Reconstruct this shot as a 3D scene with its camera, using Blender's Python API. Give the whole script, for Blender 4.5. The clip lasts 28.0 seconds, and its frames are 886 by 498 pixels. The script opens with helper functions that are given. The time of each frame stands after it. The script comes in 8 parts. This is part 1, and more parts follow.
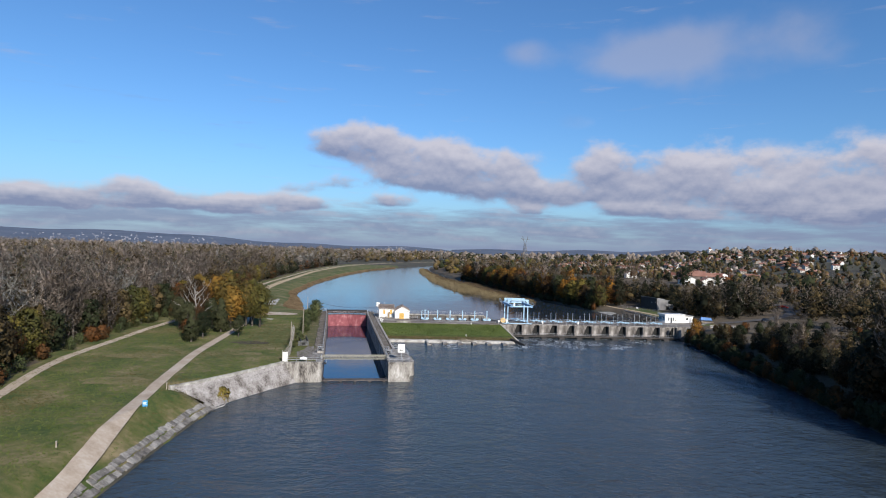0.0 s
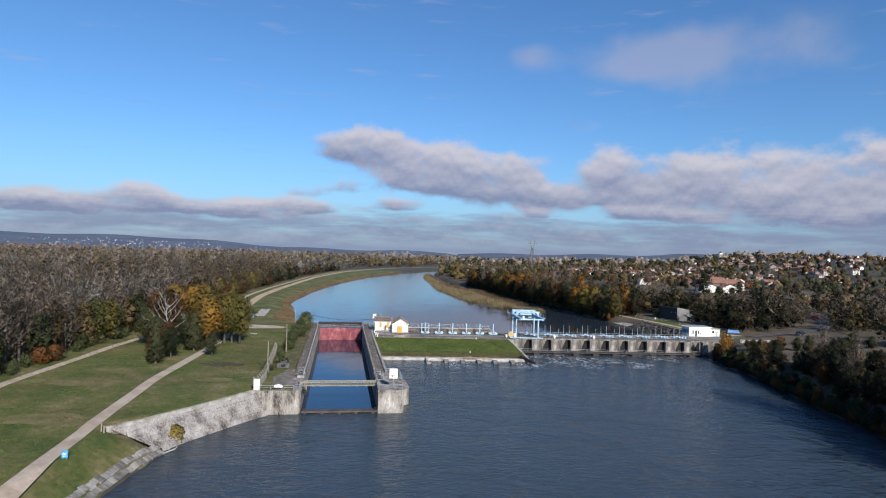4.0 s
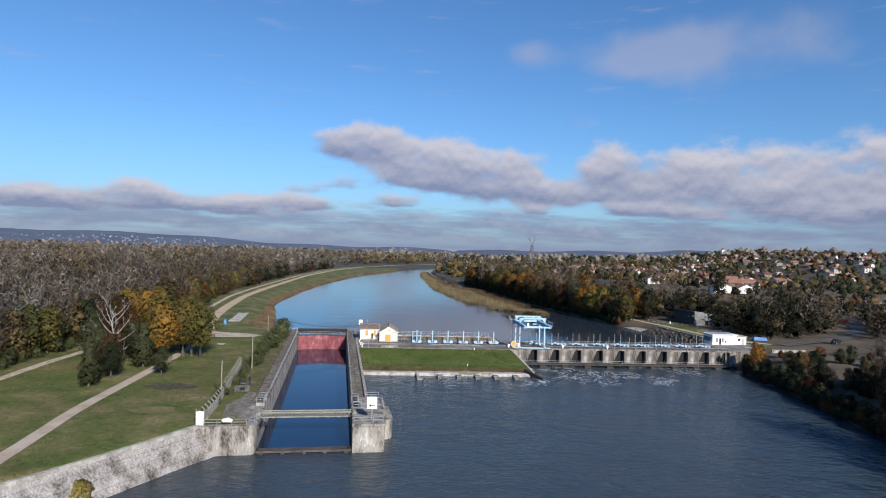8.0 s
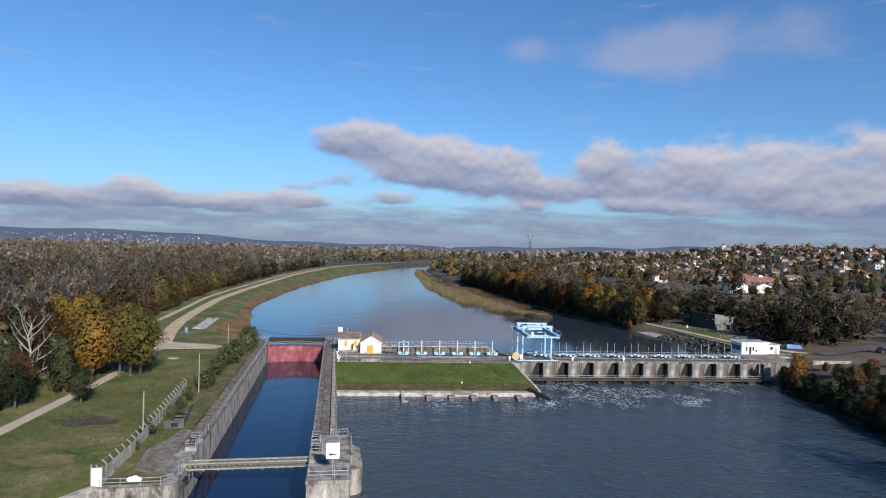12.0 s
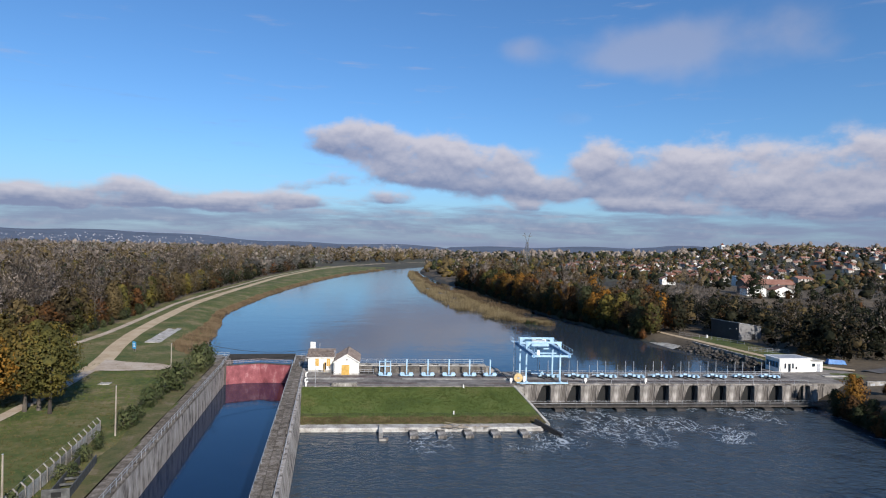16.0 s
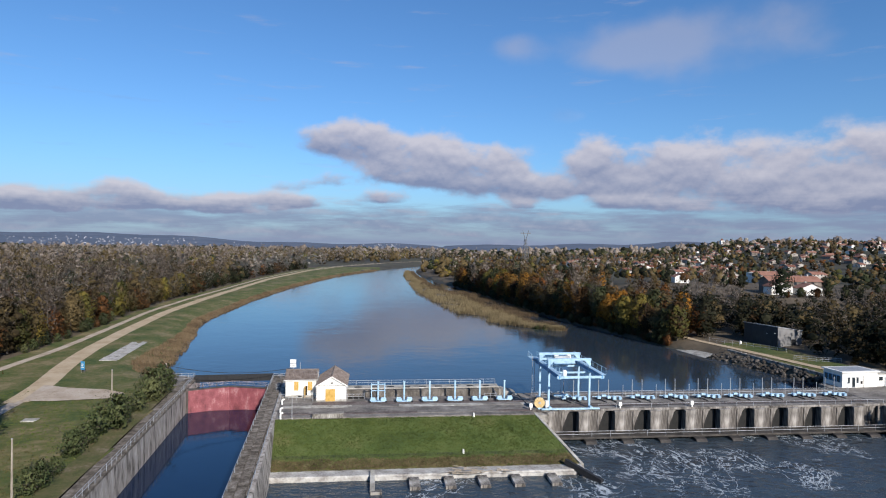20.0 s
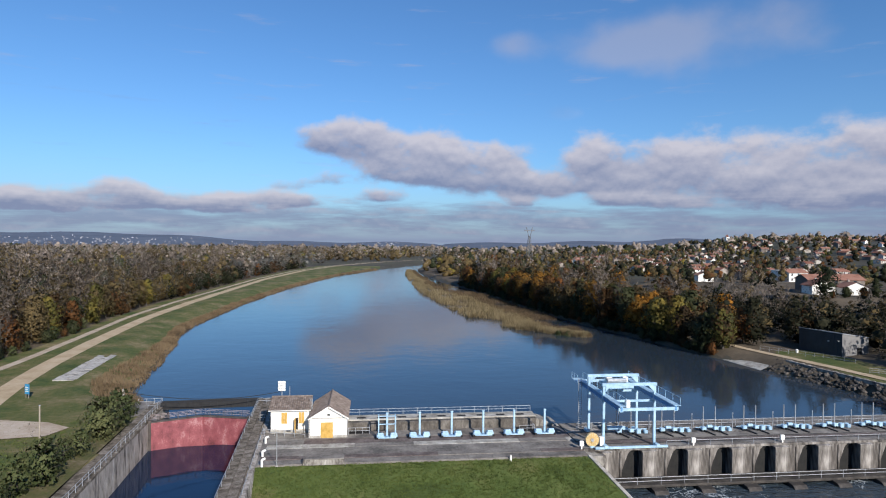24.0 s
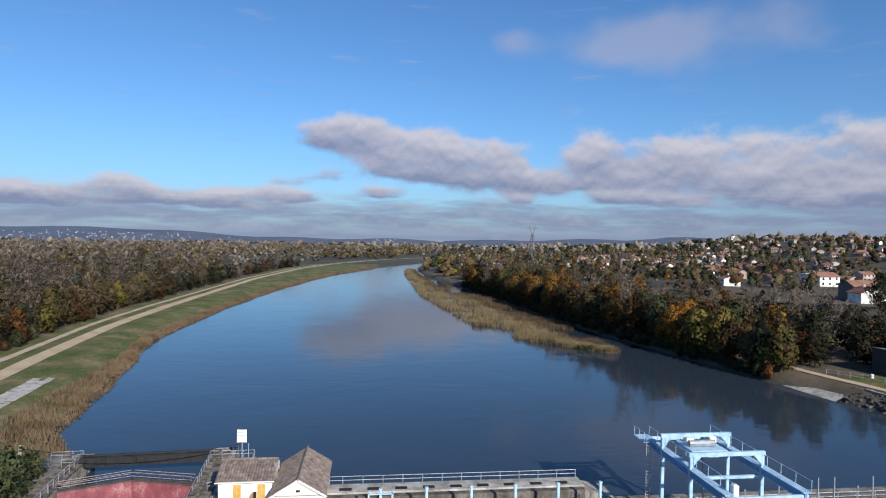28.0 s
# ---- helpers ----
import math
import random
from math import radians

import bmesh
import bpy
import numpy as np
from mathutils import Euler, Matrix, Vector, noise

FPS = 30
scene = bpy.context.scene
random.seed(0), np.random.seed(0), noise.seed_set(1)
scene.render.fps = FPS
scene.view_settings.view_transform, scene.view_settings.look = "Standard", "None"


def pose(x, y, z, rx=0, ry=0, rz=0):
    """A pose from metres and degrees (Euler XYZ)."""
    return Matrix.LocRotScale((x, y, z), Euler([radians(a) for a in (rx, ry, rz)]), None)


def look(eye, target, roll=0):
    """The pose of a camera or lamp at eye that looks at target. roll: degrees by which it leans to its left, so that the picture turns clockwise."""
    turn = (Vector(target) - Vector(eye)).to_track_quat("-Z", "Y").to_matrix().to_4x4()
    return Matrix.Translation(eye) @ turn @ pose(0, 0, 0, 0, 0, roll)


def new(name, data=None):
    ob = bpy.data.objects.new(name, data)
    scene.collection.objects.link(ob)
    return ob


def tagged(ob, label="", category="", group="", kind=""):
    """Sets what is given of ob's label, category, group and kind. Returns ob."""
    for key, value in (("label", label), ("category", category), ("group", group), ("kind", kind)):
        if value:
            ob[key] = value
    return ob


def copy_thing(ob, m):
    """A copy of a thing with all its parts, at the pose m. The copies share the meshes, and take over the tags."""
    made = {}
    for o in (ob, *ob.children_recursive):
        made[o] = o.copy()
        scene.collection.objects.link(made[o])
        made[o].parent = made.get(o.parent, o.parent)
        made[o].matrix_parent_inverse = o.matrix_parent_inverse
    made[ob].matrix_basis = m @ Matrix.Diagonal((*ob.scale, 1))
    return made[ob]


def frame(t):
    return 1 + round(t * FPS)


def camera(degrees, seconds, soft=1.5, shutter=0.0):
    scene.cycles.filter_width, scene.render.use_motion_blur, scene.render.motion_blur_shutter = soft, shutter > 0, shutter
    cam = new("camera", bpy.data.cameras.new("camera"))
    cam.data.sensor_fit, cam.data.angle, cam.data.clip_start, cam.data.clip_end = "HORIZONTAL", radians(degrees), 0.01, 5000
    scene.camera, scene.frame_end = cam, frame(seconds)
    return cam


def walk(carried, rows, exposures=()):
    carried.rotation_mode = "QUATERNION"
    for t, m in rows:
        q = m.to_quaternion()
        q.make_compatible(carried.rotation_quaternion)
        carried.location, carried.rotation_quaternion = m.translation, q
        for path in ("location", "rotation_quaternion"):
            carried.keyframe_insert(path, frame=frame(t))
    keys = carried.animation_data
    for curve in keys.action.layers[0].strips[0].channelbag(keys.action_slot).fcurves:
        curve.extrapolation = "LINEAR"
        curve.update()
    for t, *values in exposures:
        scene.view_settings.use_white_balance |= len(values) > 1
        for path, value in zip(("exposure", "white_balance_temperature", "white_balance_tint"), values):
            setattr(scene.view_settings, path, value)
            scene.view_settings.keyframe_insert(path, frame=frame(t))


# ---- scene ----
cam = camera(72.0, 28.0, soft=1.1)
PATH = [
    (0, (4.929, -147.292, 28.24), (5.136, -145.303, 28.233), 1.9),
    (3, (7.123, -132.043, 29.183), (7.312, -130.052, 29.189), 1.8),
    (3.5, (7.919, -129.237, 29.182), (8.105, -127.245, 29.188), 1.8),
    (8, (12.349, -102.114, 29.908), (12.54, -100.123, 29.902), 1.8),
    (10, (14.403, -89.235, 29.976), (14.599, -87.245, 29.968), 1.7),
    (11, (15.623, -82.92, 30.113), (15.82, -80.93, 30.098), 1.6),
    (12, (16.547, -76.767, 29.964), (16.748, -74.777, 29.948), 1.6),
    (15, (19.768, -57.996, 30.162), (19.979, -56.007, 30.148), 1.6),
    (16, (20.693, -51.546, 30.218), (20.908, -49.558, 30.202), 1.5),
    (17, (21.633, -45.844, 30.266), (21.852, -43.856, 30.249), 1.4),
    (18, (22.155, -39.888, 30.265), (22.381, -37.901, 30.244), 1.2),
    (19, (22.255, -33.608, 30.139), (22.483, -31.621, 30.12), 1.0),
    (20, (21.781, -27.915, 30.056), (22.011, -25.928, 30.036), 0.8),
    (21, (21.077, -22.117, 29.642), (21.31, -20.131, 29.624), 0.6),
    (21.5, (20.842, -19.18, 29.559), (21.077, -17.194, 29.54), 0.6),
    (23.5, (20.626, -7.122, 29.443), (20.86, -5.136, 29.418), 0.5),
    (24, (20.694, -3.951, 29.508), (20.927, -1.965, 29.482), 0.5),
    (25, (20.754, 2.632, 29.707), (20.987, 4.618, 29.68), 0.5),
    (26, (20.781, 9.477, 30.026), (21.016, 11.463, 29.993), 0.7),
    (27, (21.226, 16.08, 30.306), (21.461, 18.066, 30.272), 0.8),
    (28, (21.759, 22.872, 30.419), (21.996, 24.858, 30.383), 0.9),
]
walk(cam, [(t, look(eye, target, roll)) for t, eye, target, roll in PATH], [(0, 0.35), (28, 0.35)])

# ---- world, sun ----
SUN_DIR = Vector((0.34, -0.94, math.tan(radians(27.0)))).normalized()
sun = new("sun", bpy.data.lights.new("sun", "SUN"))
sun.data.energy, sun.data.angle, sun.data.color = 5.0, radians(0.6), (1.0, 0.945, 0.89)
sun.matrix_world = look(SUN_DIR * 400, (0, 0, 0))

world = bpy.data.worlds.new("sky")
scene.world = world
world.use_nodes = True
WT = world.node_tree
for n in list(WT.nodes):
    WT.nodes.remove(n)


def wn(kind, **kw):
    n = WT.nodes.new(kind)
    for k, v in kw.items():
        if k == "op":
            n.operation = v
        elif k == "clamp":
            n.use_clamp = v
    return n


def wm(op, a, b=None, c=None, clamp=False):
    """A maths node in the world; a, b and c are sockets or numbers."""
    n = wn("ShaderNodeMath", op=op, clamp=clamp)
    for i, v in enumerate((a, b, c)):
        if v is None:
            continue
        if isinstance(v, (int, float)):
            n.inputs[i].default_value = v
        else:
            WT.links.new(v, n.inputs[i])
    return n.outputs[0]


sky = wn("ShaderNodeTexSky")
sky.sky_type, sky.sun_disc = "NISHITA", False
sky.sun_elevation = radians(27.0)
sky.sun_rotation = math.atan2(SUN_DIR.x, SUN_DIR.y)
sky.air_density, sky.dust_density, sky.ozone_density = 1.0, 0.0, 4.0
coord = wn("ShaderNodeTexCoord")
sep = wn("ShaderNodeSeparateXYZ")
WT.links.new(coord.outputs["Generated"], sep.inputs[0])
az = wm("ARCTAN2", sep.outputs[0], sep.outputs[1])
el = wm("ARCSINE", sep.outputs[2])


def sky_noise(sx, sy, lift, scale, detail, rough):
    comb = wn("ShaderNodeCombineXYZ")
    WT.links.new(wm("MULTIPLY", az, sx), comb.inputs[0])
    WT.links.new(wm("MULTIPLY", wm("ADD", el, lift), sy), comb.inputs[1])
    n = wn("ShaderNodeTexNoise")
    n.inputs["Scale"].default_value, n.inputs["Detail"].default_value, n.inputs["Roughness"].default_value = scale, detail, rough
    WT.links.new(comb.outputs[0], n.inputs["Vector"])
    return n.outputs[0]


# clouds: azimuth, elevation of the flat base, half width, height, weight
CLOUDS = (
    (-0.023, 0.147, 0.064, 0.058, 1.00), (-0.068, 0.150, 0.045, 0.033, 0.90), (0.046, 0.132, 0.065, 0.048, 1.00), (0.116, 0.123, 0.074, 0.053, 1.00),
    (0.181, 0.125, 0.050, 0.042, 0.80), (0.024, 0.104, 0.056, 0.031, 0.90), (0.103, 0.097, 0.072, 0.045, 1.00), (0.195, 0.099, 0.068, 0.052, 1.00),
    (0.250, 0.082, 0.079, 0.037, 1.00), (0.348, 0.103, 0.053, 0.063, 1.00), (0.373, 0.122, 0.032, 0.060, 1.00), (0.470, 0.103, 0.059, 0.063, 1.00),
    (0.525, 0.100, 0.067, 0.077, 1.00), (0.571, 0.093, 0.050, 0.053, 0.90), (0.648, 0.103, 0.040, 0.051, 0.90), (0.694, 0.106, 0.043, 0.067, 1.00),
    (0.744, 0.102, 0.035, 0.063, 1.00), (0.621, 0.084, 0.067, 0.034, 1.00), (0.412, 0.086, 0.116, 0.022, 0.90), (0.541, 0.080, 0.096, 0.023, 0.90),
    (-0.119, 0.058, 0.064, 0.020, 0.95), (0.020, 0.067, 0.061, 0.019, 0.90), (-0.120, 0.085, 0.039, 0.019, 0.62), (-0.058, 0.093, 0.035, 0.020, 0.62),
    (0.237, 0.060, 0.050, 0.017, 0.78), (0.388, 0.061, 0.069, 0.019, 0.90), (0.511, 0.057, 0.091, 0.034, 1.00), (0.676, 0.051, 0.083, 0.045, 1.00),
    (0.731, 0.066, 0.030, 0.034, 1.00), (-0.468, 0.040, 0.099, 0.031, 1.00), (-0.375, 0.054, 0.045, 0.037, 0.90), (-0.287, 0.050, 0.108, 0.026, 0.95),
    (-0.188, 0.044, 0.086, 0.025, 0.90), (-0.512, 0.045, 0.042, 0.022, 0.78),
)
total, high = None, None
for a0, e0, sa, hh, w in CLOUDS:
    da = wm("MULTIPLY", wm("SUBTRACT", az, a0), 1 / sa)
    up = wm("MULTIPLY_ADD", el, 1 / hh, -e0 / hh)
    de = wm("MAXIMUM", wm("MULTIPLY_ADD", up, 1.55, -0.55), wm("MULTIPLY_ADD", up, -2.8, 0.1))
    de = wm("MAXIMUM", de, 0.0)
    r2 = wm("MULTIPLY_ADD", da, da, wm("MULTIPLY", de, de))
    g = wm("MULTIPLY", wm("EXPONENT", wm("MULTIPLY", r2, -1.05)), w)
    total = g if total is None else wm("ADD", total, g)
    hg = wm("MULTIPLY", g, wm("MAXIMUM", up, -0.2))
    high = hg if high is None else wm("ADD", high, hg)
n1 = sky_noise(1.0, 1.5, 0.0, 14.0, 8.0, 0.56)
n1u = sky_noise(1.0, 1.5, 0.009, 14.0, 5.0, 0.50)
dens = wm("ADD", wm("MINIMUM", total, 1.15), wm("MULTIPLY", wm("SUBTRACT", n1, 0.5), 2.3))


def smooth(v, lo, hi):
    n = wn("ShaderNodeMapRange")
    n.interpolation_type = "SMOOTHSTEP"
    n.inputs["From Min"].default_value, n.inputs["From Max"].default_value = lo, hi
    WT.links.new(v, n.inputs["Value"])
    return n.outputs[0]


cum = wm("MULTIPLY", 0.93, wm("MULTIPLY", smooth(dens, 0.31, 1.06), smooth(total, 0.05, 0.42)))
# low stratus along the horizon
n2 = sky_noise(1.0, 8.0, 0.0, 7.0, 7.0, 0.58)
band = wm("MULTIPLY", wm("SUBTRACT", el, 0.034), 1 / 0.034)
band = wm("EXPONENT", wm("MULTIPLY", wm("MULTIPLY", band, band), -1.0))
low = smooth(wm("ADD", wm("MULTIPLY", band, 0.72), wm("MULTIPLY", wm("SUBTRACT", n2, 0.5), 2.0)), 0.15, 0.85)
low = wm("MULTIPLY", low, 0.78)
haze = wm("MULTIPLY", wm("EXPONENT", wm("MULTIPLY", wm("ABSOLUTE", el), -15.0)), 0.92)
# thin high wisps
wisp = None
for a0, e0, sa, se in ((0.376, 0.292, 0.075, 0.038), (0.476, 0.305, 0.085, 0.050), (0.632, 0.309, 0.085, 0.055), (0.23, 0.313, 0.05, 0.03), (0.323, 0.201, 0.045, 0.022)):
    da = wm("MULTIPLY", wm("SUBTRACT", az, a0), 1 / sa)
    de = wm("MULTIPLY", wm("SUBTRACT", el, e0), 1 / se)
    g = wm("EXPONENT", wm("MULTIPLY", wm("ADD", wm("MULTIPLY", da, da), wm("MULTIPLY", de, de)), -1.1))
    wisp = g if wisp is None else wm("ADD", wisp, g)
n3 = sky_noise(1.0, 1.3, 0.2, 7.0, 6.0, 0.5)
wisp = wm("MULTIPLY", smooth(wm("ADD", wisp, wm("MULTIPLY", wm("SUBTRACT", n3, 0.5), 2.2)), 0.3, 1.3), 0.46)
mask = wm("MAXIMUM", wm("MAXIMUM", cum, low), wisp)
lit = wm("MULTIPLY", wm("DIVIDE", high, wm("MAXIMUM", total, 0.08)), 1.1)
lit = wm("ADD", wm("ADD", lit, 0.12), wm("MULTIPLY", wm("SUBTRACT", n1, n1u), 1.7), clamp=True)
lit = wm("ADD", lit, wm("MULTIPLY", wm("SUBTRACT", n2, 0.5), wm("MULTIPLY", smooth(el, 0.10, 0.05), 1.3)), clamp=True)
lit = wm("MAXIMUM", lit, wm("MULTIPLY", smooth(el, 0.19, 0.24), 0.6))
lit = wm("SUBTRACT", lit, wm("MULTIPLY", smooth(el, 0.09, 0.02), 0.10), clamp=True)
tone = wn("ShaderNodeMix")
tone.data_type = "RGBA"
tone.inputs["A"].default_value = (2.15, 2.5, 3.95, 1)
tone.inputs["B"].default_value = (6.0, 5.8, 6.5, 1)
WT.links.new(lit, tone.inputs["Factor"])
mixed = wn("ShaderNodeMix")
mixed.data_type = "RGBA"
WT.links.new(mask, mixed.inputs["Factor"])
tint = wn("ShaderNodeMix")
tint.data_type, tint.blend_type = "RGBA", "MULTIPLY"
tint.inputs["Factor"].default_value = 1.0
tint.inputs["B"].default_value = (0.72, 1.03, 1.30, 1)
WT.links.new(sky.outputs[0], tint.inputs["A"])
hazy = wn("ShaderNodeMix")
hazy.data_type = "RGBA"
hazy.inputs["B"].default_value = (2.05, 2.5, 4.15, 1)
WT.links.new(haze, hazy.inputs["Factor"])
WT.links.new(tint.outputs["Result"], hazy.inputs["A"])
WT.links.new(hazy.outputs["Result"], mixed.inputs["A"])
WT.links.new(tone.outputs["Result"], mixed.inputs["B"])
back = wn("ShaderNodeBackground")
back.inputs["Strength"].default_value = 0.08
WT.links.new(mixed.outputs["Result"], back.inputs["Color"])
out = wn("ShaderNodeOutputWorld")
WT.links.new(back.outputs[0], out.inputs["Surface"])

# ---- materials ----


def mat(name, cols, scale=1.0, rough=0.85, bump=0.0, bump_scale=None, metal=0.0, fine=None, rnd=0.0, spec=0.3, stretch=(1, 1, 1), island=0.0, tint=0.0):
    """A weathered surface: two scales of noise drive a ramp of base colours, with fine relief. scale: blotches per metre."""
    m = bpy.data.materials.new(name)
    m.use_nodes = True
    t = m.node_tree
    b = t.nodes["Principled BSDF"]
    b.inputs["Roughness"].default_value, b.inputs["Metallic"].default_value = rough, metal
    b.inputs["Specular IOR Level"].default_value = spec
    co = t.nodes.new("ShaderNodeTexCoord")
    mp = t.nodes.new("ShaderNodeMapping")
    mp.inputs["Scale"].default_value = stretch
    t.links.new(co.outputs["Object"], mp.inputs["Vector"])
    if rnd:
        # alike pieces share a mesh, so each takes its own stretch of the pattern
        piece = t.nodes.new("ShaderNodeObjectInfo")
        far_along = t.nodes.new("ShaderNodeMath")
        far_along.operation = "MULTIPLY"
        far_along.inputs[1].default_value = 90.0
        t.links.new(piece.outputs["Random"], far_along.inputs[0])
        t.links.new(far_along.outputs[0], mp.inputs["Location"])
    big = t.nodes.new("ShaderNodeTexNoise")
    big.inputs["Scale"].default_value, big.inputs["Detail"].default_value, big.inputs["Roughness"].default_value = scale, 5, 0.6
    small = t.nodes.new("ShaderNodeTexNoise")
    small.inputs["Scale"].default_value, small.inputs["Detail"].default_value = fine or scale * 9, 4
    for n in (big, small):
        t.links.new(mp.outputs[0], n.inputs["Vector"])
    mix = t.nodes.new("ShaderNodeMath")
    mix.operation = "MULTIPLY_ADD"
    t.links.new(small.outputs[0], mix.inputs[0])
    mix.inputs[1].default_value = 0.45
    half = t.nodes.new("ShaderNodeMath")
    half.operation = "MULTIPLY_ADD"
    t.links.new(big.outputs[0], half.inputs[0])
    half.inputs[1].default_value, half.inputs[2].default_value = 1.1, -0.275
    t.links.new(half.outputs[0], mix.inputs[2])
    last = mix.outputs[0]
    for amount, node, socket in ((rnd, "ShaderNodeObjectInfo", "Random"), (island, "ShaderNodeNewGeometry", "Random Per Island")):
        if amount:
            inf = t.nodes.new(node)
            add = t.nodes.new("ShaderNodeMath")
            add.operation = "MULTIPLY_ADD"
            t.links.new(inf.outputs[socket], add.inputs[0])
            add.inputs[1].default_value = amount
            off = t.nodes.new("ShaderNodeMath")
            off.operation = "SUBTRACT"
            t.links.new(last, off.inputs[0])
            off.inputs[1].default_value = amount / 2
            t.links.new(off.outputs[0], add.inputs[2])
            last = add.outputs[0]
    if tint:
        # each tree of a joined wood has a shade of its own
        own = t.nodes.new("ShaderNodeAttribute")
        own.attribute_name = "tree_tint"
        add = t.nodes.new("ShaderNodeMath")
        add.operation = "MULTIPLY_ADD"
        t.links.new(own.outputs["Fac"], add.inputs[0])
        add.inputs[1].default_value = tint
        t.links.new(last, add.inputs[2])
        last = add.outputs[0]
    ramp = t.nodes.new("ShaderNodeValToRGB")
    e = ramp.color_ramp.elements
    pos = [0.25 + 0.5 * i / max(1, len(cols) - 1) for i in range(len(cols))]
    while len(e) < len(cols):
        e.new(0.5)
    for i, c in enumerate(cols):
        e[i].position, e[i].color = pos[i], (*c, 1)
    t.links.new(last, ramp.inputs[0])
    t.links.new(ramp.outputs[0], b.inputs["Base Color"])
    if bump:
        bn = t.nodes.new("ShaderNodeBump")
        bn.inputs["Strength"].default_value, bn.inputs["Distance"].default_value = bump, 1 / (bump_scale or scale * 9)
        rel = t.nodes.new("ShaderNodeTexNoise")
        rel.inputs["Scale"].default_value, rel.inputs["Detail"].default_value = bump_scale or scale * 9, 6
        t.links.new(mp.outputs[0], rel.inputs["Vector"])
        t.links.new(rel.outputs[0], bn.inputs["Height"])
        t.links.new(bn.outputs[0], b.inputs["Normal"])
    return m


M_GRASS = mat("grass", [(0.034, 0.056, 0.012), (0.058, 0.083, 0.018), (0.098, 0.102, 0.030), (0.155, 0.132, 0.058), (0.24, 0.19, 0.10)], 0.10, 0.95, 0.6, 6.0, fine=0.9)
M_LAWN = mat("bank_grass", [(0.045, 0.066, 0.016), (0.066, 0.096, 0.021), (0.090, 0.115, 0.030), (0.13, 0.125, 0.045)], 0.16, 0.95, 0.8, 5.0, fine=2.5)
M_FLOOR = mat("woodland_floor", [(0.055, 0.044, 0.030), (0.10, 0.078, 0.052), (0.14, 0.108, 0.072)], 0.08, 0.95, 0.5, 3.0)
M_FAR = mat("far_country", [(0.035, 0.04, 0.026), (0.05, 0.045, 0.034), (0.075, 0.07, 0.042), (0.03, 0.035, 0.025)], 0.006, 0.95)
# blue base colour paints distance haze onto the far ridge
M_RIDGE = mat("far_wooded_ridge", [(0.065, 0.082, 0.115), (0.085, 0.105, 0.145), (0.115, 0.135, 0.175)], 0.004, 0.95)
M_BED = mat("river_bed", [(0.04, 0.04, 0.03), (0.08, 0.07, 0.05)], 0.3, 0.9)
M_PATH = mat("gravel_path", [(0.32, 0.25, 0.18), (0.42, 0.34, 0.26), (0.50, 0.43, 0.35)], 0.25, 0.95, 0.3, 12.0)
M_TANPATH = mat("sandy_path", [(0.34, 0.25, 0.15), (0.44, 0.34, 0.22), (0.50, 0.40, 0.28)], 0.2, 0.95, 0.3, 12.0)
M_ROAD = mat("worn_asphalt", [(0.05, 0.05, 0.05), (0.09, 0.085, 0.08), (0.14, 0.13, 0.12)], 0.4, 0.9, 0.2, 20)
M_CONC = mat("weathered_concrete", [(0.025, 0.022, 0.02), (0.11, 0.097, 0.084), (0.25, 0.23, 0.20), (0.32, 0.30, 0.265), (0.50, 0.47, 0.43)], 0.55, 0.92, 0.5, 4.0, stretch=(1, 1, 0.35))
M_CONCTOP = mat("worn_concrete_top", [(0.08, 0.075, 0.065), (0.15, 0.135, 0.12), (0.22, 0.20, 0.175), (0.28, 0.26, 0.23)], 0.3, 0.95, 0.5, 5.0)
M_PALE = mat("pale_concrete", [(0.16, 0.145, 0.12), (0.34, 0.32, 0.28), (0.52, 0.50, 0.45)], 0.6, 0.9, 0.5, 4.0)
M_SLOPE = mat("stained_concrete_slope", [(0.035, 0.030, 0.026), (0.15, 0.132, 0.118), (0.27, 0.248, 0.228), (0.35, 0.327, 0.305), (0.47, 0.44, 0.415)], 0.4, 0.95, 0.8, 2.5)
M_GATE = mat("faded_red_paint", [(0.11, 0.036, 0.040), (0.20, 0.056, 0.064), (0.26, 0.080, 0.088), (0.38, 0.20, 0.20)], 0.8, 0.6, 0.2, 8, stretch=(1, 1, 0.6))
M_BLUE = mat("pale_blue_paint", [(0.22, 0.35, 0.46), (0.34, 0.50, 0.62), (0.46, 0.62, 0.72)], 1.2, 0.5, 0.1, 15)
M_DBLUE = mat("blue_girder_paint", [(0.07, 0.20, 0.40), (0.12, 0.28, 0.50), (0.18, 0.34, 0.55)], 1.2, 0.5)
M_WHITE = mat("white_render", [(0.62, 0.60, 0.54), (0.76, 0.74, 0.68), (0.82, 0.80, 0.75)], 0.8, 0.85, 0.1, 20, fine=6)
M_CREAM = mat("cream_render", [(0.64, 0.61, 0.53), (0.77, 0.74, 0.66), (0.83, 0.81, 0.74)], 0.8, 0.85, 0.1, 20, fine=6)
M_OCHRE = mat("ochre_paint", [(0.40, 0.24, 0.05), (0.52, 0.32, 0.08), (0.58, 0.38, 0.12)], 2, 0.6)
M_ROOF = mat("old_brown_tiles", [(0.11, 0.085, 0.07), (0.19, 0.15, 0.125), (0.28, 0.23, 0.195)], 1.5, 0.9, 0.5, 8, island=0.3)
M_STEEL = mat("galvanised_steel", [(0.25, 0.26, 0.27), (0.38, 0.39, 0.40), (0.50, 0.51, 0.52)], 2, 0.55, metal=0.4)
M_DARK = mat("dark_steel", [(0.012, 0.012, 0.013), (0.03, 0.03, 0.031)], 2, 0.6)
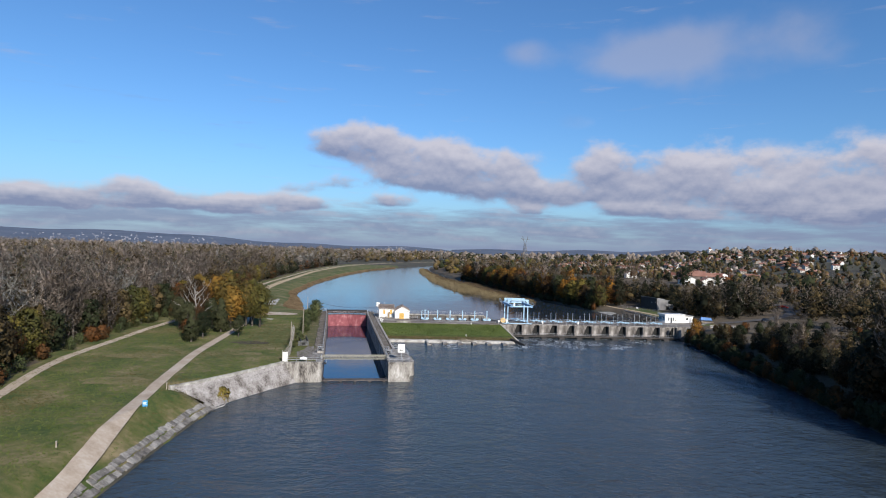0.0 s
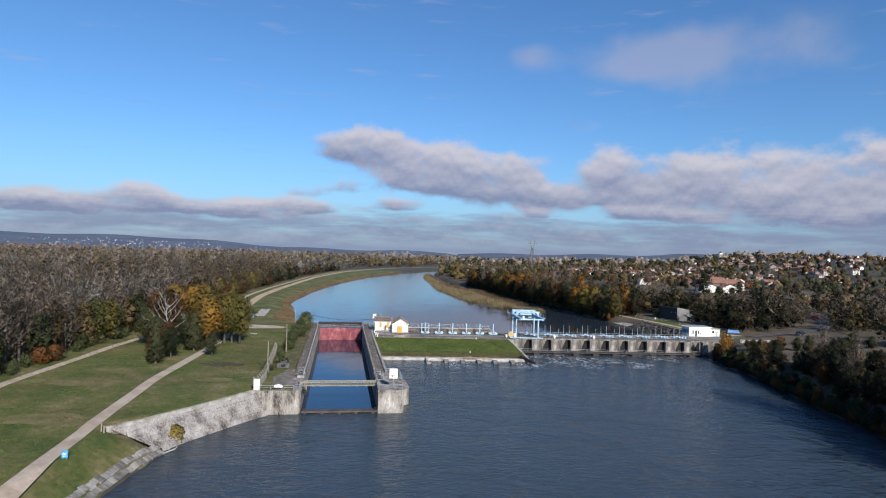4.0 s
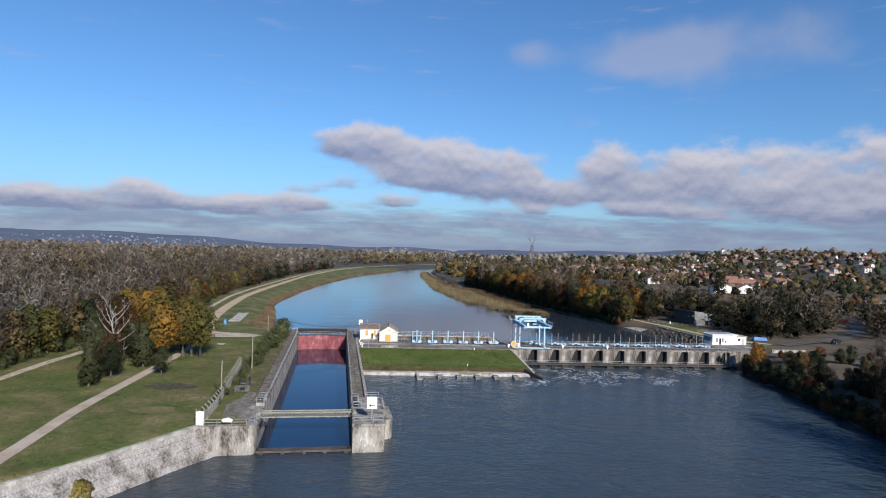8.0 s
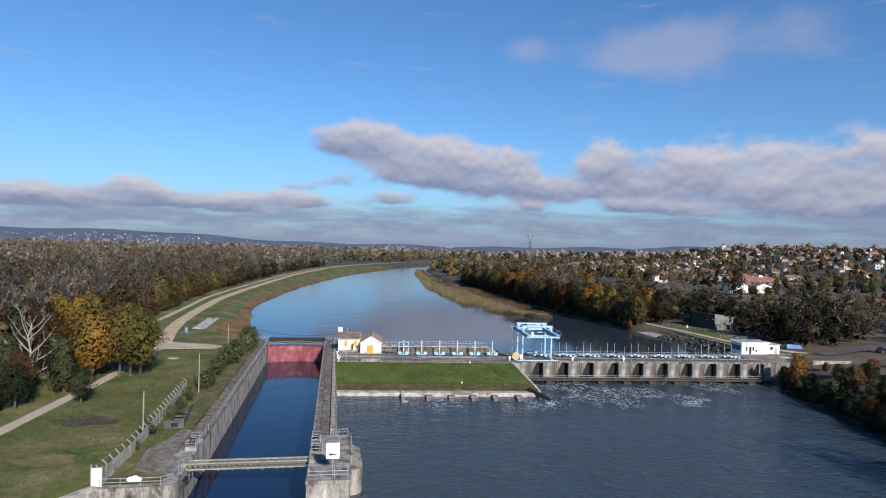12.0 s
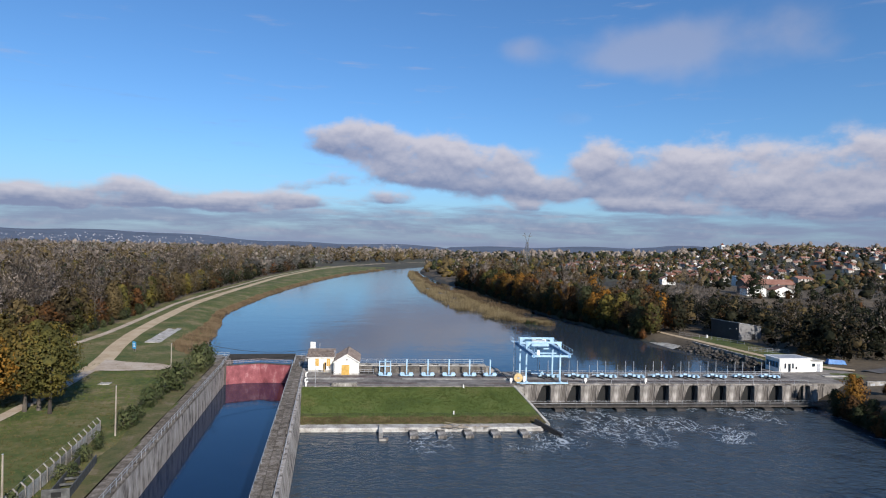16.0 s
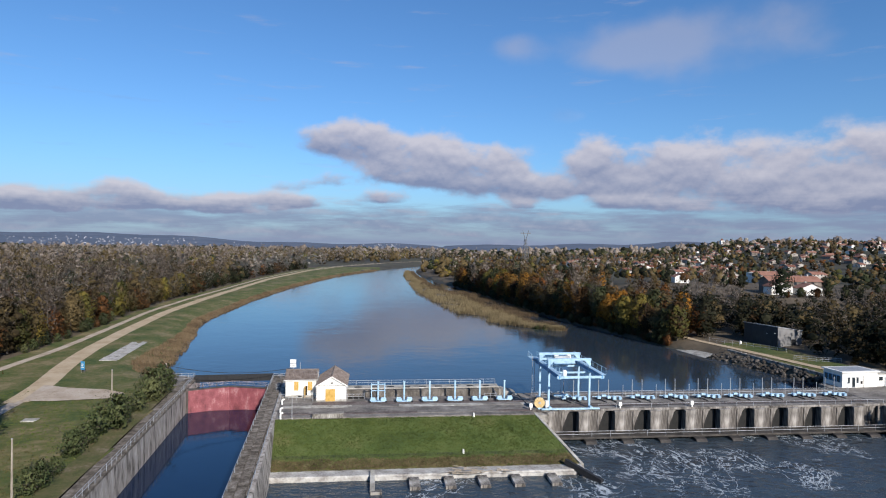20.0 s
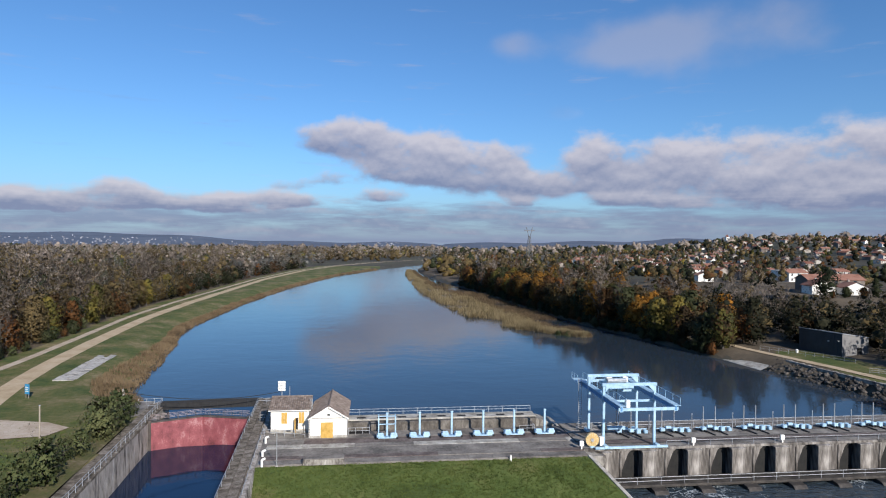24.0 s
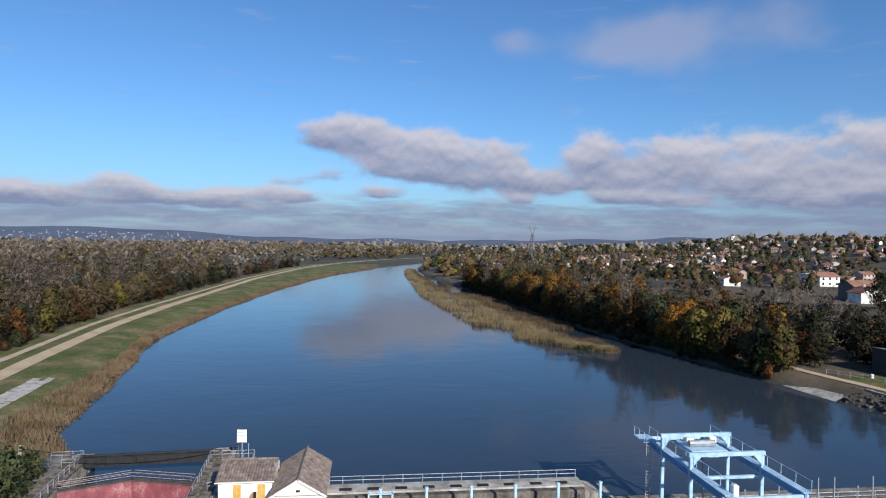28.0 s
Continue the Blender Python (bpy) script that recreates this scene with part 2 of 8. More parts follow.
# plain black, also used as painted shade inside openings and pits
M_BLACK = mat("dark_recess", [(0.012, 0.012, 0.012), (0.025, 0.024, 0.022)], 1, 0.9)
M_WOOD = mat("weathered_pole", [(0.16, 0.13, 0.10), (0.28, 0.24, 0.19), (0.36, 0.32, 0.26)], 2, 0.9, stretch=(1, 1, 0.2))
# shed cladding in two tones: walls darkened as shaded, gable lightened as sunlit
M_SHED = mat("anthracite_cladding", [(0.035, 0.038, 0.042), (0.05, 0.054, 0.06)], 0.5, 0.6)
M_SHEDG = mat("grey_gable_cladding", [(0.16, 0.155, 0.15), (0.22, 0.215, 0.21)], 0.5, 0.6)
M_BARK = mat("bark", [(0.04, 0.033, 0.027), (0.08, 0.067, 0.053), (0.13, 0.11, 0.09)], 1.5, 0.95, rnd=0.3)
M_PALEBARK = mat("pale_dead_wood", [(0.24, 0.225, 0.20), (0.40, 0.375, 0.34)], 1.5, 0.9)


def leafmat(name, cols, rnd=0.35, gain=1.05):
    cols = [tuple(gain * v for v in c) for c in cols]
    m = mat(name, cols, 0.16, 0.75, fine=1.3, rnd=rnd, island=0.16, spec=0.15, tint=0.34)
    # thin leaves let some light through
    t = m.node_tree
    b = t.nodes["Principled BSDF"]
    thin = t.nodes.new("ShaderNodeBsdfTranslucent")
    t.links.new(b.inputs["Base Color"].links[0].from_socket, thin.inputs["Color"])
    mix = t.nodes.new("ShaderNodeMixShader")
    mix.inputs[0].default_value = 0.24
    t.links.new(b.outputs[0], mix.inputs[1])
    t.links.new(thin.outputs[0], mix.inputs[2])
    t.links.new(mix.outputs[0], t.nodes["Material Output"].inputs["Surface"])
    return m


M_TWIG = leafmat("bare_twigs", [(0.050, 0.040, 0.032), (0.105, 0.085, 0.068), (0.165, 0.138, 0.114)], gain=2.1)
M_TWIGG = leafmat("grey_twigs", [(0.065, 0.062, 0.052), (0.12, 0.115, 0.098), (0.19, 0.18, 0.155)], gain=1.55)
M_LEAFO = leafmat("orange_leaves", [(0.055, 0.036, 0.012), (0.145, 0.072, 0.014), (0.25, 0.110, 0.016)], gain=1.35)
M_LEAFR = leafmat("rust_leaves", [(0.032, 0.022, 0.011), (0.085, 0.043, 0.016), (0.155, 0.060, 0.018)])
M_LEAFY = leafmat("yellow_green_leaves", [(0.034, 0.036, 0.012), (0.085, 0.075, 0.019), (0.165, 0.12, 0.026)], gain=1.3)
M_LEAFG = leafmat("dull_green_leaves", [(0.016, 0.022, 0.010), (0.036, 0.043, 0.018), (0.064, 0.066, 0.030)], gain=0.95)
# dark green deepened further, to stand for cloud shade over the right bank
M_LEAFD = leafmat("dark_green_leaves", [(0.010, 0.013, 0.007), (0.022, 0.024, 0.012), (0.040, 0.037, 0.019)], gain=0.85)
M_LEAFB = leafmat("brown_olive_leaves", [(0.032, 0.024, 0.012), (0.078, 0.057, 0.025), (0.135, 0.097, 0.043)], gain=1.2)
M_LEAFOO = leafmat("olive_orange_leaves", [(0.048, 0.040, 0.013), (0.115, 0.076, 0.017), (0.215, 0.108, 0.020)], gain=1.5)
M_LEAFS = leafmat("thin_olive_scrub", [(0.030, 0.040, 0.016), (0.064, 0.080, 0.030), (0.115, 0.122, 0.050)])
M_DIRT = mat("bare_trodden_soil", [(0.07, 0.062, 0.035), (0.12, 0.10, 0.065), (0.19, 0.165, 0.125)], 0.5, 0.95, 0.5, 6)
M_DIRTCONC = mat("soil_covered_concrete", [(0.07, 0.062, 0.042), (0.17, 0.148, 0.125), (0.28, 0.25, 0.225)], 0.8, 0.95, 0.5, 5)
M_OLDWALL = mat("dark_stained_wall", [(0.035, 0.031, 0.027), (0.10, 0.088, 0.074), (0.20, 0.18, 0.155)], 0.7, 0.92, 0.6, 4, stretch=(1, 1, 0.5))
M_COPING = mat("mossy_coping", [(0.045, 0.036, 0.025), (0.105, 0.086, 0.064), (0.19, 0.162, 0.132), (0.29, 0.255, 0.215)], 1.1, 0.95, 0.6, 6, rnd=0.10, fine=5)
M_LOCKW = mat("pale_streaked_lock_wall", [(0.036, 0.031, 0.026), (0.18, 0.156, 0.132), (0.34, 0.305, 0.265), (0.41, 0.37, 0.325), (0.56, 0.52, 0.465)], 0.75, 0.92, 0.6, 4.0, stretch=(1, 1, 0.3), fine=2.6)
M_DECKR = mat("brown_worn_deck", [(0.06, 0.046, 0.042), (0.12, 0.095, 0.086), (0.20, 0.17, 0.155)], 0.5, 0.95, 0.4, 6)
M_WET = mat("wet_dark_concrete", [(0.02, 0.018, 0.016), (0.05, 0.044, 0.038), (0.11, 0.095, 0.08)], 0.7, 0.6, 0.5, 4)
M_REED = leafmat("dry_reeds", [(0.055, 0.045, 0.024), (0.115, 0.088, 0.046), (0.185, 0.145, 0.08)], gain=1.35)
M_REEDR = leafmat("reddish_dry_grass", [(0.050, 0.036, 0.021), (0.100, 0.070, 0.040), (0.155, 0.112, 0.066)], gain=1.35)
M_DRYSOIL = mat("yellowed_lawn", [(0.10, 0.10, 0.035), (0.15, 0.13, 0.055), (0.21, 0.165, 0.085)], 0.4, 0.95, 0.5, 6)
M_BURNT = mat("scorched_soil", [(0.035, 0.028, 0.022), (0.06, 0.05, 0.035), (0.10, 0.09, 0.045)], 0.5, 0.95, 0.5, 6)
M_WEIR = mat("streaked_weir_concrete", [(0.020, 0.018, 0.016), (0.085, 0.075, 0.066), (0.22, 0.20, 0.178), (0.42, 0.39, 0.352)], 0.55, 0.92, 0.5, 4.0, stretch=(1, 1, 0.22), fine=2.6)
M_ROOFR = mat("terracotta_roof", [(0.12, 0.050, 0.034), (0.20, 0.086, 0.058), (0.27, 0.14, 0.10)], 0.3, 0.9, rnd=0.7)
M_HOUSE = mat("house_render", [(0.15, 0.12, 0.10), (0.27, 0.23, 0.195), (0.48, 0.44, 0.39)], 0.2, 0.9, rnd=0.7)
M_GLASS = mat("window_glass", [(0.015, 0.02, 0.025), (0.03, 0.04, 0.05)], 1, 0.12, spec=0.6)


def water(name, base, wave, strength, rough, foam=False):
    m = bpy.data.materials.new(name)
    m.use_nodes = True
    t = m.node_tree
    b = t.nodes["Principled BSDF"]
    b.inputs["Roughness"].default_value, b.inputs["IOR"].default_value = rough, 1.33
    b.inputs["Base Color"].default_value = (*base, 1)
    co = t.nodes.new("ShaderNodeTexCoord")
    nz = []
    for sc, st in ((wave, (1, 1.6, 1)), (wave * 0.16, (1, 1.3, 1))):
        mp = t.nodes.new("ShaderNodeMapping")
        mp.inputs["Scale"].default_value = st
        t.links.new(co.outputs["Object"], mp.inputs["Vector"])
        n = t.nodes.new("ShaderNodeTexNoise")
        n.inputs["Scale"].default_value, n.inputs["Detail"].default_value, n.inputs["Distortion"].default_value = sc, 5, 0.6
        t.links.new(mp.outputs[0], n.inputs["Vector"])
        nz.append(n.outputs[0])
    add = t.nodes.new("ShaderNodeMath")
    add.operation = "MULTIPLY_ADD"
    t.links.new(nz[1], add.inputs[0])
    add.inputs[1].default_value = 3.0
    t.links.new(nz[0], add.inputs[2])
    bn = t.nodes.new("ShaderNodeBump")
    bn.inputs["Strength"].default_value, bn.inputs["Distance"].default_value = strength, 0.25
    t.links.new(add.outputs[0], bn.inputs["Height"])
    t.links.new(bn.outputs[0], b.inputs["Normal"])
    if foam:
        # white water below the sluices, fading downstream
        sp = t.nodes.new("ShaderNodeSeparateXYZ")
        t.links.new(co.outputs["Object"], sp.inputs[0])

        def mr(sock, a, c):
            n = t.nodes.new("ShaderNodeMapRange")
            n.interpolation_type = "SMOOTHSTEP"
            n.inputs["From Min"].default_value, n.inputs["From Max"].default_value = a, c
            t.links.new(sock, n.inputs["Value"])
            return n.outputs[0]

        def mul(a, c):
            n = t.nodes.new("ShaderNodeMath")
            n.operation = "MULTIPLY"
            for i, v in enumerate((a, c)):
                if isinstance(v, float):
                    n.inputs[i].default_value = v
                else:
                    t.links.new(v, n.inputs[i])
            return n.outputs[0]

        zone = mul(mr(sp.outputs[1], 36.0, 55.0), mr(sp.outputs[0], 18.0, 30.0))
        mp = t.nodes.new("ShaderNodeMapping")
        mp.inputs["Scale"].default_value = (1.0, 0.8, 1.0)
        t.links.new(co.outputs["Object"], mp.inputs["Vector"])
        lines = None
        for sc, width in ((0.13, 24.0), (0.33, 20.0)):
            f = t.nodes.new("ShaderNodeTexNoise")
            f.inputs["Scale"].default_value, f.inputs["Detail"].default_value = sc, 7
            f.inputs["Roughness"].default_value, f.inputs["Distortion"].default_value = 0.55, 1.6
            t.links.new(mp.outputs[0], f.inputs["Vector"])
            half = t.nodes.new("ShaderNodeMath")
            half.operation = "SUBTRACT"
            t.links.new(f.outputs[0], half.inputs[0])
            half.inputs[1].default_value = 0.5
            ab = t.nodes.new("ShaderNodeMath")
            ab.operation = "ABSOLUTE"
            t.links.new(half.outputs[0], ab.inputs[0])
            r = t.nodes.new("ShaderNodeMath")
            r.operation, r.use_clamp = "MULTIPLY_ADD", True
            t.links.new(ab.outputs[0], r.inputs[0])
            r.inputs[1].default_value, r.inputs[2].default_value = -width, 1.0
            if lines is None:
                lines = r.outputs[0]
            else:
                top = t.nodes.new("ShaderNodeMath")
                top.operation = "MAXIMUM"
                t.links.new(lines, top.inputs[0])
                t.links.new(r.outputs[0], top.inputs[1])
                lines = top.outputs[0]
        f = t.nodes.new("ShaderNodeTexNoise")
        f.inputs["Scale"].default_value, f.inputs["Detail"].default_value = 0.11, 4
        t.links.new(mp.outputs[0], f.inputs["Vector"])
        patch = mr(f.outputs[0], 0.36, 0.60)
        near = mul(mr(sp.outputs[1], 71.0, 77.0), 0.75)
        both = t.nodes.new("ShaderNodeMath")
        both.operation = "MAXIMUM"
        t.links.new(patch, both.inputs[0])
        t.links.new(near, both.inputs[1])
        white = mr(mul(mul(lines, both.outputs[0]), zone), 0.60, 1.15)
        mixc = t.nodes.new("ShaderNodeMix")
        mixc.data_type = "RGBA"
        mixc.inputs["A"].default_value, mixc.inputs["B"].default_value = (*base, 1), (0.62, 0.66, 0.68, 1)
        t.links.new(white, mixc.inputs["Factor"])
        t.links.new(mixc.outputs["Result"], b.inputs["Base Color"])
        rg = t.nodes.new("ShaderNodeMapRange")
        rg.inputs["To Min"].default_value, rg.inputs["To Max"].default_value = rough, 0.7
        t.links.new(white, rg.inputs["Value"])
        t.links.new(rg.outputs[0], b.inputs["Roughness"])
    return m


M_WATERD = water("river_below", (0.034, 0.048, 0.060), 0.6, 1.5, 0.15, foam=True)
M_WATERU = water("river_above", (0.026, 0.038, 0.052), 0.30, 0.10, 0.07)
M_WATERL = water("lock_water", (0.004, 0.015, 0.042), 0.5, 0.04, 0.03)

# ---- mesh tools ----


class Build:
    """Vertices and faces of one mesh, gathered piece by piece."""

    def __init__(self):
        self.v, self.f, self.mi = [], [], []

    def add(self, verts, faces, mi=0):
        k = len(self.v)
        self.v.extend(tuple(p) for p in verts)
        self.f.extend(tuple(k + i for i in f) for f in faces)
        self.mi.extend([mi] * len(faces))
        return self

    def box(self, x0, x1, y0, y1, z0, z1, b=0.0, m=None, mi=0):
        """A block, with its upright and top edges bevelled by b."""
        if b:
            b = min(b, (x1 - x0) * 0.45, (y1 - y0) * 0.45, (z1 - z0) * 0.45)
            ring = [(x0 + b, y0), (x1 - b, y0), (x1, y0 + b), (x1, y1 - b), (x1 - b, y1), (x0 + b, y1), (x0, y1 - b), (x0, y0 + b)]
            top = [(x0 + b, y0 + b), (x1 - b, y0 + b), (x1 - b, y0 + b), (x1 - b, y1 - b), (x1 - b, y1 - b), (x0 + b, y1 - b), (x0 + b, y1 - b), (x0 + b, y0 + b)]
            v = [(x, y, z0) for x, y in ring] + [(x, y, z1 - b) for x, y in ring] + [(x, y, z1) for x, y in ((x0 + b, y0 + b), (x1 - b, y0 + b), (x1 - b, y1 - b), (x0 + b, y1 - b))]
            f = [tuple(range(7, -1, -1))] + [(i, (i + 1) % 8, 8 + (i + 1) % 8, 8 + i) for i in range(8)]
            f += [(8, 9, 17, 16), (9, 10, 17), (10, 11, 18, 17), (11, 12, 18), (12, 13, 19, 18), (13, 14, 19), (14, 15, 16, 19), (15, 8, 16), (16, 17, 18, 19)]
        else:
            v = [(x, y, z) for z in (z0, z1) for x, y in ((x0, y0), (x1, y0), (x1, y1), (x0, y1))]
            f = [(3, 2, 1, 0), (4, 5, 6, 7), (0, 1, 5, 4), (1, 2, 6, 5), (2, 3, 7, 6), (3, 0, 4, 7)]
        if m is not None:
            v = [m @ Vector(p) for p in v]
        return self.add(v, f, mi)

    def rod(self, a, b, r0, r1=None, n=6, mi=0, cap=True):
        """A tapered round bar from a to b."""
        a, b = Vector(a), Vector(b)
        r1 = r0 if r1 is None else r1
        d = (b - a).normalized()
        s = d.cross(Vector((0, 0, 1)) if abs(d.z) < 0.95 else Vector((1, 0, 0))).normalized()
        u = s.cross(d)
        v = []
        for c, r in ((a, r0), (b, r1)):
            for i in range(n):
                t = 2 * math.pi * i / n
                v.append(c + (s * math.cos(t) + u * math.sin(t)) * r)
        f = [(i, (i + 1) % n, n + (i + 1) % n, n + i) for i in range(n)]
        if cap:
            f += [tuple(range(n - 1, -1, -1)), tuple(range(n, 2 * n))]
        return self.add(v, f, mi)

    def bar(self, a, b, w, h):
        """A square bar of width w and height h from a to b."""
        a, b = Vector(a), Vector(b)
        d = (b - a).normalized()
        s = d.cross(Vector((0, 0, 1)) if abs(d.z) < 0.95 else Vector((0, 1, 0))).normalized()
        u = s.cross(d)
        v = [c + s * i * w / 2 + u * j * h / 2 for c in (a, b) for i, j in ((-1, -1), (1, -1), (1, 1), (-1, 1))]
        return self.add(v, [(3, 2, 1, 0), (4, 5, 6, 7), (0, 1, 5, 4), (1, 2, 6, 5), (2, 3, 7, 6), (3, 0, 4, 7)])

    def prism(self, poly, z0, z1, mi=0):
        """An upright prism over a counter-clockwise outline."""
        n = len(poly)
        v = [(x, y, z0) for x, y in poly] + [(x, y, z1) for x, y in poly]
        return self.add(v, [tuple(range(n - 1, -1, -1)), tuple(range(n, 2 * n))] + [(i, (i + 1) % n, n + (i + 1) % n, n + i) for i in range(n)], mi)

    def mesh(self, name, *mats):
        me = bpy.data.meshes.new(name)
        me.from_pydata(self.v, [], self.f)
        for m in mats:
            me.materials.append(m)
        if len(mats) > 1:
            me.polygons.foreach_set("material_index", self.mi)
        me.update()
        return me


def thing(name, label, category, group="", at=None, kind=""):
    """An empty at the base of a thing, to which its parts are tied."""
    ob = tagged(new(name), label, category, group, kind)
    if at is not None:
        ob.matrix_world = at
    return ob


def part(name, bd, material, parent, label="", at=None):
    """One mesh object under a thing or a part."""
    mats = material if isinstance(material, (tuple, list)) else (material,)
    me = bd.mesh(name, *mats) if isinstance(bd, Build) else bd
    ob = new(name, me)
    ob.parent = parent
    if at is not None:
        ob.matrix_basis = at
    if label:
        ob["label"] = label
    return ob


def whole(name, bd, material, label, category="", group="", kind="", at=None):
    """A thing or a piece of the setting that is one mesh."""
    mats = material if isinstance(material, (tuple, list)) else (material,)
    ob = new(name, bd.mesh(name, *mats) if isinstance(bd, Build) else bd)
    if at is not None:
        ob.matrix_world = at
    return tagged(ob, label, category, group, kind)


def along(pts, y):
    """x on a line of (x, y) points at y."""
    if y <= pts[0][1]:
        return pts[0][0]
    for (x0, y0), (x1, y1) in zip(pts, pts[1:]):
        if y <= y1:
            return x0 + (x1 - x0) * (y - y0) / (y1 - y0)
    return pts[-1][0]


def ease(t):
    t = min(1.0, max(0.0, t))
    return t * t * (3 - 2 * t)

# ---- ground, water, paths ----
Z_DOWN, Z_UP = -4.8, -2.1
LOCK = pose(0.15, 0, 0, 0, 0, 4.13)
# waterlines, from downstream to upstream
LEFT_DOWN = [(-62, -420), (-40, -200), (-34, -130), (-30.5, -80), (-29.4, -66), (-28.7, -54), (-27.8, -42), (-26.9, -33), (-25.8, -26), (-23.7, -18.5), (-18.5, -8), (-13, -1)]
LEFT_UP = [(-13.5, 103), (-16, 110), (-24, 119), (-28.6, 127), (-31.2, 145), (-33.5, 161), (-38, 184), (-42.2, 204), (-44.2, 225), (-43.6, 262), (-42.3, 303), (-38.6, 352), (-33.5, 402), (-24, 468), (-11, 540), (10, 610), (35, 684), (90, 800), (140, 960), (260, 1060), (420, 1140)]
RIGHT_DOWN = [(150, -420), (118, -200), (104, -130), (99, -60), (103, -30), (108, -8), (111, 14), (114, 30), (117.5, 50), (120, 66), (122, 84)]
RIGHT_UP = [(128, 96), (127, 104), (124.5, 111), (121, 128), (118, 146), (115, 153), (111, 173), (106, 198), (101, 221), (99, 240), (94, 280), (88, 356), (79, 432), (70, 520), (67, 595), (72, 680), (110, 790), (170, 880), (280, 980), (430, 1060)]


PAVED_TOP = [(-33.8, -27.0), (-29.5, -21.5), (-25.0, -14.8), (-21.0, -8.5), (-16.6, -0.9)]


def lock_u(x, y):
    """Across and along the lock, from its axis and its lower end."""
    c, s = math.cos(radians(4.13)), math.sin(radians(4.13))
    return (x - 0.15) * c + y * s, -(x - 0.15) * s + y * c


def hill(x, y):
    """The rise under the town, and the far ridges."""
    z = 0.0
    d = (x - 0.42 * y - 120) / 260.0
    z += 24.0 * ease(d) * ease((y - 150) / 650.0)
    z += 10.0 * ease((x - 420) / 500) * ease((y + 50) / 500)
    r = math.hypot(x, y)
    z += 6.2 * ease((x - 150) / 42) * ease((y - 150) / 55) * (1 - ease((r - 330) / 260))
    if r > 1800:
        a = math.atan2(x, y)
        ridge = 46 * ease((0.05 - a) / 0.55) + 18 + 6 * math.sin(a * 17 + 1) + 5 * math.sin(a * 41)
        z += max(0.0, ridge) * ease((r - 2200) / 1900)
    return z


def land(x, y):
    """Height of the ground, and which cover it carries: 0 grass, 1 woodland, 2 far country, 3 bed."""
    near = 0.18 * noise.noise(Vector((x * 0.05, y * 0.05, 0))) + 0.05 * noise.noise(Vector((x * 0.3, y * 0.3, 3)))
    u, v = lock_u(x, y)
    if (abs(u) < 9.7 and -3 < v < 106) or (-17.2 < u < -7 and -3 < v < 4.5):
        return -9.0, 3
    if y < 92:
        dl = along(LEFT_DOWN, y) - x
        if y > -1:
            dl = -9.6 - u if v < 100 else dl
        dr = x - along(RIGHT_DOWN, y)
        if -1 < y < 92 and u > -9.6:
            dl = -9.6 - u
        wl = Z_DOWN
    else:
        dl = along(LEFT_UP, y) - x
        if v < 104:
            dl = -9.6 - u
        dr = x - along(RIGHT_UP, y)
        wl = Z_UP
    d = max(dl, dr)
    if d <= 0:
        if -30 < y < 0 and x < 0:
            return -8.0, 3
        return wl - 0.15 + max(-3.0, d * 0.6), 3
    if dl > dr:
        if -1 < y < 103:
            return near * min(1, d / 6) - (3 if d < 0.4 else 0), 0
        if y <= -1:
            steep = 0.75 if y < -27 else 0.6
            z = wl + d * steep if d < 2.2 else wl + 2.2 * steep + (d - 2.2) * 0.62
            z = min(z, -0.12 + near)
            brow = along(PAVED_TOP, y)
            if y > -27 and y > -27 + (x + 33.8) * 0.5:
                z = -0.06 + near * 0.3 if x < brow - 0.2 else -2.4 - (x - brow) * 1.5
        else:
            z = min(wl + 0.35 + d * 0.17, 0.0 + near * 0.5)
        cover = 0
        edge = along(WOOD_EDGE, y) - x
        if edge > 0:
            cover = 1
        if y > 700 or x < -400:
            cover = 2
    else:
        z = min(wl + d * 0.55, 0.2 + near * 2 + min(3.0, max(0, d - 12) * 0.04))
        cover = 1
        if x > 128 and 84 < y < 150 and x < 141:
            cover = 0
        if y > 320 and x > 150:
            cover = 2
    return z + hill(x, y), cover


WOOD_EDGE = [(-75, -420), (-66, -90), (-60, -45), (-65, -22), (-69, 0), (-69, 25), (-68.5, 60), (-67, 100), (-66, 140), (-69, 185), (-74, 240), (-75, 290), (-73, 355), (-70, 458), (-58, 593), (-35, 700), (20, 860), (90, 980), (230, 1100), (400, 1190)]


def ladder(lo, hi, fine_lo, fine_hi, fine, grow):
    a = list(np.arange(fine_lo, fine_hi + 0.01, fine))
    s, x = fine, fine_hi
    while x < hi:
        s *= grow
        x += s
        a.append(min(x, hi))
    s, x = fine, fine_lo
    while x > lo:
        s *= grow
        x -= s
        a.insert(0, max(x, lo))
    return a


gx, gy = ladder(-3300, 3300, -76, 136, 1.5, 1.12), ladder(-450, 3600, -96, 210, 2.0, 1.07)
gb = Build()
cover = {}
for j, y in enumerate(gy):
    for i, x in enumerate(gx):
        z, c = land(x, y)
        gb.v.append((x, y, z))
        cover[i, j] = c
nx = len(gx)
for j in range(len(gy) - 1):
    for i in range(nx - 1):
        gb.f.append((j * nx + i, j * nx + i + 1, (j + 1) * nx + i + 1, (j + 1) * nx + i))
        # ground past 1900 m takes the haze-blue ridge colour
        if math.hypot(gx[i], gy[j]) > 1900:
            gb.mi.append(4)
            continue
        gb.mi.append(min(cover[i, j], cover[i + 1, j + 1]) if 3 not in (cover[i, j], cover[i + 1, j + 1]) else 3)
whole("ground", gb, (M_GRASS, M_FLOOR, M_FAR, M_BED, M_RIDGE), "autumn grass, woodland floor, far flat country and a haze-tinted ridge", kind="structure")
for p in bpy.data.objects["ground"].data.polygons:
    p.use_smooth = True


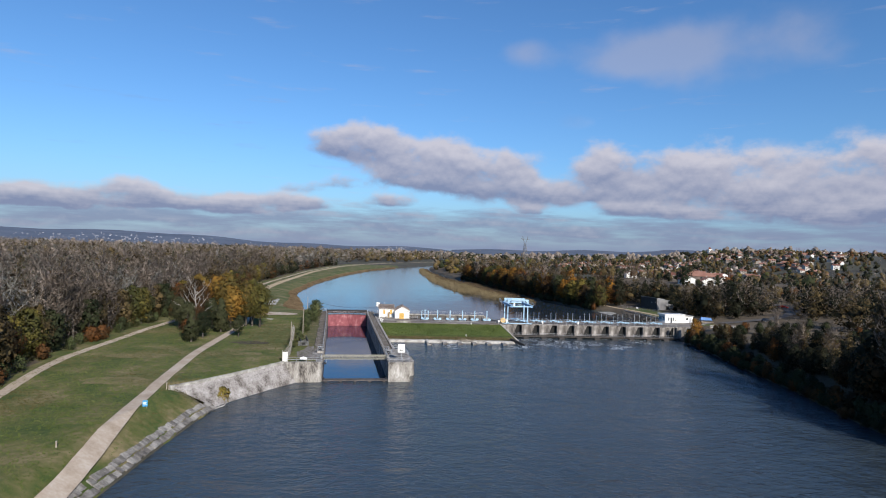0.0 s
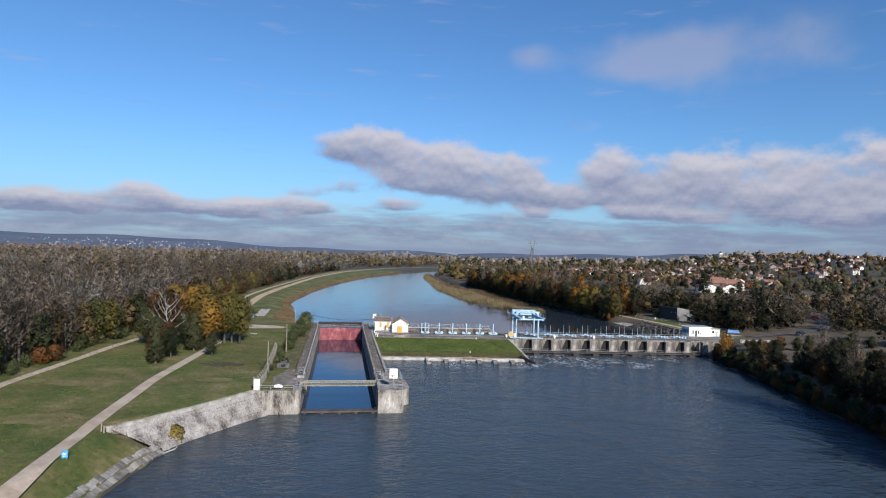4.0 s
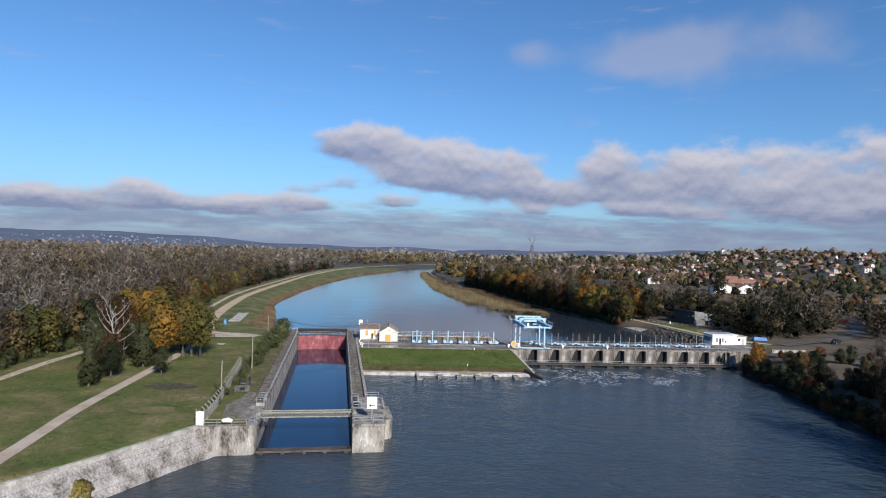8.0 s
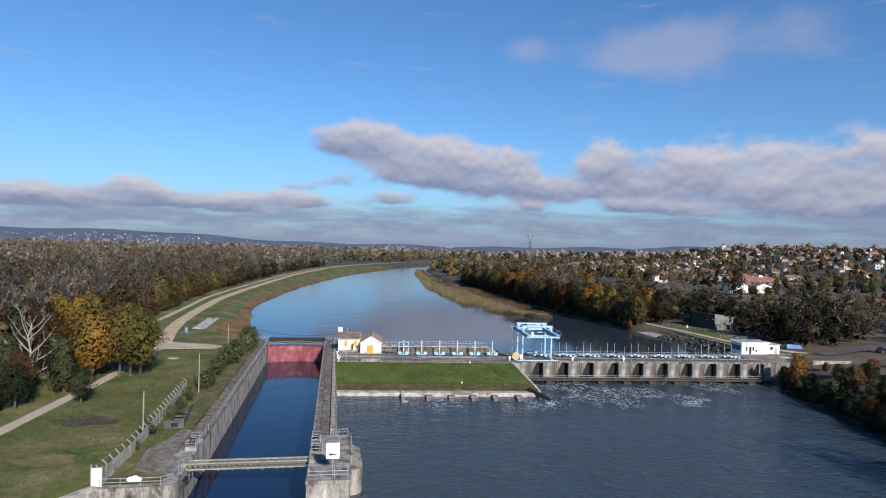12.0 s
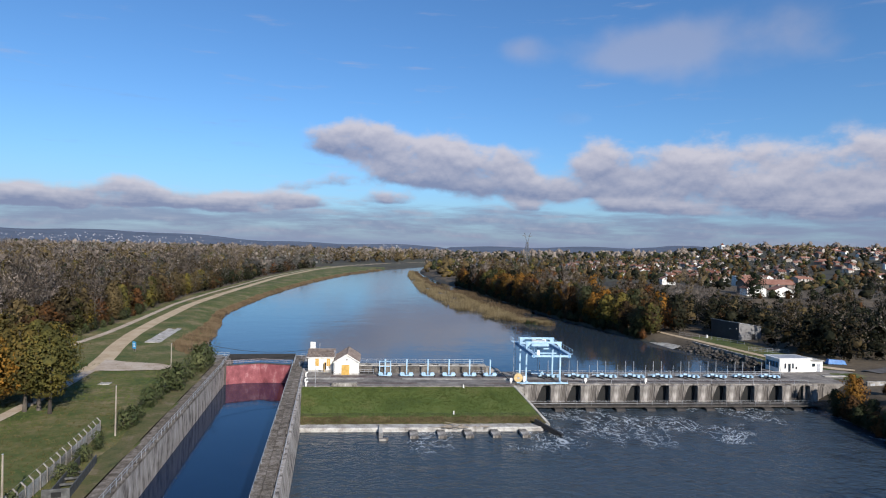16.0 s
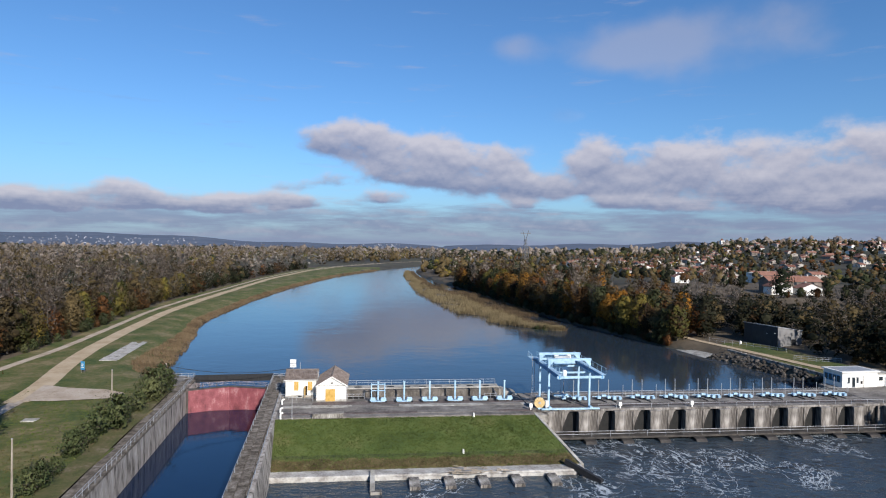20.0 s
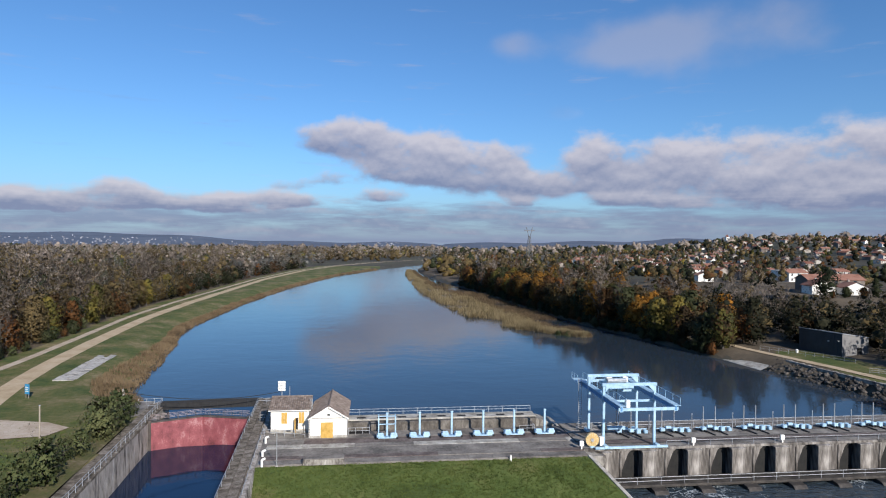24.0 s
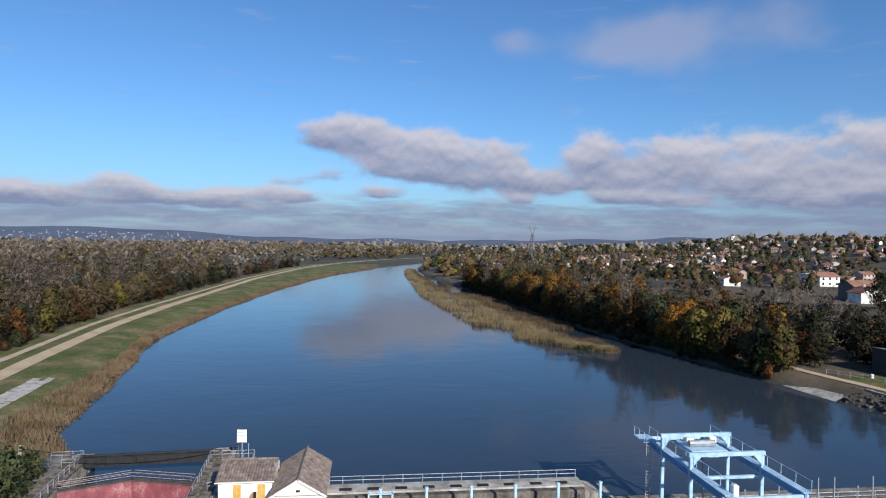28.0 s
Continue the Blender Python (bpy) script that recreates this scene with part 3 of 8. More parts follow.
def sheet(name, poly, z, material, label):
    b = Build()
    b.add([(x, y, z) for x, y in poly], [tuple(range(len(poly)))])
    return whole(name, b, material, label, kind="structure")


sheet("water_below_dam", [(-75, -450), (165, -450), (140, 79.6), (4.5, 79.6), (10, 2), (-40, 2)], Z_DOWN, M_WATERD, "grey-blue rippled river below the dam, foaming at the sluices")
b = Build()
b.add([LOCK @ Vector(p) for p in ((-9, 0.5, Z_DOWN + 0.02), (9, 0.5, Z_DOWN + 0.02), (9, 101, Z_DOWN + 0.02), (-9, 101, Z_DOWN + 0.02))], [(0, 1, 2, 3)])
whole("water_in_lock", b, M_WATERL, "still dark blue water in the lock chamber", kind="structure")
b = Build()
for i in range(60):
    y0, y1 = 93 + i * 17.5, 93 + (i + 1) * 17.5
    b.add([(along(LEFT_UP, y0) - 4 if i else 6.5, y0, Z_UP), (along(RIGHT_UP, y0) + 4, y0, Z_UP), (along(RIGHT_UP, y1) + 4, y1, Z_UP), (along(LEFT_UP, y1) - 4 if i else 6.5, y1, Z_UP)], [(0, 1, 2, 3)])
    if i == 0:
        b.add([(-22, 102.6, Z_UP), (6.5, 101.2, Z_UP), (6.5, y1, Z_UP), (-22, y1, Z_UP)], [(0, 1, 2, 3)])
whole("water_above_dam", b, M_WATERU, "calm broad river above the dam reflecting the sky", kind="structure")


def ribbon(name, pts, width, material, label, lift=0.06, step=3.0, rough=0.25):
    """A path laid on the ground along points (x, y)."""
    line = []
    for (x0, y0), (x1, y1) in zip(pts, pts[1:]):
        n = max(1, int(math.hypot(x1 - x0, y1 - y0) / step))
        line += [Vector((x0 + (x1 - x0) * i / n, y0 + (y1 - y0) * i / n)) for i in range(n)]
    line.append(Vector(pts[-1]))
    for _ in range(6):
        line = [line[0]] + [(line[i - 1] + line[i] * 2 + line[i + 1]) / 4 for i in range(1, len(line) - 1)] + [line[-1]]
    b = Build()
    for i, p in enumerate(line):
        d = (line[min(i + 1, len(line) - 1)] - line[max(i - 1, 0)]).normalized()
        s = Vector((d.y, -d.x))
        for k in (-1, -0.5, 0.5, 1):
            q = p + s * (k * width / 2 + rough * 0.5 * k * noise.noise(Vector((p.x * 0.5, p.y * 0.5, k))))
            z = max(land(q.x + a, q.y + c)[0] for a, c in ((0, 0), (0.8, 0), (-0.8, 0), (0, 1), (0, -1)))
            b.v.append((q.x, q.y, z + lift))
    for i in range(len(line) - 1):
        for k in range(3):
            b.f.append((4 * i + k, 4 * i + k + 1, 4 * i + k + 5, 4 * i + k + 4))
            b.mi.append(0)
    return whole(name, b, material, label, kind="structure")


ribbon("path_river", [(-32, -140), (-31.8, -95), (-32.0, -78), (-32.2, -69), (-34.7, -47), (-37.3, -20), (-39.5, 9), (-39.4, 43), (-40, 70), (-42, 92)], 2.3, M_PATH, "pale gravel footpath across the grass")
ribbon("path_upstream", [(-42, 90), (-44, 103), (-49, 122), (-53.5, 146), (-57.5, 180), (-62, 232), (-62.5, 287), (-61, 355), (-58, 458), (-44, 593), (-20, 700), (40, 850), (120, 970)], 4.4, M_TANPATH, "sandy towpath along the upper river bank")
ribbon("path_woods", [(-54, -80), (-60, -33), (-63.5, -19), (-66, -2), (-65.7, 20), (-65.3, 44), (-63, 79), (-61.5, 112), (-61.5, 145), (-64.5, 182), (-69.5, 234), (-70, 287), (-68.2, 355), (-65, 458), (-51, 593), (-27, 700), (30, 850)], 2.2, M_PATH, "pale gravel path along the edge of the woods")

# scorched and bare patches on the lawn
for name_, cx, cy, ra, rb, m_, lab_ in (("burnt_patch", -30, 26, 5.2, 2.6, M_BURNT, "dark scorched patch of soil in the lawn"), ("bare_patch", -52, 4, 7.5, 3.0, M_DRYSOIL, "yellowed bare patch of lawn"), ("bare_patch", -46, -22, 6.5, 3.0, M_DRYSOIL, "yellowed bare patch of lawn"), ("bare_patch", -27, 8, 4.0, 2.2, M_DRYSOIL, "yellowed bare patch of lawn")):
    b = Build()
    for rr in range(4):
        for i in range(26):
            a = 6.2832 * i / 26
            k = (0.05, 0.4, 0.75, 1.0)[rr] * (1 + 0.45 * noise.noise(Vector((math.cos(a) * 1.7 + cx, math.sin(a) * 1.7, cy))))
            x, y = cx + ra * k * math.cos(a), cy + rb * k * math.sin(a)
            b.v.append((x, y, max(land(x + e, y + f)[0] for e, f in ((0, 0), (0.9, 0), (-0.9, 0), (0, 1), (0, -1))) + 0.03))
    for rr in range(3):
        for i in range(26):
            b.f.append((rr * 26 + i, rr * 26 + (i + 1) % 26, rr * 26 + 26 + (i + 1) % 26, rr * 26 + 26 + i))
            b.mi.append(0)
    whole(name_, b, m_, lab_, kind="structure")

# ---- lock and dam: structure ----
def lp(u, v, z=0.0):
    return LOCK @ Vector((u, v, z))


HW = 7.85
POST = Build().rod((0, 0, 0), (0, 0, 1.0), 0.04, n=6).mesh("post", M_STEEL)


def railing(label, pts, h=1.0, gap=2.0, levels=(0.55, 1.0), r=0.035, material=None, m=None, group="steel railings"):
    """A railing along points (x, y, z): each post and each run of rail is a part."""
    material = material or M_STEEL
    t = thing("railing", label, "railing", group)
    if m is not None:
        pts = [m @ Vector(p) for p in pts]
    pts = [Vector(p) for p in pts]
    for a, c in zip(pts, pts[1:]):
        n = max(1, round((c - a).length / gap))
        for i in range(n + (c is pts[-1])):
            me = POST if h == 1.0 and material is M_STEEL else None
            if me is None:
                me = Build().rod((0, 0, 0), (0, 0, h), r * 1.2, n=5)
            part("post", me, material, t, at=Matrix.Translation(a.lerp(c, i / n)))
        for lv in levels:
            up = Vector((0, 0, lv * h))
            part("rail", Build().rod(a + up, c + up, r, n=5), material, t)
    return t


def course(parent, name, u, z, v0, v1, step, w, h, material, d=0.008):
    """Coping stones in a row along the lock."""
    me = {}
    n = int((v1 - v0) / step)
    for i in range(n):
        k = i % 4
        if k not in me:
            me[k] = Build().box(-w / 2, w / 2, d / 2, step - d / 2, 0, h + 0.004 * k, 0.015).mesh(name, material)
        ob = part(name, me[k], material, parent, at=pose(u + 0.005 * ((i * 7) % 5 - 2), v0 + i * step, z, 0, 0, 0.08 * ((i * 5) % 7 - 3)))


b = Build()
b.box(-HW - 2.6, -HW - 0.03, 11.5, 113, -9, -0.3)
lock_wall_left = whole("lock_wall_left", b, M_LOCKW, "long stained concrete lock wall with a worn coping", kind="structure", at=LOCK)
b = Build()
b.box(HW + 0.03, HW + 2.45, 17.5, 113, -9, -0.3)
b.box(HW + 2.45, HW + 2.75, 17.5, 113, -9, -0.55)
b.add([(HW + 2.75, 17.5, -9), (HW + 4.5, 17.5, -9), (HW + 4.5, 113, -9), (HW + 2.75, 113, -9), (HW + 2.75, 17.5, -0.12), (HW + 3.35, 17.5, -0.12), (HW + 3.35, 113, -0.12), (HW + 2.75, 113, -0.12)],
      [(0, 1, 5, 4), (1, 2, 6, 5), (2, 3, 7, 6), (4, 5, 6, 7), (0, 4, 7, 3)])
lock_wall_right = whole("lock_wall_right", b, M_LOCKW, "long concrete lock wall between the chamber and the river", kind="structure", at=LOCK)
arc = lambda cu, cv, r, a0, a1, n=6: [(cu + r * math.cos(radians(a0 + (a1 - a0) * i / n)), cv + r * math.sin(radians(a0 + (a1 - a0) * i / n))) for i in range(n + 1)]
b = Build()
b.prism([(-16.3, -0.3)] + arc(-HW - 1.2, 0.9, 1.2, -90, 0) + [(-HW, 11.5), (-16.3, 11.5)], -9, -0.35)
b.prism([(-16.45, -0.45)] + arc(-HW - 1.2, 0.9, 1.33, -90, 0) + [(-HW + 0.1, 11.4), (-16.45, 11.4)], -0.35, 0.0)
b.box(-10.2, -HW, 11.5, 17.2, -9, -0.05, 0.06)
b.box(-9.4, -HW + 0.05, 12.2, 16.2, -0.05, 0.45, 0.08)
whole("lock_pier_left", b, M_CONC, "massive stained concrete pier at the lower lock head", kind="structure", at=LOCK)
b = Build()
b.prism([(HW, -0.4), (13.1, -0.4), (13.3, 1.0), (13.3, 17.5), (HW, 17.5)], -9, -0.4)
b.prism([(HW - 0.08, -0.55), (13.2, -0.55), (13.45, 1.0), (13.45, 17.6), (HW - 0.08, 17.6)], -0.4, 0.0)
b.prism([(13.3, 6.2)] + arc(13.3, 8.0, 1.9, -60, 0, 4) + [(15.1, 15), (13.3, 18.2)], -9, -1.3)
b.box(13.45, 13.9, 8.5, 17.5, -1.3, -0.1, 0.1)
whole("lock_pier_right", b, M_CONC, "massive stained concrete pier at the lower lock head", kind="structure", at=LOCK)
b = Build()
b.prism([(-13.8, 5.2), (-10.4, 3.5), (-10.4, 21.5), (-12.0, 22.6), (-13.0, 17.0), (-14.6, 13.0), (-14.2, 9.0)], -0.3, 0.07)
whole("pavement_lock_head", b, M_DIRTCONC, "cracked old concrete apron behind the lock pier", kind="structure", at=LOCK)

b = Build()
b.prism([(-16.0, 0.6), (-9.4, 0.6), (-9.4, 3.4), (-10.8, 4.0), (-13.9, 5.3), (-14.6, 11.3), (-16.0, 11.3)], -0.1, 0.045)
whole("grass_lock_head", b, M_GRASS, "rough grass growing on the lock pier", kind="structure", at=LOCK)
# paved bank beside the lower head
b = Build()
TOE = [(-25.8, -23.0), (-23.6, -18.0), (-20.2, -12.0), (-16.4, -5.6), (-12.6, -0.25)]
TOP = PAVED_TOP
FLAGS = []
random.seed(27)
for (x0, y0), (x1, y1), (p0, q0), (p1, q1) in zip(TOE, TOE[1:], TOP, TOP[1:]):
    at_ = lambda s, r: Vector((x0 + (x1 - x0) * s + (p0 + (p1 - p0) * s - x0 - (x1 - x0) * s) * r, y0 + (y1 - y0) * s + (q0 + (q1 - q0) * s - y0 - (y1 - y0) * s) * r, -5.2 + 5.22 * r))
    nrm = (at_(1, 0) - at_(0, 0)).cross(at_(0, 1) - at_(0, 0)).normalized()
    if nrm.z < 0:
        nrm = -nrm
    for k in range(6):
        for m in range(4):
            b.add([at_(k / 6, m / 4) - nrm * 0.02, at_((k + 1) / 6, m / 4) - nrm * 0.02, at_((k + 1) / 6, (m + 1) / 4) - nrm * 0.02, at_(k / 6, (m + 1) / 4) - nrm * 0.02], [(0, 1, 2, 3)])
    rows = [0, 0.26, 0.5, 0.76, 1.0]
    for k in range(4):
        cuts = sorted([0.0, 1.0] + [(m + random.uniform(-0.15, 0.15)) / 3 for m in (1, 2)])
        for c0, c1 in zip(cuts, cuts[1:]):
            e = 0.003
            lift = nrm * random.uniform(0.05, 0.09)
            base = [at_(c0 + e, rows[k] + e), at_(c1 - e, rows[k] + e), at_(c1 - e, rows[k + 1] - e), at_(c0 + e, rows[k + 1] - e)]
            FLAGS.append(Build().add(base + [p + lift for p in base], [(4, 5, 6, 7), (0, 1, 5, 4), (1, 2, 6, 5), (2, 3, 7, 6), (3, 0, 4, 7)]))
paving = whole("bank_paving", b, M_WET, "stained pale concrete flags paving the river bank", kind="structure")
for f_ in FLAGS:
    part("flag", f_, M_SLOPE, paving)
b = Build()
for (x0, y0), (x1, y1) in zip(TOP, TOP[1:]):
    b.bar((x0, y0, -0.55), (x1, y1, -0.55), 0.6, 1.42)
whole("bank_kerb", b, M_PALE, "pale concrete kerb along the top of the paving", kind="structure")

# island, ledge, deck
X0, X1 = 5.6, 51.0
b = Build()
nx_, ny_ = 90, 24
for j in range(ny_ + 1):
    for i in range(nx_ + 1):
        t = j / ny_
        y = 63.6 + 14.2 * t
        x = X0 + (X1 - X0 + 3.2 * (1 - t)) * i / nx_
        z = -4.0 + 3.75 * (t * 0.9 + 0.1 * ease(t)) + (0.10 * noise.noise(Vector((x * 0.5, y * 0.5, 8))) + 0.05 * noise.noise(Vector((x * 2.1, y * 2.1, 1)))) * (0 if j == ny_ else 1)
        b.v.append((x, y, z))
for j in range(ny_):
    for i in range(nx_):
        b.f.append((j * (nx_ + 1) + i, j * (nx_ + 1) + i + 1, (j + 1) * (nx_ + 1) + i + 1, (j + 1) * (nx_ + 1) + i))
        b.mi.append(1 if j + 1.5 * noise.noise(Vector((i * 0.22, 4, 2))) < 4 else 0)
whole("island_slope", b, (M_LAWN, mat("dry_bank_weeds", [(0.03, 0.026, 0.012), (0.075, 0.062, 0.026), (0.12, 0.105, 0.04), (0.17, 0.14, 0.075)], 0.6, 0.95, 0.7, 4, fine=3)), "short green grass slope below the dam deck", kind="structure")
b = Build()
b.box(6.4, 54.5, 61.4, 64.0, -9, -4.05, 0.12)
b.box(22, 54.2, 61.2, 61.4, -9, -4.3)
whole("island_ledge", b, mat("white_lime_crust", [(0.18, 0.16, 0.14), (0.38, 0.36, 0.325), (0.56, 0.54, 0.50)], 0.5, 0.95, 0.6, 4, fine=3.0), "whitened concrete ledge at the water's edge", kind="structure")
b = Build()
b.box(3, 51, 77.6, 91.2, -9, -0.16)
deck = whole("deck_island", b, M_CONCTOP, "patched concrete deck with dark strips", kind="structure")
random.seed(3)
for y0, y1, z, mat_, w in ((77.7, 79.4, -0.10, M_CONCTOP, 3.9), (79.45, 80.7, -0.04, M_DECKR, 6.2), (80.75, 84.0, -0.12, M_CONCTOP, 5.0), (84.05, 85.6, -0.09, M_PALE, 7.0), (85.65, 88.0, -0.12, M_DECKR, 6.0), (88.05, 91.1, -0.10, M_CONCTOP, 4.4)):
    x = 6.0
    while x < 50.5:
        e = min(50.9, x + w * random.uniform(0.7, 1.3))
        part("slab", Build().box(x + 0.02, e - 0.02, y0, y1, -0.4, z + random.uniform(0, 0.03), 0.02), mat_ if random.random() < 0.75 else M_CONCTOP, deck)
        x = e

# weir
BAY, FIRST = 6.82, 58.6
b = Build()
b.box(51, 125, 80.6, 92, -9, -0.35)
b.box(51, 125, 79.6, 92, -0.35, 0.0, 0.06)
weir = whole("weir_wall", b, M_WEIR, "long stained concrete weir with dark sluice openings", kind="structure")
pier_a = Build()
pier_a.box(0.85, 2.9, 78.9 - 79.7, 1.0, -9, -0.45, 0.05)
pier_a.box(0.7, 3.0, 78.8 - 79.7, 0.2, -0.45, -0.3, 0.03)
pier_b = Build()
pier_b.box(2.9, BAY - 2.0, -0.05, 1.0, -9, -0.36, 0.02)
pier_b.box(BAY - 2.3, BAY - 2.0, -0.2, 0.95, -9, -0.6, 0.04)
lintel = Build()
lintel.add([(-2.0, 0.1, -0.36), (0.85, 0.1, -0.36), (0.85, 0.1, -0.42), (-0.55, 0.1, -0.45), (-1.0, 0.1, -0.9), (-2.0, 0.1, -3.6)], [(0, 5, 4, 3, 2, 1)])
# black sheet that paints the deep shade inside each sluice opening
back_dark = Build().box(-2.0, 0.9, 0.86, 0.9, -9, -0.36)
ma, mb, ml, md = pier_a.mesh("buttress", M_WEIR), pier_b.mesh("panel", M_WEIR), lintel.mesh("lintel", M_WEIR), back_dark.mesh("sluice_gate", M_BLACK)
for k in range(-1, 10):
    at = pose(FIRST + BAY * k, 79.7, 0)
    part("buttress", ma, M_WEIR, weir, at=at)
    part("panel", mb, M_WEIR, weir, at=at)
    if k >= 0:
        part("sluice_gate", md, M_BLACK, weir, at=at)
        part("lintel", ml, M_WEIR, weir, at=at)
b = Build()
b.box(53.2, 124, 76.0, 79.1, -4.35, -4.0, 0.05)
b.box(53.2, 124, 77.4, 79.7, -9, -4.35)
ledge = whole("weir_ledge", b, M_WET, "narrow dark footway along the foot of the weir", kind="structure")
foot = Build().add([(-1.0, 0, -9), (1.0, 0, -9), (1.0, 3.2, -9), (-1.0, 3.2, -9), (-1.0, 0.5, -4.4), (1.0, 0.5, -4.4), (1.0, 3.2, -4.05), (-1.0, 3.2, -4.05), (-1.0, 0, -4.85), (1.0, 0, -4.85)],
                   [(0, 1, 9, 8), (8, 9, 5, 4), (4, 5, 6, 7), (1, 2, 6, 5), (1, 5, 9), (3, 0, 4, 7), (0, 8, 4)]).mesh("baffle_block", M_WET)
for k in range(10):
    part("baffle_block", foot, M_WET, ledge, at=pose(FIRST + BAY * k + 1.7, 74.4, 0))
b = Build()
b.box(16.4, 47.2, 91.2, 94.4, -9, 1.2, 0.12)
up_wall = whole("upstream_wall", b, M_OLDWALL, "thick weathered concrete wall on the upstream side", kind="structure")
part("cap", Build().box(16.2, 47.4, 92.2, 94.7, 1.2, 1.4, 0.05), M_PALE, up_wall, "pale weathered capping")
for i in range(9):
    x = 18.6 + i * 3.2
    # no hole is cut: a black slab gives the slot's shade
    part("opening", Build().box(x, x + 1.4, 92.7, 93.5, 1.33, 1.41), M_BLACK, up_wall, "slot in the capping, its inner shade a black slab")
b = Build()
b.add([(47.2, 91.4, -9), (51, 91.4, -9), (51, 96, -9), (47.2, 94.4, -9), (47.2, 91.4, 1.15), (51, 91.4, -0.1), (51, 96, -0.1), (47.2, 94.4, 1.15)], [(0, 1, 5, 4), (1, 2, 6, 5), (2, 3, 7, 6), (4, 5, 6, 7)])
whole("upstream_ramp", b, M_CONC, "sloping concrete wing at the end of the wall", kind="structure")
b = Build()
b.add([(50.8, 77.6, -0.05), (51.3, 77.6, -0.05), (54.9, 63.4, -4.0), (54.4, 63.4, -4.0), (50.8, 77.6, -9), (51.3, 77.6, -9), (54.9, 63.4, -9), (54.4, 63.4, -9)], [(0, 3, 2, 1), (0, 4, 7, 3), (1, 2, 6, 5), (3, 7, 6, 2)])
whole("island_wing_wall", b, M_PALE, "sloping pale concrete kerb wall beside the grass", kind="structure")
b = Build()
b.add([(51.3, 77.6, -0.3), (53.4, 77.6, -0.3), (53.4, 79.7, -0.3), (51.0, 79.7, -0.3), (51.3, 77.6, -9), (53.4, 77.6, -9), (53.4, 79.7, -9), (51, 79.7, -9)], [(0, 1, 2, 3), (0, 4, 5, 1), (1, 5, 6, 2), (3, 7, 4, 0)])
whole("weir_abutment", b, M_CONC, "concrete abutment where the weir meets the island", kind="structure")

b = Build()
edge_l, edge_r = [], []
for i in range(41):
    v = 22 + i * 1.95
    wob = noise.noise(Vector((v * 0.13, 3, 1)))
    edge_l.append(lp(-13.6 + 0.9 * wob, v, 0.1))
    edge_r.append(lp(-10.5, v, 0.1))
for i in range(40):
    b.add([edge_l[i], edge_r[i], edge_r[i + 1], edge_l[i + 1]], [(0, 1, 2, 3)])
whole("worn_grass_strip", b, mat("worn_brown_grass", [(0.045, 0.055, 0.018), (0.082, 0.086, 0.028), (0.12, 0.10, 0.045), (0.20, 0.165, 0.11)], 0.28, 0.95, 0.6, 6, fine=2.2), "worn brownish grass strip beside the lock wall", kind="structure")

# ---- things on the lock ----
course(lock_wall_left, "coping_stone", -HW - 0.62, -0.3, 17.5, 113, 2.0, 1.2, 0.3, M_COPING)
course(lock_wall_left, "coping_stone", -HW - 1.92, -0.3, 17.5, 113, 2.4, 1.3, 0.27, M_COPING)
course(lock_wall_right, "coping_stone", HW + 0.62, -0.3, 17.7, 113, 2.0, 1.2, 0.3, M_COPING)
course(lock_wall_right, "coping_stone", HW + 1.86, -0.3, 17.7, 113, 2.4, 1.2, 0.26, M_COPING)
railing("grey steel railing along the lock wall", [(-HW - 0.25, 24, 0), (-HW - 0.25, 99, 0)], m=LOCK)
railing("low grey steel railing along the lock coping", [(HW + 0.25, 20, 0), (HW + 0.25, 100, 0)], h=0.7, gap=3.0, levels=(1.0,), m=LOCK)
railing("thin steel railing on the river side of the wall", [(HW + 2.95, 20, -0.12), (HW + 2.95, 92, -0.12)], h=0.6, gap=4.0, levels=(1.0,), m=LOCK)
railing("grey steel railing round the lower lock pier", [(-16.1, 0.0, 0), (-9.3, 0.0, 0), (-8.2, 1.2, 0), (-8.1, 6.0, 0)], m=LOCK)
railing("grey steel railing round the lower lock pier", [(-9.3, 12.4, 0.45), (-8.0, 12.4, 0.45), (-8.0, 16.0, 0.45), (-9.3, 16.0, 0.45)], gap=1.3, m=LOCK)
railing("grey steel railing round the lower lock pier", [(-8.1, 17.2, 0), (-8.1, 24, 0)], m=LOCK)
railing("grey steel railing round the sign pier", [(HW + 0.2, 8.6, 0), (HW + 0.2, 0.0, 0), (12.9, 0.0, 0), (13.1, 2.5, 0)], gap=1.7, m=LOCK)
railing("grey steel railing round the sign pier", [(10.6, 17.3, 0), (13.2, 17.3, 0), (13.7, 15.0, -0.1), (13.7, 9.0, -0.1)], gap=1.7, m=LOCK)
railing("grey steel cage round the lower gate gear", [(HW + 0.2, 10, 0), (9.6, 10, 0), (9.6, 12.2, 0), (HW + 0.2, 12.2, 0), (HW + 0.2, 10, 0)], gap=1.1, m=LOCK)
railing("grey steel cage round the lower gate gear", [(HW + 0.1, 14, 0), (9.2, 14, 0), (9.2, 16.5, 0), (HW + 0.1, 16.5, 0)], gap=1.1, m=LOCK)
# gear boxes
for u, v in ((8.7, 11), (8.6, 15.2), (-8.7, 14)):
    t = thing("gate_gear", "small grey steel winding gear of the lower gate", "winch", "lower gate gear", at=LOCK @ pose(u, v, 0.45 if u < 0 else 0.0))
    part("housing", Build().box(-0.35, 0.35, -0.5, 0.5, 0, 0.7, 0.08), M_DARK, t)
    part("shaft", Build().rod((0, -0.7, 0.45), (0, 0.7, 0.45), 0.07), M_STEEL, t)
    part("handwheel", Build().rod((0, 0.68, 0.45), (0, 0.76, 0.45), 0.3, n=12), M_STEEL, t)

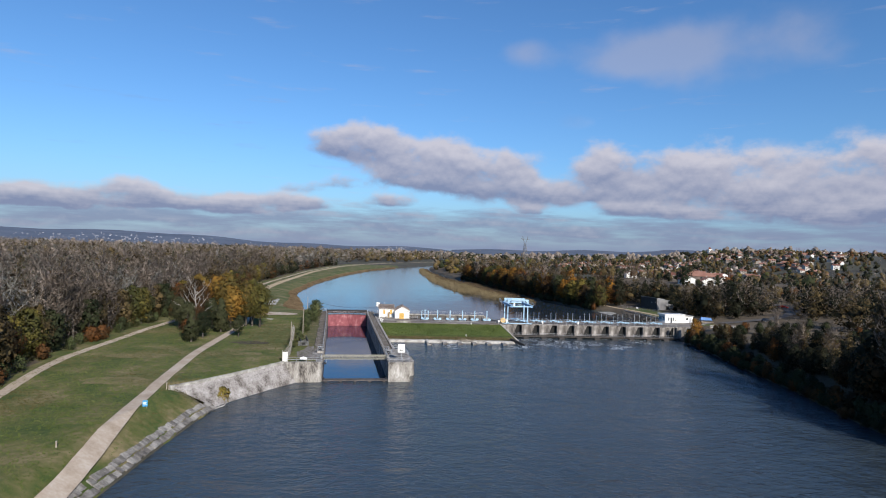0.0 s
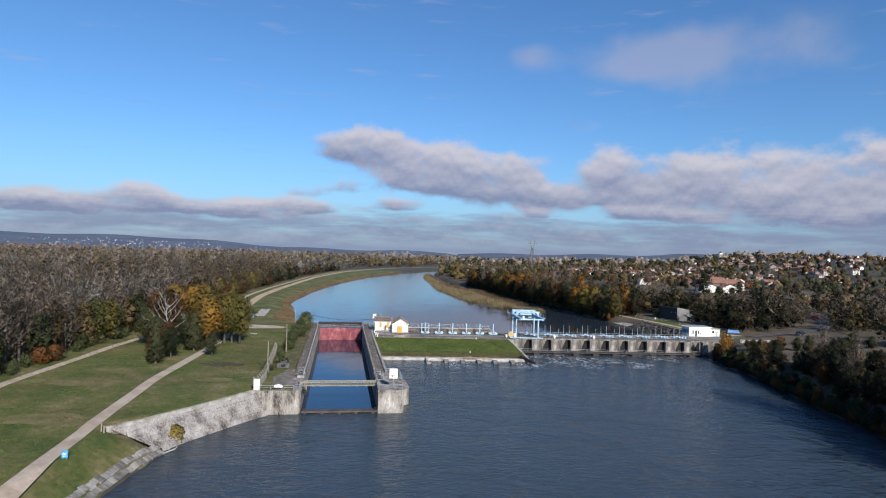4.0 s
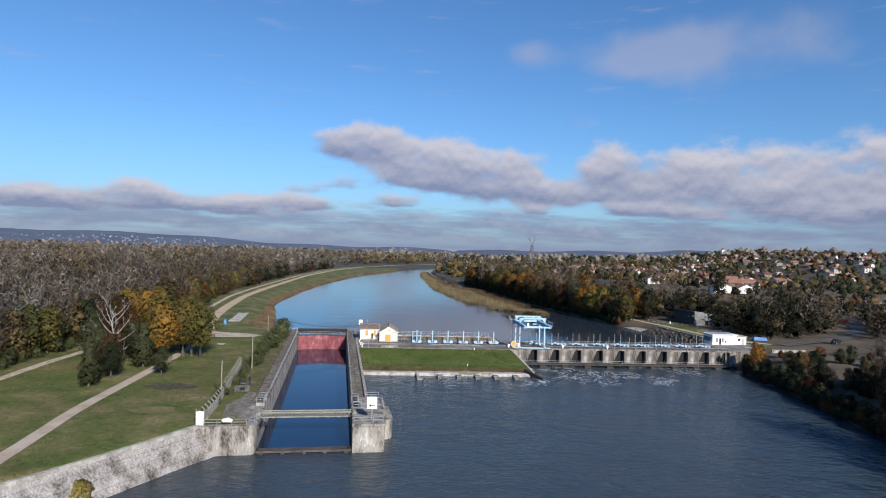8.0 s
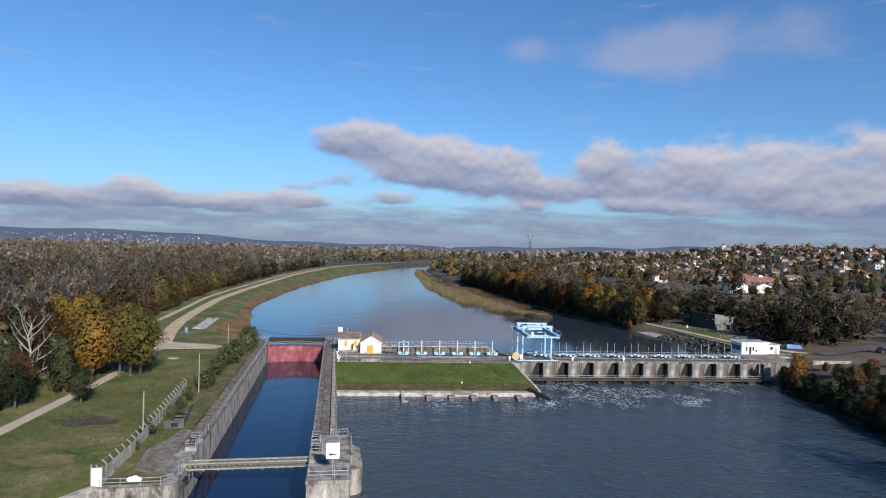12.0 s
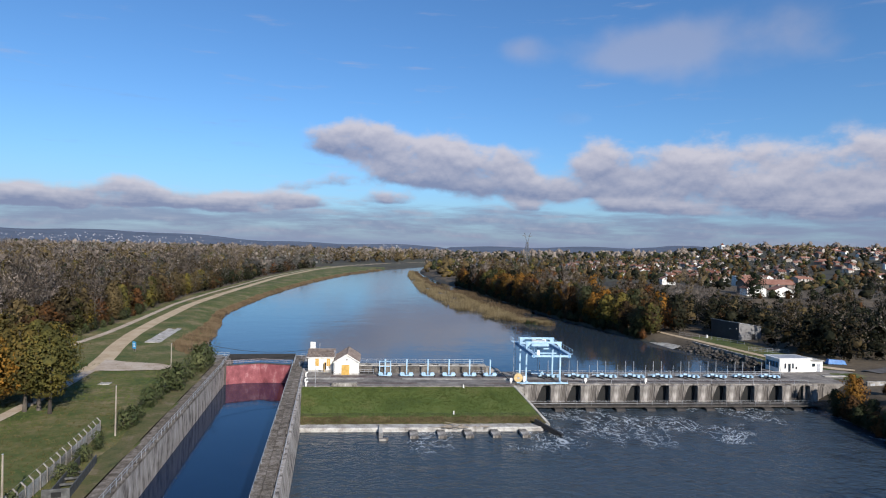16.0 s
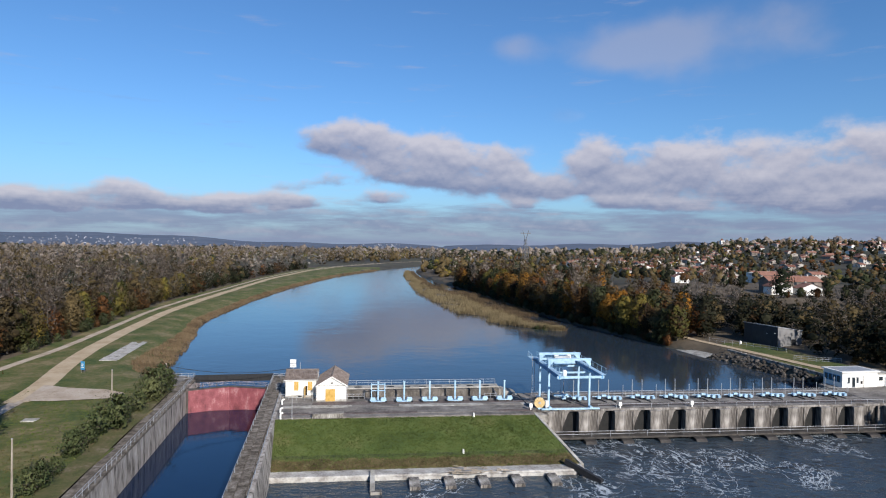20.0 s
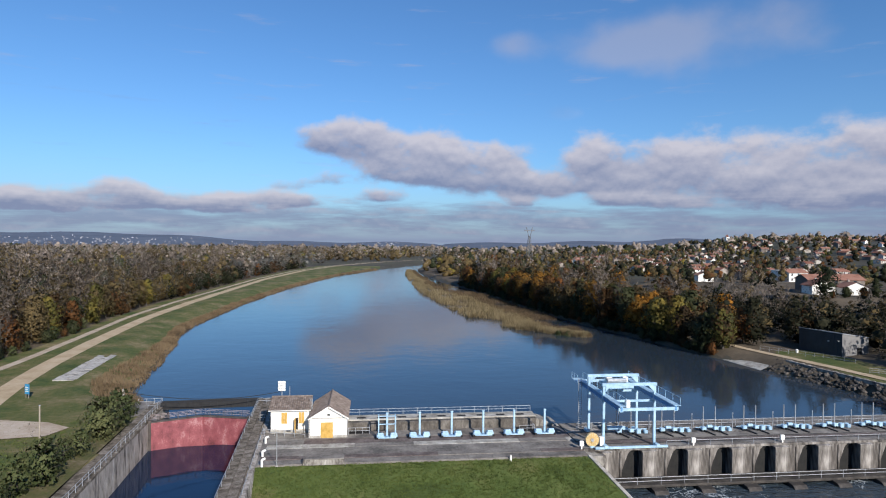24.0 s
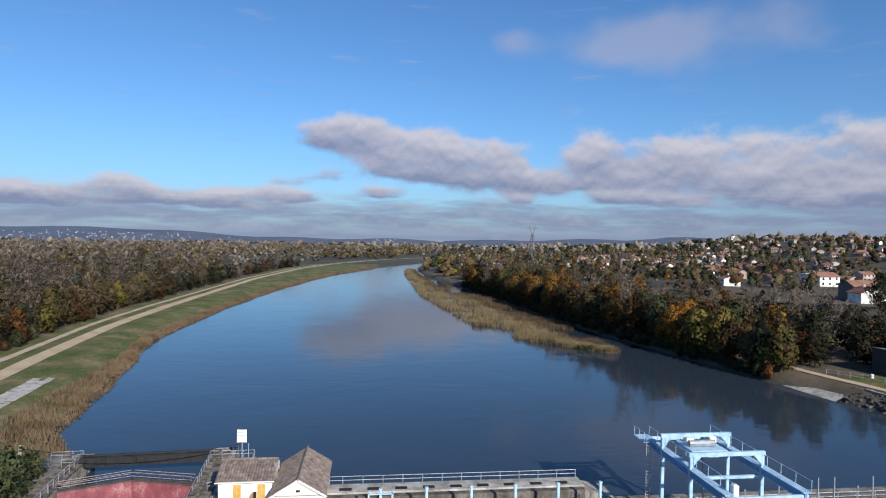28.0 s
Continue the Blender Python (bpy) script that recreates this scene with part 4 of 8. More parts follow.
# navigation sign with an arrow
t = thing("navigation_sign", "white board with a black arrow on a steel post", "sign", at=LOCK @ pose(11.05, 1.6, 0, 0, 0, -4))
part("post", Build().rod((0, 0, 0), (0, 0, 4.0), 0.06), M_STEEL, t)
board = part("board", Build().box(-0.85, 0.85, -0.08, -0.03, 2.0, 4.05, 0.015), M_WHITE, t)
part("arrow", Build().add([(-0.55, -0.09, 2.55), (-0.2, -0.09, 2.78), (-0.2, -0.09, 2.62), (0.5, -0.09, 2.62), (0.5, -0.09, 2.48), (-0.2, -0.09, 2.48), (-0.2, -0.09, 2.32)], [(0, 6, 5, 4, 3, 2, 1)]), M_BLACK, board, "black arrow")
part("brace", Build().rod((0.0, 0.1, 2.4), (0.3, 1.0, 0.0), 0.035), M_STEEL, t)

# lattice footbridge
M_BRIDGE = mat("flaking_cream_paint", [(0.13, 0.12, 0.095), (0.25, 0.235, 0.185), (0.36, 0.34, 0.28)], 1.5, 0.8)
t = thing("footbridge", "narrow lattice steel footbridge with flaking cream paint", "footbridge", at=LOCK @ pose(0, 6.6, -0.5))
for y in (-0.65, 0.65):
    for z in (0.08, 0.85):
        part("chord", Build().box(-HW - 0.1, HW + 0.6, y - 0.07, y + 0.07, z - 0.08, z + 0.08), M_BRIDGE, t)
    n = 24
    st = (2 * HW + 1.0) / n
    m1 = Build().bar((0, 0, 0.08), (st, 0, 0.85), 0.05, 0.09).mesh("lattice_bar", M_BRIDGE)
    m2 = Build().bar((0, 0, 0.85), (st, 0, 0.08), 0.05, 0.09).mesh("lattice_bar", M_BRIDGE)
    for i in range(n):
        for me in (m1, m2):
            part("lattice_bar", me, M_BRIDGE, t, at=pose(-HW - 0.5 + st * i, y, 0))
part("deck", Build().box(-HW - 0.6, HW + 0.6, -0.6, 0.6, -0.02, 0.05), M_DARK, t)
for i in range(9):
    x = -HW + 0.4 + i * (2 * HW - 0.8) / 8
    part("cross_beam", Build().box(x - 0.05, x + 0.05, -0.75, 0.75, -0.2, -0.02), M_BRIDGE, t)
for s in (-1, 1):
    part("end_panel", Build().box(s * (HW + 0.35) - 0.35, s * (HW + 0.35) + 0.35, -0.75, 0.75, 0.0, 1.0, 0.04), M_BRIDGE, t)
M_RUST = mat("rusty_boom", [(0.04, 0.034, 0.031), (0.075, 0.064, 0.057), (0.12, 0.10, 0.09)], 0.8, 0.85)
t = thing("boom", "flat rusty steel boom across the lock mouth", "boom", at=LOCK @ pose(0, 0.6, Z_DOWN))
part("deck", Build().box(-HW + 0.1, HW - 0.1, -0.9, 0.9, 0.25, 0.55, 0.05), M_RUST, t)
for i in range(5):
    x = -HW + 1 + i * (2 * HW - 2) / 4
    part("float", Build().rod((x, -0.8, 0.12), (x, 0.8, 0.12), 0.3, n=10), M_RUST, t)
for s in (-1, 1):
    for dy in (-0.5, 0.4):
        part("guide_post", Build().box(s * (HW - 0.45) - 0.15, s * (HW - 0.45) + 0.15, dy - 0.15, dy + 0.15, -1.0, 0.95, 0.03), M_DARK, t)
# landing stage under the bridge
t = thing("landing_stage", "small dark steel landing stage on the lock wall", "landing", at=LOCK @ pose(-HW, 5.2, -1.2))
part("platform", Build().box(0, 0.9, -0.9, 0.9, -0.1, 0.0), M_DARK, t)
for y in (-0.85, 0.85):
    part("post", Build().rod((0.85, y, 0), (0.85, y, 0.9), 0.04), M_STEEL, t)
    part("bracket", Build().rod((0.0, y, -0.8), (0.85, y, -0.1), 0.04), M_DARK, t)
part("rail", Build().rod((0.85, -0.85, 0.9), (0.85, 0.85, 0.9), 0.03), M_STEEL, t)

M_RAILP = mat("pinkish_grey_rails", [(0.22, 0.16, 0.15), (0.34, 0.27, 0.26), (0.42, 0.36, 0.35)], 2, 0.7)
# mitre gates at the upper end
for s, nm in ((-1, "faded red steel lock gate leaf, closed, with a railed top"), (1, "faded red steel lock gate leaf, closed, in part shade")):
    a, c = Vector((s * (HW - 0.05), 99.8, 0)), Vector((s * 0.04, 102.4, 0))
    d = (c - a)
    ang = math.degrees(math.atan2(d.y, d.x))
    L = d.length
    t = thing("lock_gate", nm, "gate", "pair of lock gates", at=LOCK @ pose(a.x, a.y, 0, 0, 0, ang))
    part("skin", Build().box(0, L, -0.25, 0.25, -9, -0.25, 0.02), M_GATE, t)
    part("edge_post", Build().box(L - 0.35, L - 0.02, -0.34, 0.34, -9, -0.2, 0.02), M_GATE, t)
    part("heel_post", Build().rod((0.1, 0, -9), (0.1, 0, 0.1), 0.33, n=10), M_RUST, t)
    part("top_beam", Build().box(0, L, -0.42, 0.42, -0.25, -0.12, 0.02), M_RUST, t)
    for i in range(1, 4):
        part("rib", Build().box(L * i / 4 - 0.05, L * i / 4 + 0.05, -0.30, 0.30, -9, -0.3), M_GATE, t)
    for i in range(6):
        part("rail_post", Build().rod((L * (i + 0.2) / 6, 0.38, -0.12), (L * (i + 0.2) / 6, 0.38, 0.85), 0.035, n=5), M_RUST, t)
        part("rail_post", Build().rod((L * (i + 0.2) / 6, -0.38, -0.12), (L * (i + 0.2) / 6, -0.38, 0.85), 0.035, n=5), M_RUST, t)
    for y in (-0.38, 0.38):
        for z in (0.4, 0.85):
            part("rail", Build().rod((0.1, y, z), (L - 0.1, y, z), 0.03, n=5), M_RAILP, t)
# service bridge behind the gates
t = thing("service_bridge", "dark steel service bridge with ribbed side panels", "bridge", at=LOCK @ pose(0, 109.2, -0.1))
part("girder", Build().box(-HW - 0.4, HW + 0.4, -0.7, -0.5, -0.5, 0.75), M_DARK, t)
part("girder", Build().box(-HW - 0.4, HW + 0.4, 0.5, 0.7, -0.5, 0.75), M_DARK, t)
part("deck", Build().box(-HW - 0.4, HW + 0.4, -0.5, 0.5, 0.0, 0.1), M_DARK, t)
for i in range(13):
    x = -HW + 0.2 + i * (2 * HW - 0.4) / 12
    part("rib", Build().box(x - 0.06, x + 0.06, -0.8, -0.7, -0.5, 0.8), M_DARK, t)
part("handrail", Build().rod((-HW - 0.4, -0.62, 1.0), (HW + 0.4, -0.62, 1.0), 0.05, n=6), M_DARK, t)
railing("pale steel railing at the upper lock head", [(-12.4, 110.5, 0), (-8.4, 110.5, 0), (-8.4, 107.5, 0), (-10, 107.5, 0)], gap=1.3, m=LOCK)
railing("pale steel railing at the upper lock head", [(-8.3, 99.3, 0), (-8.3, 107, 0)], gap=1.6, m=LOCK)
railing("pale steel railing at the upper lock head", [(8.3, 100, 0), (8.3, 108.0, 0), (14.0, 108.0, -0.14), (14.0, 105.0, -0.14)], gap=1.6, m=LOCK)
b = Build()
b.box(-13.5, -10.45, 100, 113, -9, -0.06, 0.05)
whole("lock_head_left", b, M_CONCTOP, "worn concrete platform at the upper lock head", kind="structure", at=LOCK)
b = Build()
b.box(HW + 2.75, 14.2, 92, 108.2, -9, -0.14, 0.05)
whole("lock_head_right", b, M_CONCTOP, "worn concrete platform round the lock huts", kind="structure", at=LOCK)

# white vent pipes on the lock wall
for u, v, h in ((12.1, 76.6, 0.9), (11.7, 86.0, 0.8), (11.8, 80.5, 0.7)):
    t = thing("vent_pipe", "short white bent steel vent pipe", "pipe", "white vent pipes", at=LOCK @ pose(u, v, -0.1))
    part("riser", Build().rod((0, 0, 0), (0, 0, h), 0.16, n=10), M_WHITE, t)
    part("elbow", Build().rod((0, 0, h), (0.45, 0, h + 0.18), 0.16, 0.15, n=10), M_WHITE, t)
t = thing("lamp_post", "thin pale steel post beside the lock wall", "post", at=pose(8.6, 77.3, -0.15))
part("base", Build().box(-0.15, 0.15, -0.15, 0.15, 0, 0.15, 0.02), M_PALE, t)
part("pole", Build().rod((0, 0, 0.15), (0, 0, 4.6), 0.06, 0.045), M_STEEL, t)
t = thing("concrete_box", "low grey weathered concrete box with a lid", "box", at=pose(12.2, 77.3, -0.15))
part("body", Build().box(0, 5.0, 0, 1.3, 0, 0.75, 0.05), M_CONC, t)
part("lid", Build().box(-0.06, 5.06, -0.06, 1.36, 0.75, 0.87, 0.03), M_CONCTOP, t)
part("end_cap", Build().box(-0.3, -0.02, 0.1, 1.2, 0, 0.7, 0.03), M_CONC, t)

# ---- fence, poles and litter beside the lock ----
t = thing("concrete_fence", "old grey concrete panel fence with angled tops", "fence")
fence_pts = [(-16.4, 0.6), (-15.95, 11), (-16.6, 30), (-17.4, 48.4)]
pm = Build()
pm.box(-0.08, 0.08, -0.08, 0.08, 0, 1.9, 0.01)
pm.add([(-0.08, -0.08, 1.9), (0.08, -0.08, 1.9), (0.08, 0.08, 1.9), (-0.08, 0.08, 1.9), (-0.55, -0.06, 2.4), (-0.43, -0.06, 2.46), (-0.43, 0.06, 2.46), (-0.55, 0.06, 2.4)], [(0, 1, 5, 4), (1, 2, 6, 5), (2, 3, 7, 6), (3, 0, 4, 7), (4, 5, 6, 7)])
pm = pm.mesh("post", M_CONC)
wire_pts = []
v = 0.8
while v < 48:
    u = along([(u_, v_) for u_, v_ in fence_pts], v)
    part("post", pm, M_PALE, t, at=LOCK @ pose(u, v, 0, 0, 0, random.uniform(-4, 4)))
    wire_pts.append((u, v))
    v += 1.95
for (u0, v0), (u1, v1) in zip(wire_pts, wire_pts[1:]):
    a, c = lp(u0, v0), lp(u1, v1)
    part("panel", Build().bar(a + Vector((0, 0, 0.85)), c + Vector((0, 0, 0.85)), 0.05, 1.6), M_PALE, t)
    for z, off in ((1.3, 0), (1.7, 0), (2.38, -0.45)):
        o = LOCK.to_3x3() @ Vector((off, 0, z))
        part("wire", Build().rod(a + o, c + o, 0.012, n=3, cap=False), M_STEEL, t)
t = thing("fence_gate", "tall white painted sheet gate at the fence end", "gate", at=LOCK @ pose(-16.3, 0.2, 0))
part("sheet", Build().box(-0.75, 0.35, -0.06, 0.0, 0.05, 2.3, 0.01), M_WHITE, t)
part("post", Build().box(-0.85, -0.75, -0.09, 0.04, 0, 2.7), M_PALE, t)
part("post", Build().box(0.35, 0.45, -0.09, 0.04, 0, 2.5), M_PALE, t)


def pole(u, v, h, label, concrete=False):
    t = thing("utility_pole", label, "pole", "poles beside the lock", at=LOCK @ pose(u, v, -0.05))
    if concrete:
        b = Build()
        for s in (-1, 1):
            b.add([(s * 0.17 - 0.05, -0.09, 0), (s * 0.17 + 0.05, -0.09, 0), (s * 0.17 + 0.05, 0.09, 0), (s * 0.17 - 0.05, 0.09, 0), (s * 0.1 - 0.04, -0.07, h), (s * 0.1 + 0.04, -0.07, h), (s * 0.1 + 0.04, 0.07, h), (s * 0.1 - 0.04, 0.07, h)],
                  [(0, 1, 5, 4), (1, 2, 6, 5), (2, 3, 7, 6), (3, 0, 4, 7), (4, 5, 6, 7)])
        part("shaft", b, M_PALE, t)
        for i in range(8):
            part("rung", Build().box(-0.14, 0.14, -0.06, 0.06, 0.5 + i * (h - 0.8) / 7, 0.62 + i * (h - 0.8) / 7), M_PALE, t)
    else:
        part("shaft", Build().rod((0, 0, 0), (0, 0, h), 0.14, 0.09, n=8), M_WOOD, t)
    part("cap", Build().rod((0, 0, h), (0, 0, h + 0.08), 0.12, 0.05, n=8), M_STEEL, t)
    return t


pole(-16.4, 17.4, 7.2, "weathered grey wooden pole among the bushes")
pole(-14.7, 46.0, 7.6, "weathered grey wooden pole among the bushes")
pole(-14.8, 78.4, 8.6, "weathered grey wooden pole among the bushes")
pole(-12.1, 101.4, 5.0, "pale concrete ladder pole carrying a cable", True)


def cable(label, a, c, sag, r=0.03):
    b = Build()
    a, c = Vector(a), Vector(c)
    pts = [a.lerp(c, i / 16) - Vector((0, 0, sag * 4 * (i / 16) * (1 - i / 16))) for i in range(17)]
    for p, q in zip(pts, pts[1:]):
        b.rod(p, q, r, n=4, cap=False)
    return whole("cable", b, M_DARK, label, "cable")


cable("slack black cable from the concrete pole to the hut sign", lp(-12.1, 101.4, 4.6), (5.0, 106.4, 2.6), 1.3, 0.05)

M_OLDSTEEL = mat("dull_weathered_steel", [(0.04, 0.04, 0.037), (0.085, 0.085, 0.08), (0.15, 0.15, 0.14)], 1.5, 0.7, metal=0.2)
t = thing("steel_frame", "discarded grey steel frame lying in the grass", "frame", at=LOCK @ pose(-13.4, 23.2, 0, 0, 0, 6))
part("end_box", Build().box(-1.5, 1.4, -0.6, -0.45, 0.1, 1.3, 0.02), M_OLDSTEEL, t)
# black plate on the face, coloured as the shade of a recess
part("recess", Build().box(-0.5, 0.5, -0.64, -0.6, 0.35, 0.95), M_BLACK, t)
for x in (-0.6, 1.3):
    part("side_beam", Build().box(x - 0.07, x + 0.07, -0.45, 11.0, 0.1, 1.2, 0.02), M_OLDSTEEL, t)
for i in range(4):
    part("cross_bar", Build().box(-0.6, 1.2, 0.6 + i * 1.9, 0.8 + i * 1.9, 0.5, 0.75), M_OLDSTEEL, t)
t = thing("white_sack", "white sagging plastic sack hung on the railing", "sack", at=LOCK @ pose(-12.3, 0.1, 0.55))
b = Build()
for (x, y, z, r) in ((-0.45, 0, 0.25, 0.42), (0.05, 0.05, 0.3, 0.5), (0.5, 0, 0.22, 0.4)):
    for i in range(6):
        a0, a1 = math.pi * i / 6 - math.pi / 2, math.pi * (i + 1) / 6 - math.pi / 2
        b.rod((x, y, z + math.sin(a0) * r * 0.8), (x, y, z + math.sin(a1) * r * 0.8), max(0.02, math.cos(a0) * r), max(0.02, math.cos(a1) * r), 10, cap=False)
part("bag", b, M_WHITE, t)

# ---- bank: stones, signs, driftwood ----
random.seed(14)
M_STONE = mat("grey_bank_stone", [(0.09, 0.08, 0.07), (0.19, 0.175, 0.155), (0.32, 0.30, 0.27)], 0.8, 0.95, 0.5, 5, rnd=0.3)
t = thing("bank_stones", "row of large pale flat stones along the water", "stones")
meshes = []
for k in range(6):
    b = Build()
    n = 9
    pts = [(math.cos(6.283 * i / n) * random.uniform(0.75, 1.1), math.sin(6.283 * i / n) * random.uniform(0.55, 0.8)) for i in range(n)]
    b.v = [(x * 1.08, y * 1.08, -0.35) for x, y in pts] + [(x, y, 0.16 + random.uniform(-0.05, 0.05)) for x, y in pts] + [(x * 0.8, y * 0.8, 0.3 + random.uniform(-0.04, 0.04)) for x, y in pts]
    b.f = [(i, (i + 1) % n, n + (i + 1) % n, n + i) for i in range(n)] + [(n + i, n + (i + 1) % n, 2 * n + (i + 1) % n, 2 * n + i) for i in range(n)] + [tuple(range(2 * n, 3 * n))]
    b.mi = [0] * len(b.f)
    meshes.append(b.mesh("stone", M_STONE))
kerb = []
for k in range(6):
    b = Build()
    q = [random.uniform(-0.07, 0.07) for _ in range(8)]
    b.prism([(-0.5 + q[0], -0.55 + q[1]), (0.5 + q[2], -0.55 + q[3]), (0.5 + q[4], 0.55 + q[5]), (-0.5 + q[6], 0.55 + q[7])], -0.3, 0.1 + 0.03 * (k % 3))
    kerb.append(b.mesh("stone", M_STONE))
y = -96.0
while y < -25:
    x = along(LEFT_DOWN, y)
    dx = along(LEFT_DOWN, y + 1) - x
    turn = -math.degrees(math.atan(dx))
    for row in range(2):
        if random.random() < (0.02 if row == 0 else 0.12):
            continue
        xx = x - 0.75 - row * 0.98 + random.uniform(-0.12, 0.12)
        zz = land(xx, y)[0]
        part("stone", kerb[random.randrange(6)], M_STONE, t, at=pose(xx, y + random.uniform(-0.08, 0.08), zz + 0.02, 0, 0, turn + random.uniform(-5, 5)) @ pose(0, 0, 0, random.uniform(-4, 4), 31 + random.uniform(-6, 6), 0) @ Matrix.Scale(random.uniform(0.95, 1.14), 4))
    y += 1.16


def signpost(x, y, w, h, top, material, label, turn=0.0):
    z = land(x, y)[0]
    t = thing("information_sign", label, "sign", at=pose(x, y, z - 0.05, 0, 0, turn))
    part("post", Build().rod((-w * 0.3, 0, 0), (-w * 0.3, 0, top), 0.05), M_WOOD, t)
    part("post", Build().rod((w * 0.3, 0, 0), (w * 0.3, 0, top), 0.05), M_WOOD, t)
    p = part("panel", Build().box(-w / 2, w / 2, -0.07, -0.03, top - h, top + 0.05, 0.01), material, t)
    for i in range(3):
        part("text_bar", Build().box(-w * 0.35, w * (0.3 - 0.1 * (i % 2)), -0.078, -0.07, top - h * (0.35 + 0.2 * i), top - h * (0.27 + 0.2 * i)), M_WHITE, p, "white bar of unreadable text")
    return t


M_SIGNB = mat("blue_sign", [(0.02, 0.16, 0.34), (0.04, 0.24, 0.45), (0.10, 0.36, 0.55)], 2, 0.5)
signpost(-33.7, -39.5, 0.8, 1.0, 1.3, M_SIGNB, "small light-blue sign with white marks on posts", 10)
signpost(-41.9, 115.8, 1.3, 1.8, 2.6, M_SIGNB, "blue and white information board by the towpath", -30)
for x, y, h, lab in ((-30.2, -75.9, 1.1, "short dark marker post in the grass"), (-37, -61.4, 0.9, "short pale marker post in the grass"), (-33.9, -28.4, 1.3, "pale wooden post at the end of the kerb"), (-33.3, -28.9, 1.0, "pale wooden post at the end of the kerb")):
    t = thing("marker_post", lab, "post", "marker posts on the bank", at=pose(x, y, land(x, y)[0] - 0.05))
    part("shaft", Build().box(-0.09, 0.09, -0.09, 0.09, 0, h, 0.02), M_WOOD, t)
    part("cap", Build().box(-0.1, 0.1, -0.1, 0.1, h, h + 0.05, 0.02), M_PALE, t)
t = thing("driftwood_log", "bleached driftwood trunk lying at the water's edge", "log", at=pose(-25.4, -24.6, -4.65, 0, 0, 55))
part("trunk", Build().rod((-1.7, 0, 0), (1.6, 0.1, 0.15), 0.17, 0.1, 8), M_PALEBARK, t)
part("stub", Build().rod((1.2, 0, 0.1), (1.7, -0.3, 0.6), 0.07, 0.03, 6), M_PALEBARK, t)
part("stub", Build().rod((0.4, 0, 0.1), (0.7, 0.5, 0.35), 0.06, 0.03, 6), M_PALEBARK, t)
M_SLAB = mat("pale_cracked_slab", [(0.16, 0.15, 0.13), (0.36, 0.34, 0.31), (0.48, 0.46, 0.43)], 0.9, 0.95, 0.5, 4, rnd=0.15)
slab = thing("bank_slabs", "cracked pale concrete slabs set in the grassy bank", "slabs", at=pose(-44.2, 142, 0))
random.seed(8)
for j in range(3):
    y = -12.5
    while y < 12.5:
        ln = random.uniform(1.3, 4.2)
        w = random.uniform(0.55, 0.72)
        x = 0.6 - (y + 12.5) * 0.1 + j * 1.35
        k = random.uniform(0.05, 0.3)
        zz = land(-44.2 + x, 142 + y)[0]
        part("slab", Build().prism([(-w, -ln / 2), (w, -ln / 2 + k), (w - k * 0.3, ln / 2 - 0.05), (-w + k * 0.2, ln / 2 - k)], -0.1, 0.12), M_SLAB, slab, at=pose(x, y + ln / 2, zz + 0.05, random.uniform(-1, 1), 9 + random.uniform(-1.5, 1.5), 5.5))
        y += ln - 0.06
b = Build()
b.add([(x, y, land(x, y)[0] + 0.16) for x, y in ((-41.5, 91), (-36, 90.5), (-27, 92), (-25.5, 96), (-30, 99), (-38, 101), (-44, 104))], [(0, 1, 2, 3, 4, 5, 6)])
whole("gravel_patch", b, M_PATH, "bare gravelly patch beside the towpath", kind="structure")
t = thing("manhole_slab", "small pale concrete slab in the lawn", "slab", at=pose(-33.7, 78.9, land(-33.7, 78.9)[0]))
part("lid", Build().box(-1.1, 1.1, -0.9, 0.9, -0.1, 0.14, 0.04), M_PALE, t)

# ---- huts ----
def roof_tiles(parent, name, x0, x1, y0, y1, z0, z1, along_x, material, n_row=9, n_col=None):
    """One roof slope as rows of overlapping tile strips, from the eave (y0, z0) to the ridge (y1, z1); along_x: the ridge runs in x."""
    b = Build()
    n_col = n_col or max(4, int((x1 - x0) / 0.32))
    for r in range(n_row):
        a, c = r / n_row, (r + 1.12) / n_row
        ya, yc = y0 + (y1 - y0) * a, y0 + (y1 - y0) * min(1, c)
        za, zc = z0 + (z1 - z0) * a + 0.05, z0 + (z1 - z0) * min(1, c) + 0.01
        for k in range(n_col):
            p0, p1 = x0 + (x1 - x0) * k / n_col, x0 + (x1 - x0) * (k + 1) / n_col
            pm_ = (p0 + p1) / 2
            pts = [(p0, ya, za - 0.03), (pm_, ya, za + 0.03), (p1, ya, za - 0.03), (p1, yc, zc - 0.03), (pm_, yc, zc + 0.03), (p0, yc, zc - 0.03)]
            if not along_x:
                pts = [(y, x, z) for x, y, z in pts]
            b.add(pts, [(0, 1, 4, 5), (1, 2, 3, 4)])
    return part(name, b, material, parent)


# gabled hut with the ochre doors
t = thing("gable_hut", "small white rendered hut with ochre doors and tiled gable roof", "hut")
x0, x1, y0, y1, e, apex = 11.8, 17.2, 88.4, 98.0, 2.9, 4.55
xm = (x0 + x1) / 2
b = Build()
b.prism([(x0, y0), (x1, y0), (x1, y1), (x0, y1)], -0.2, e)
for y in (y0, y1):
    b.add([(x0, y, e), (x1, y, e), (xm, y, apex)], [(0, 1, 2)])
part("wall", b, M_WHITE, t)
part("plinth", Build().box(x0 - 0.05, x1 + 0.05, y0 - 0.05, y1 + 0.05, -0.2, 0.25), M_PALE, t)
roof_tiles(t, "roof_slope", y0 - 0.35, y1 + 0.35, x0 - 0.3, xm, e - 0.08, apex + 0.12, False, M_ROOF)
roof_tiles(t, "roof_slope", y0 - 0.35, y1 + 0.35, x1 + 0.3, xm, e - 0.08, apex + 0.12, False, M_ROOF)
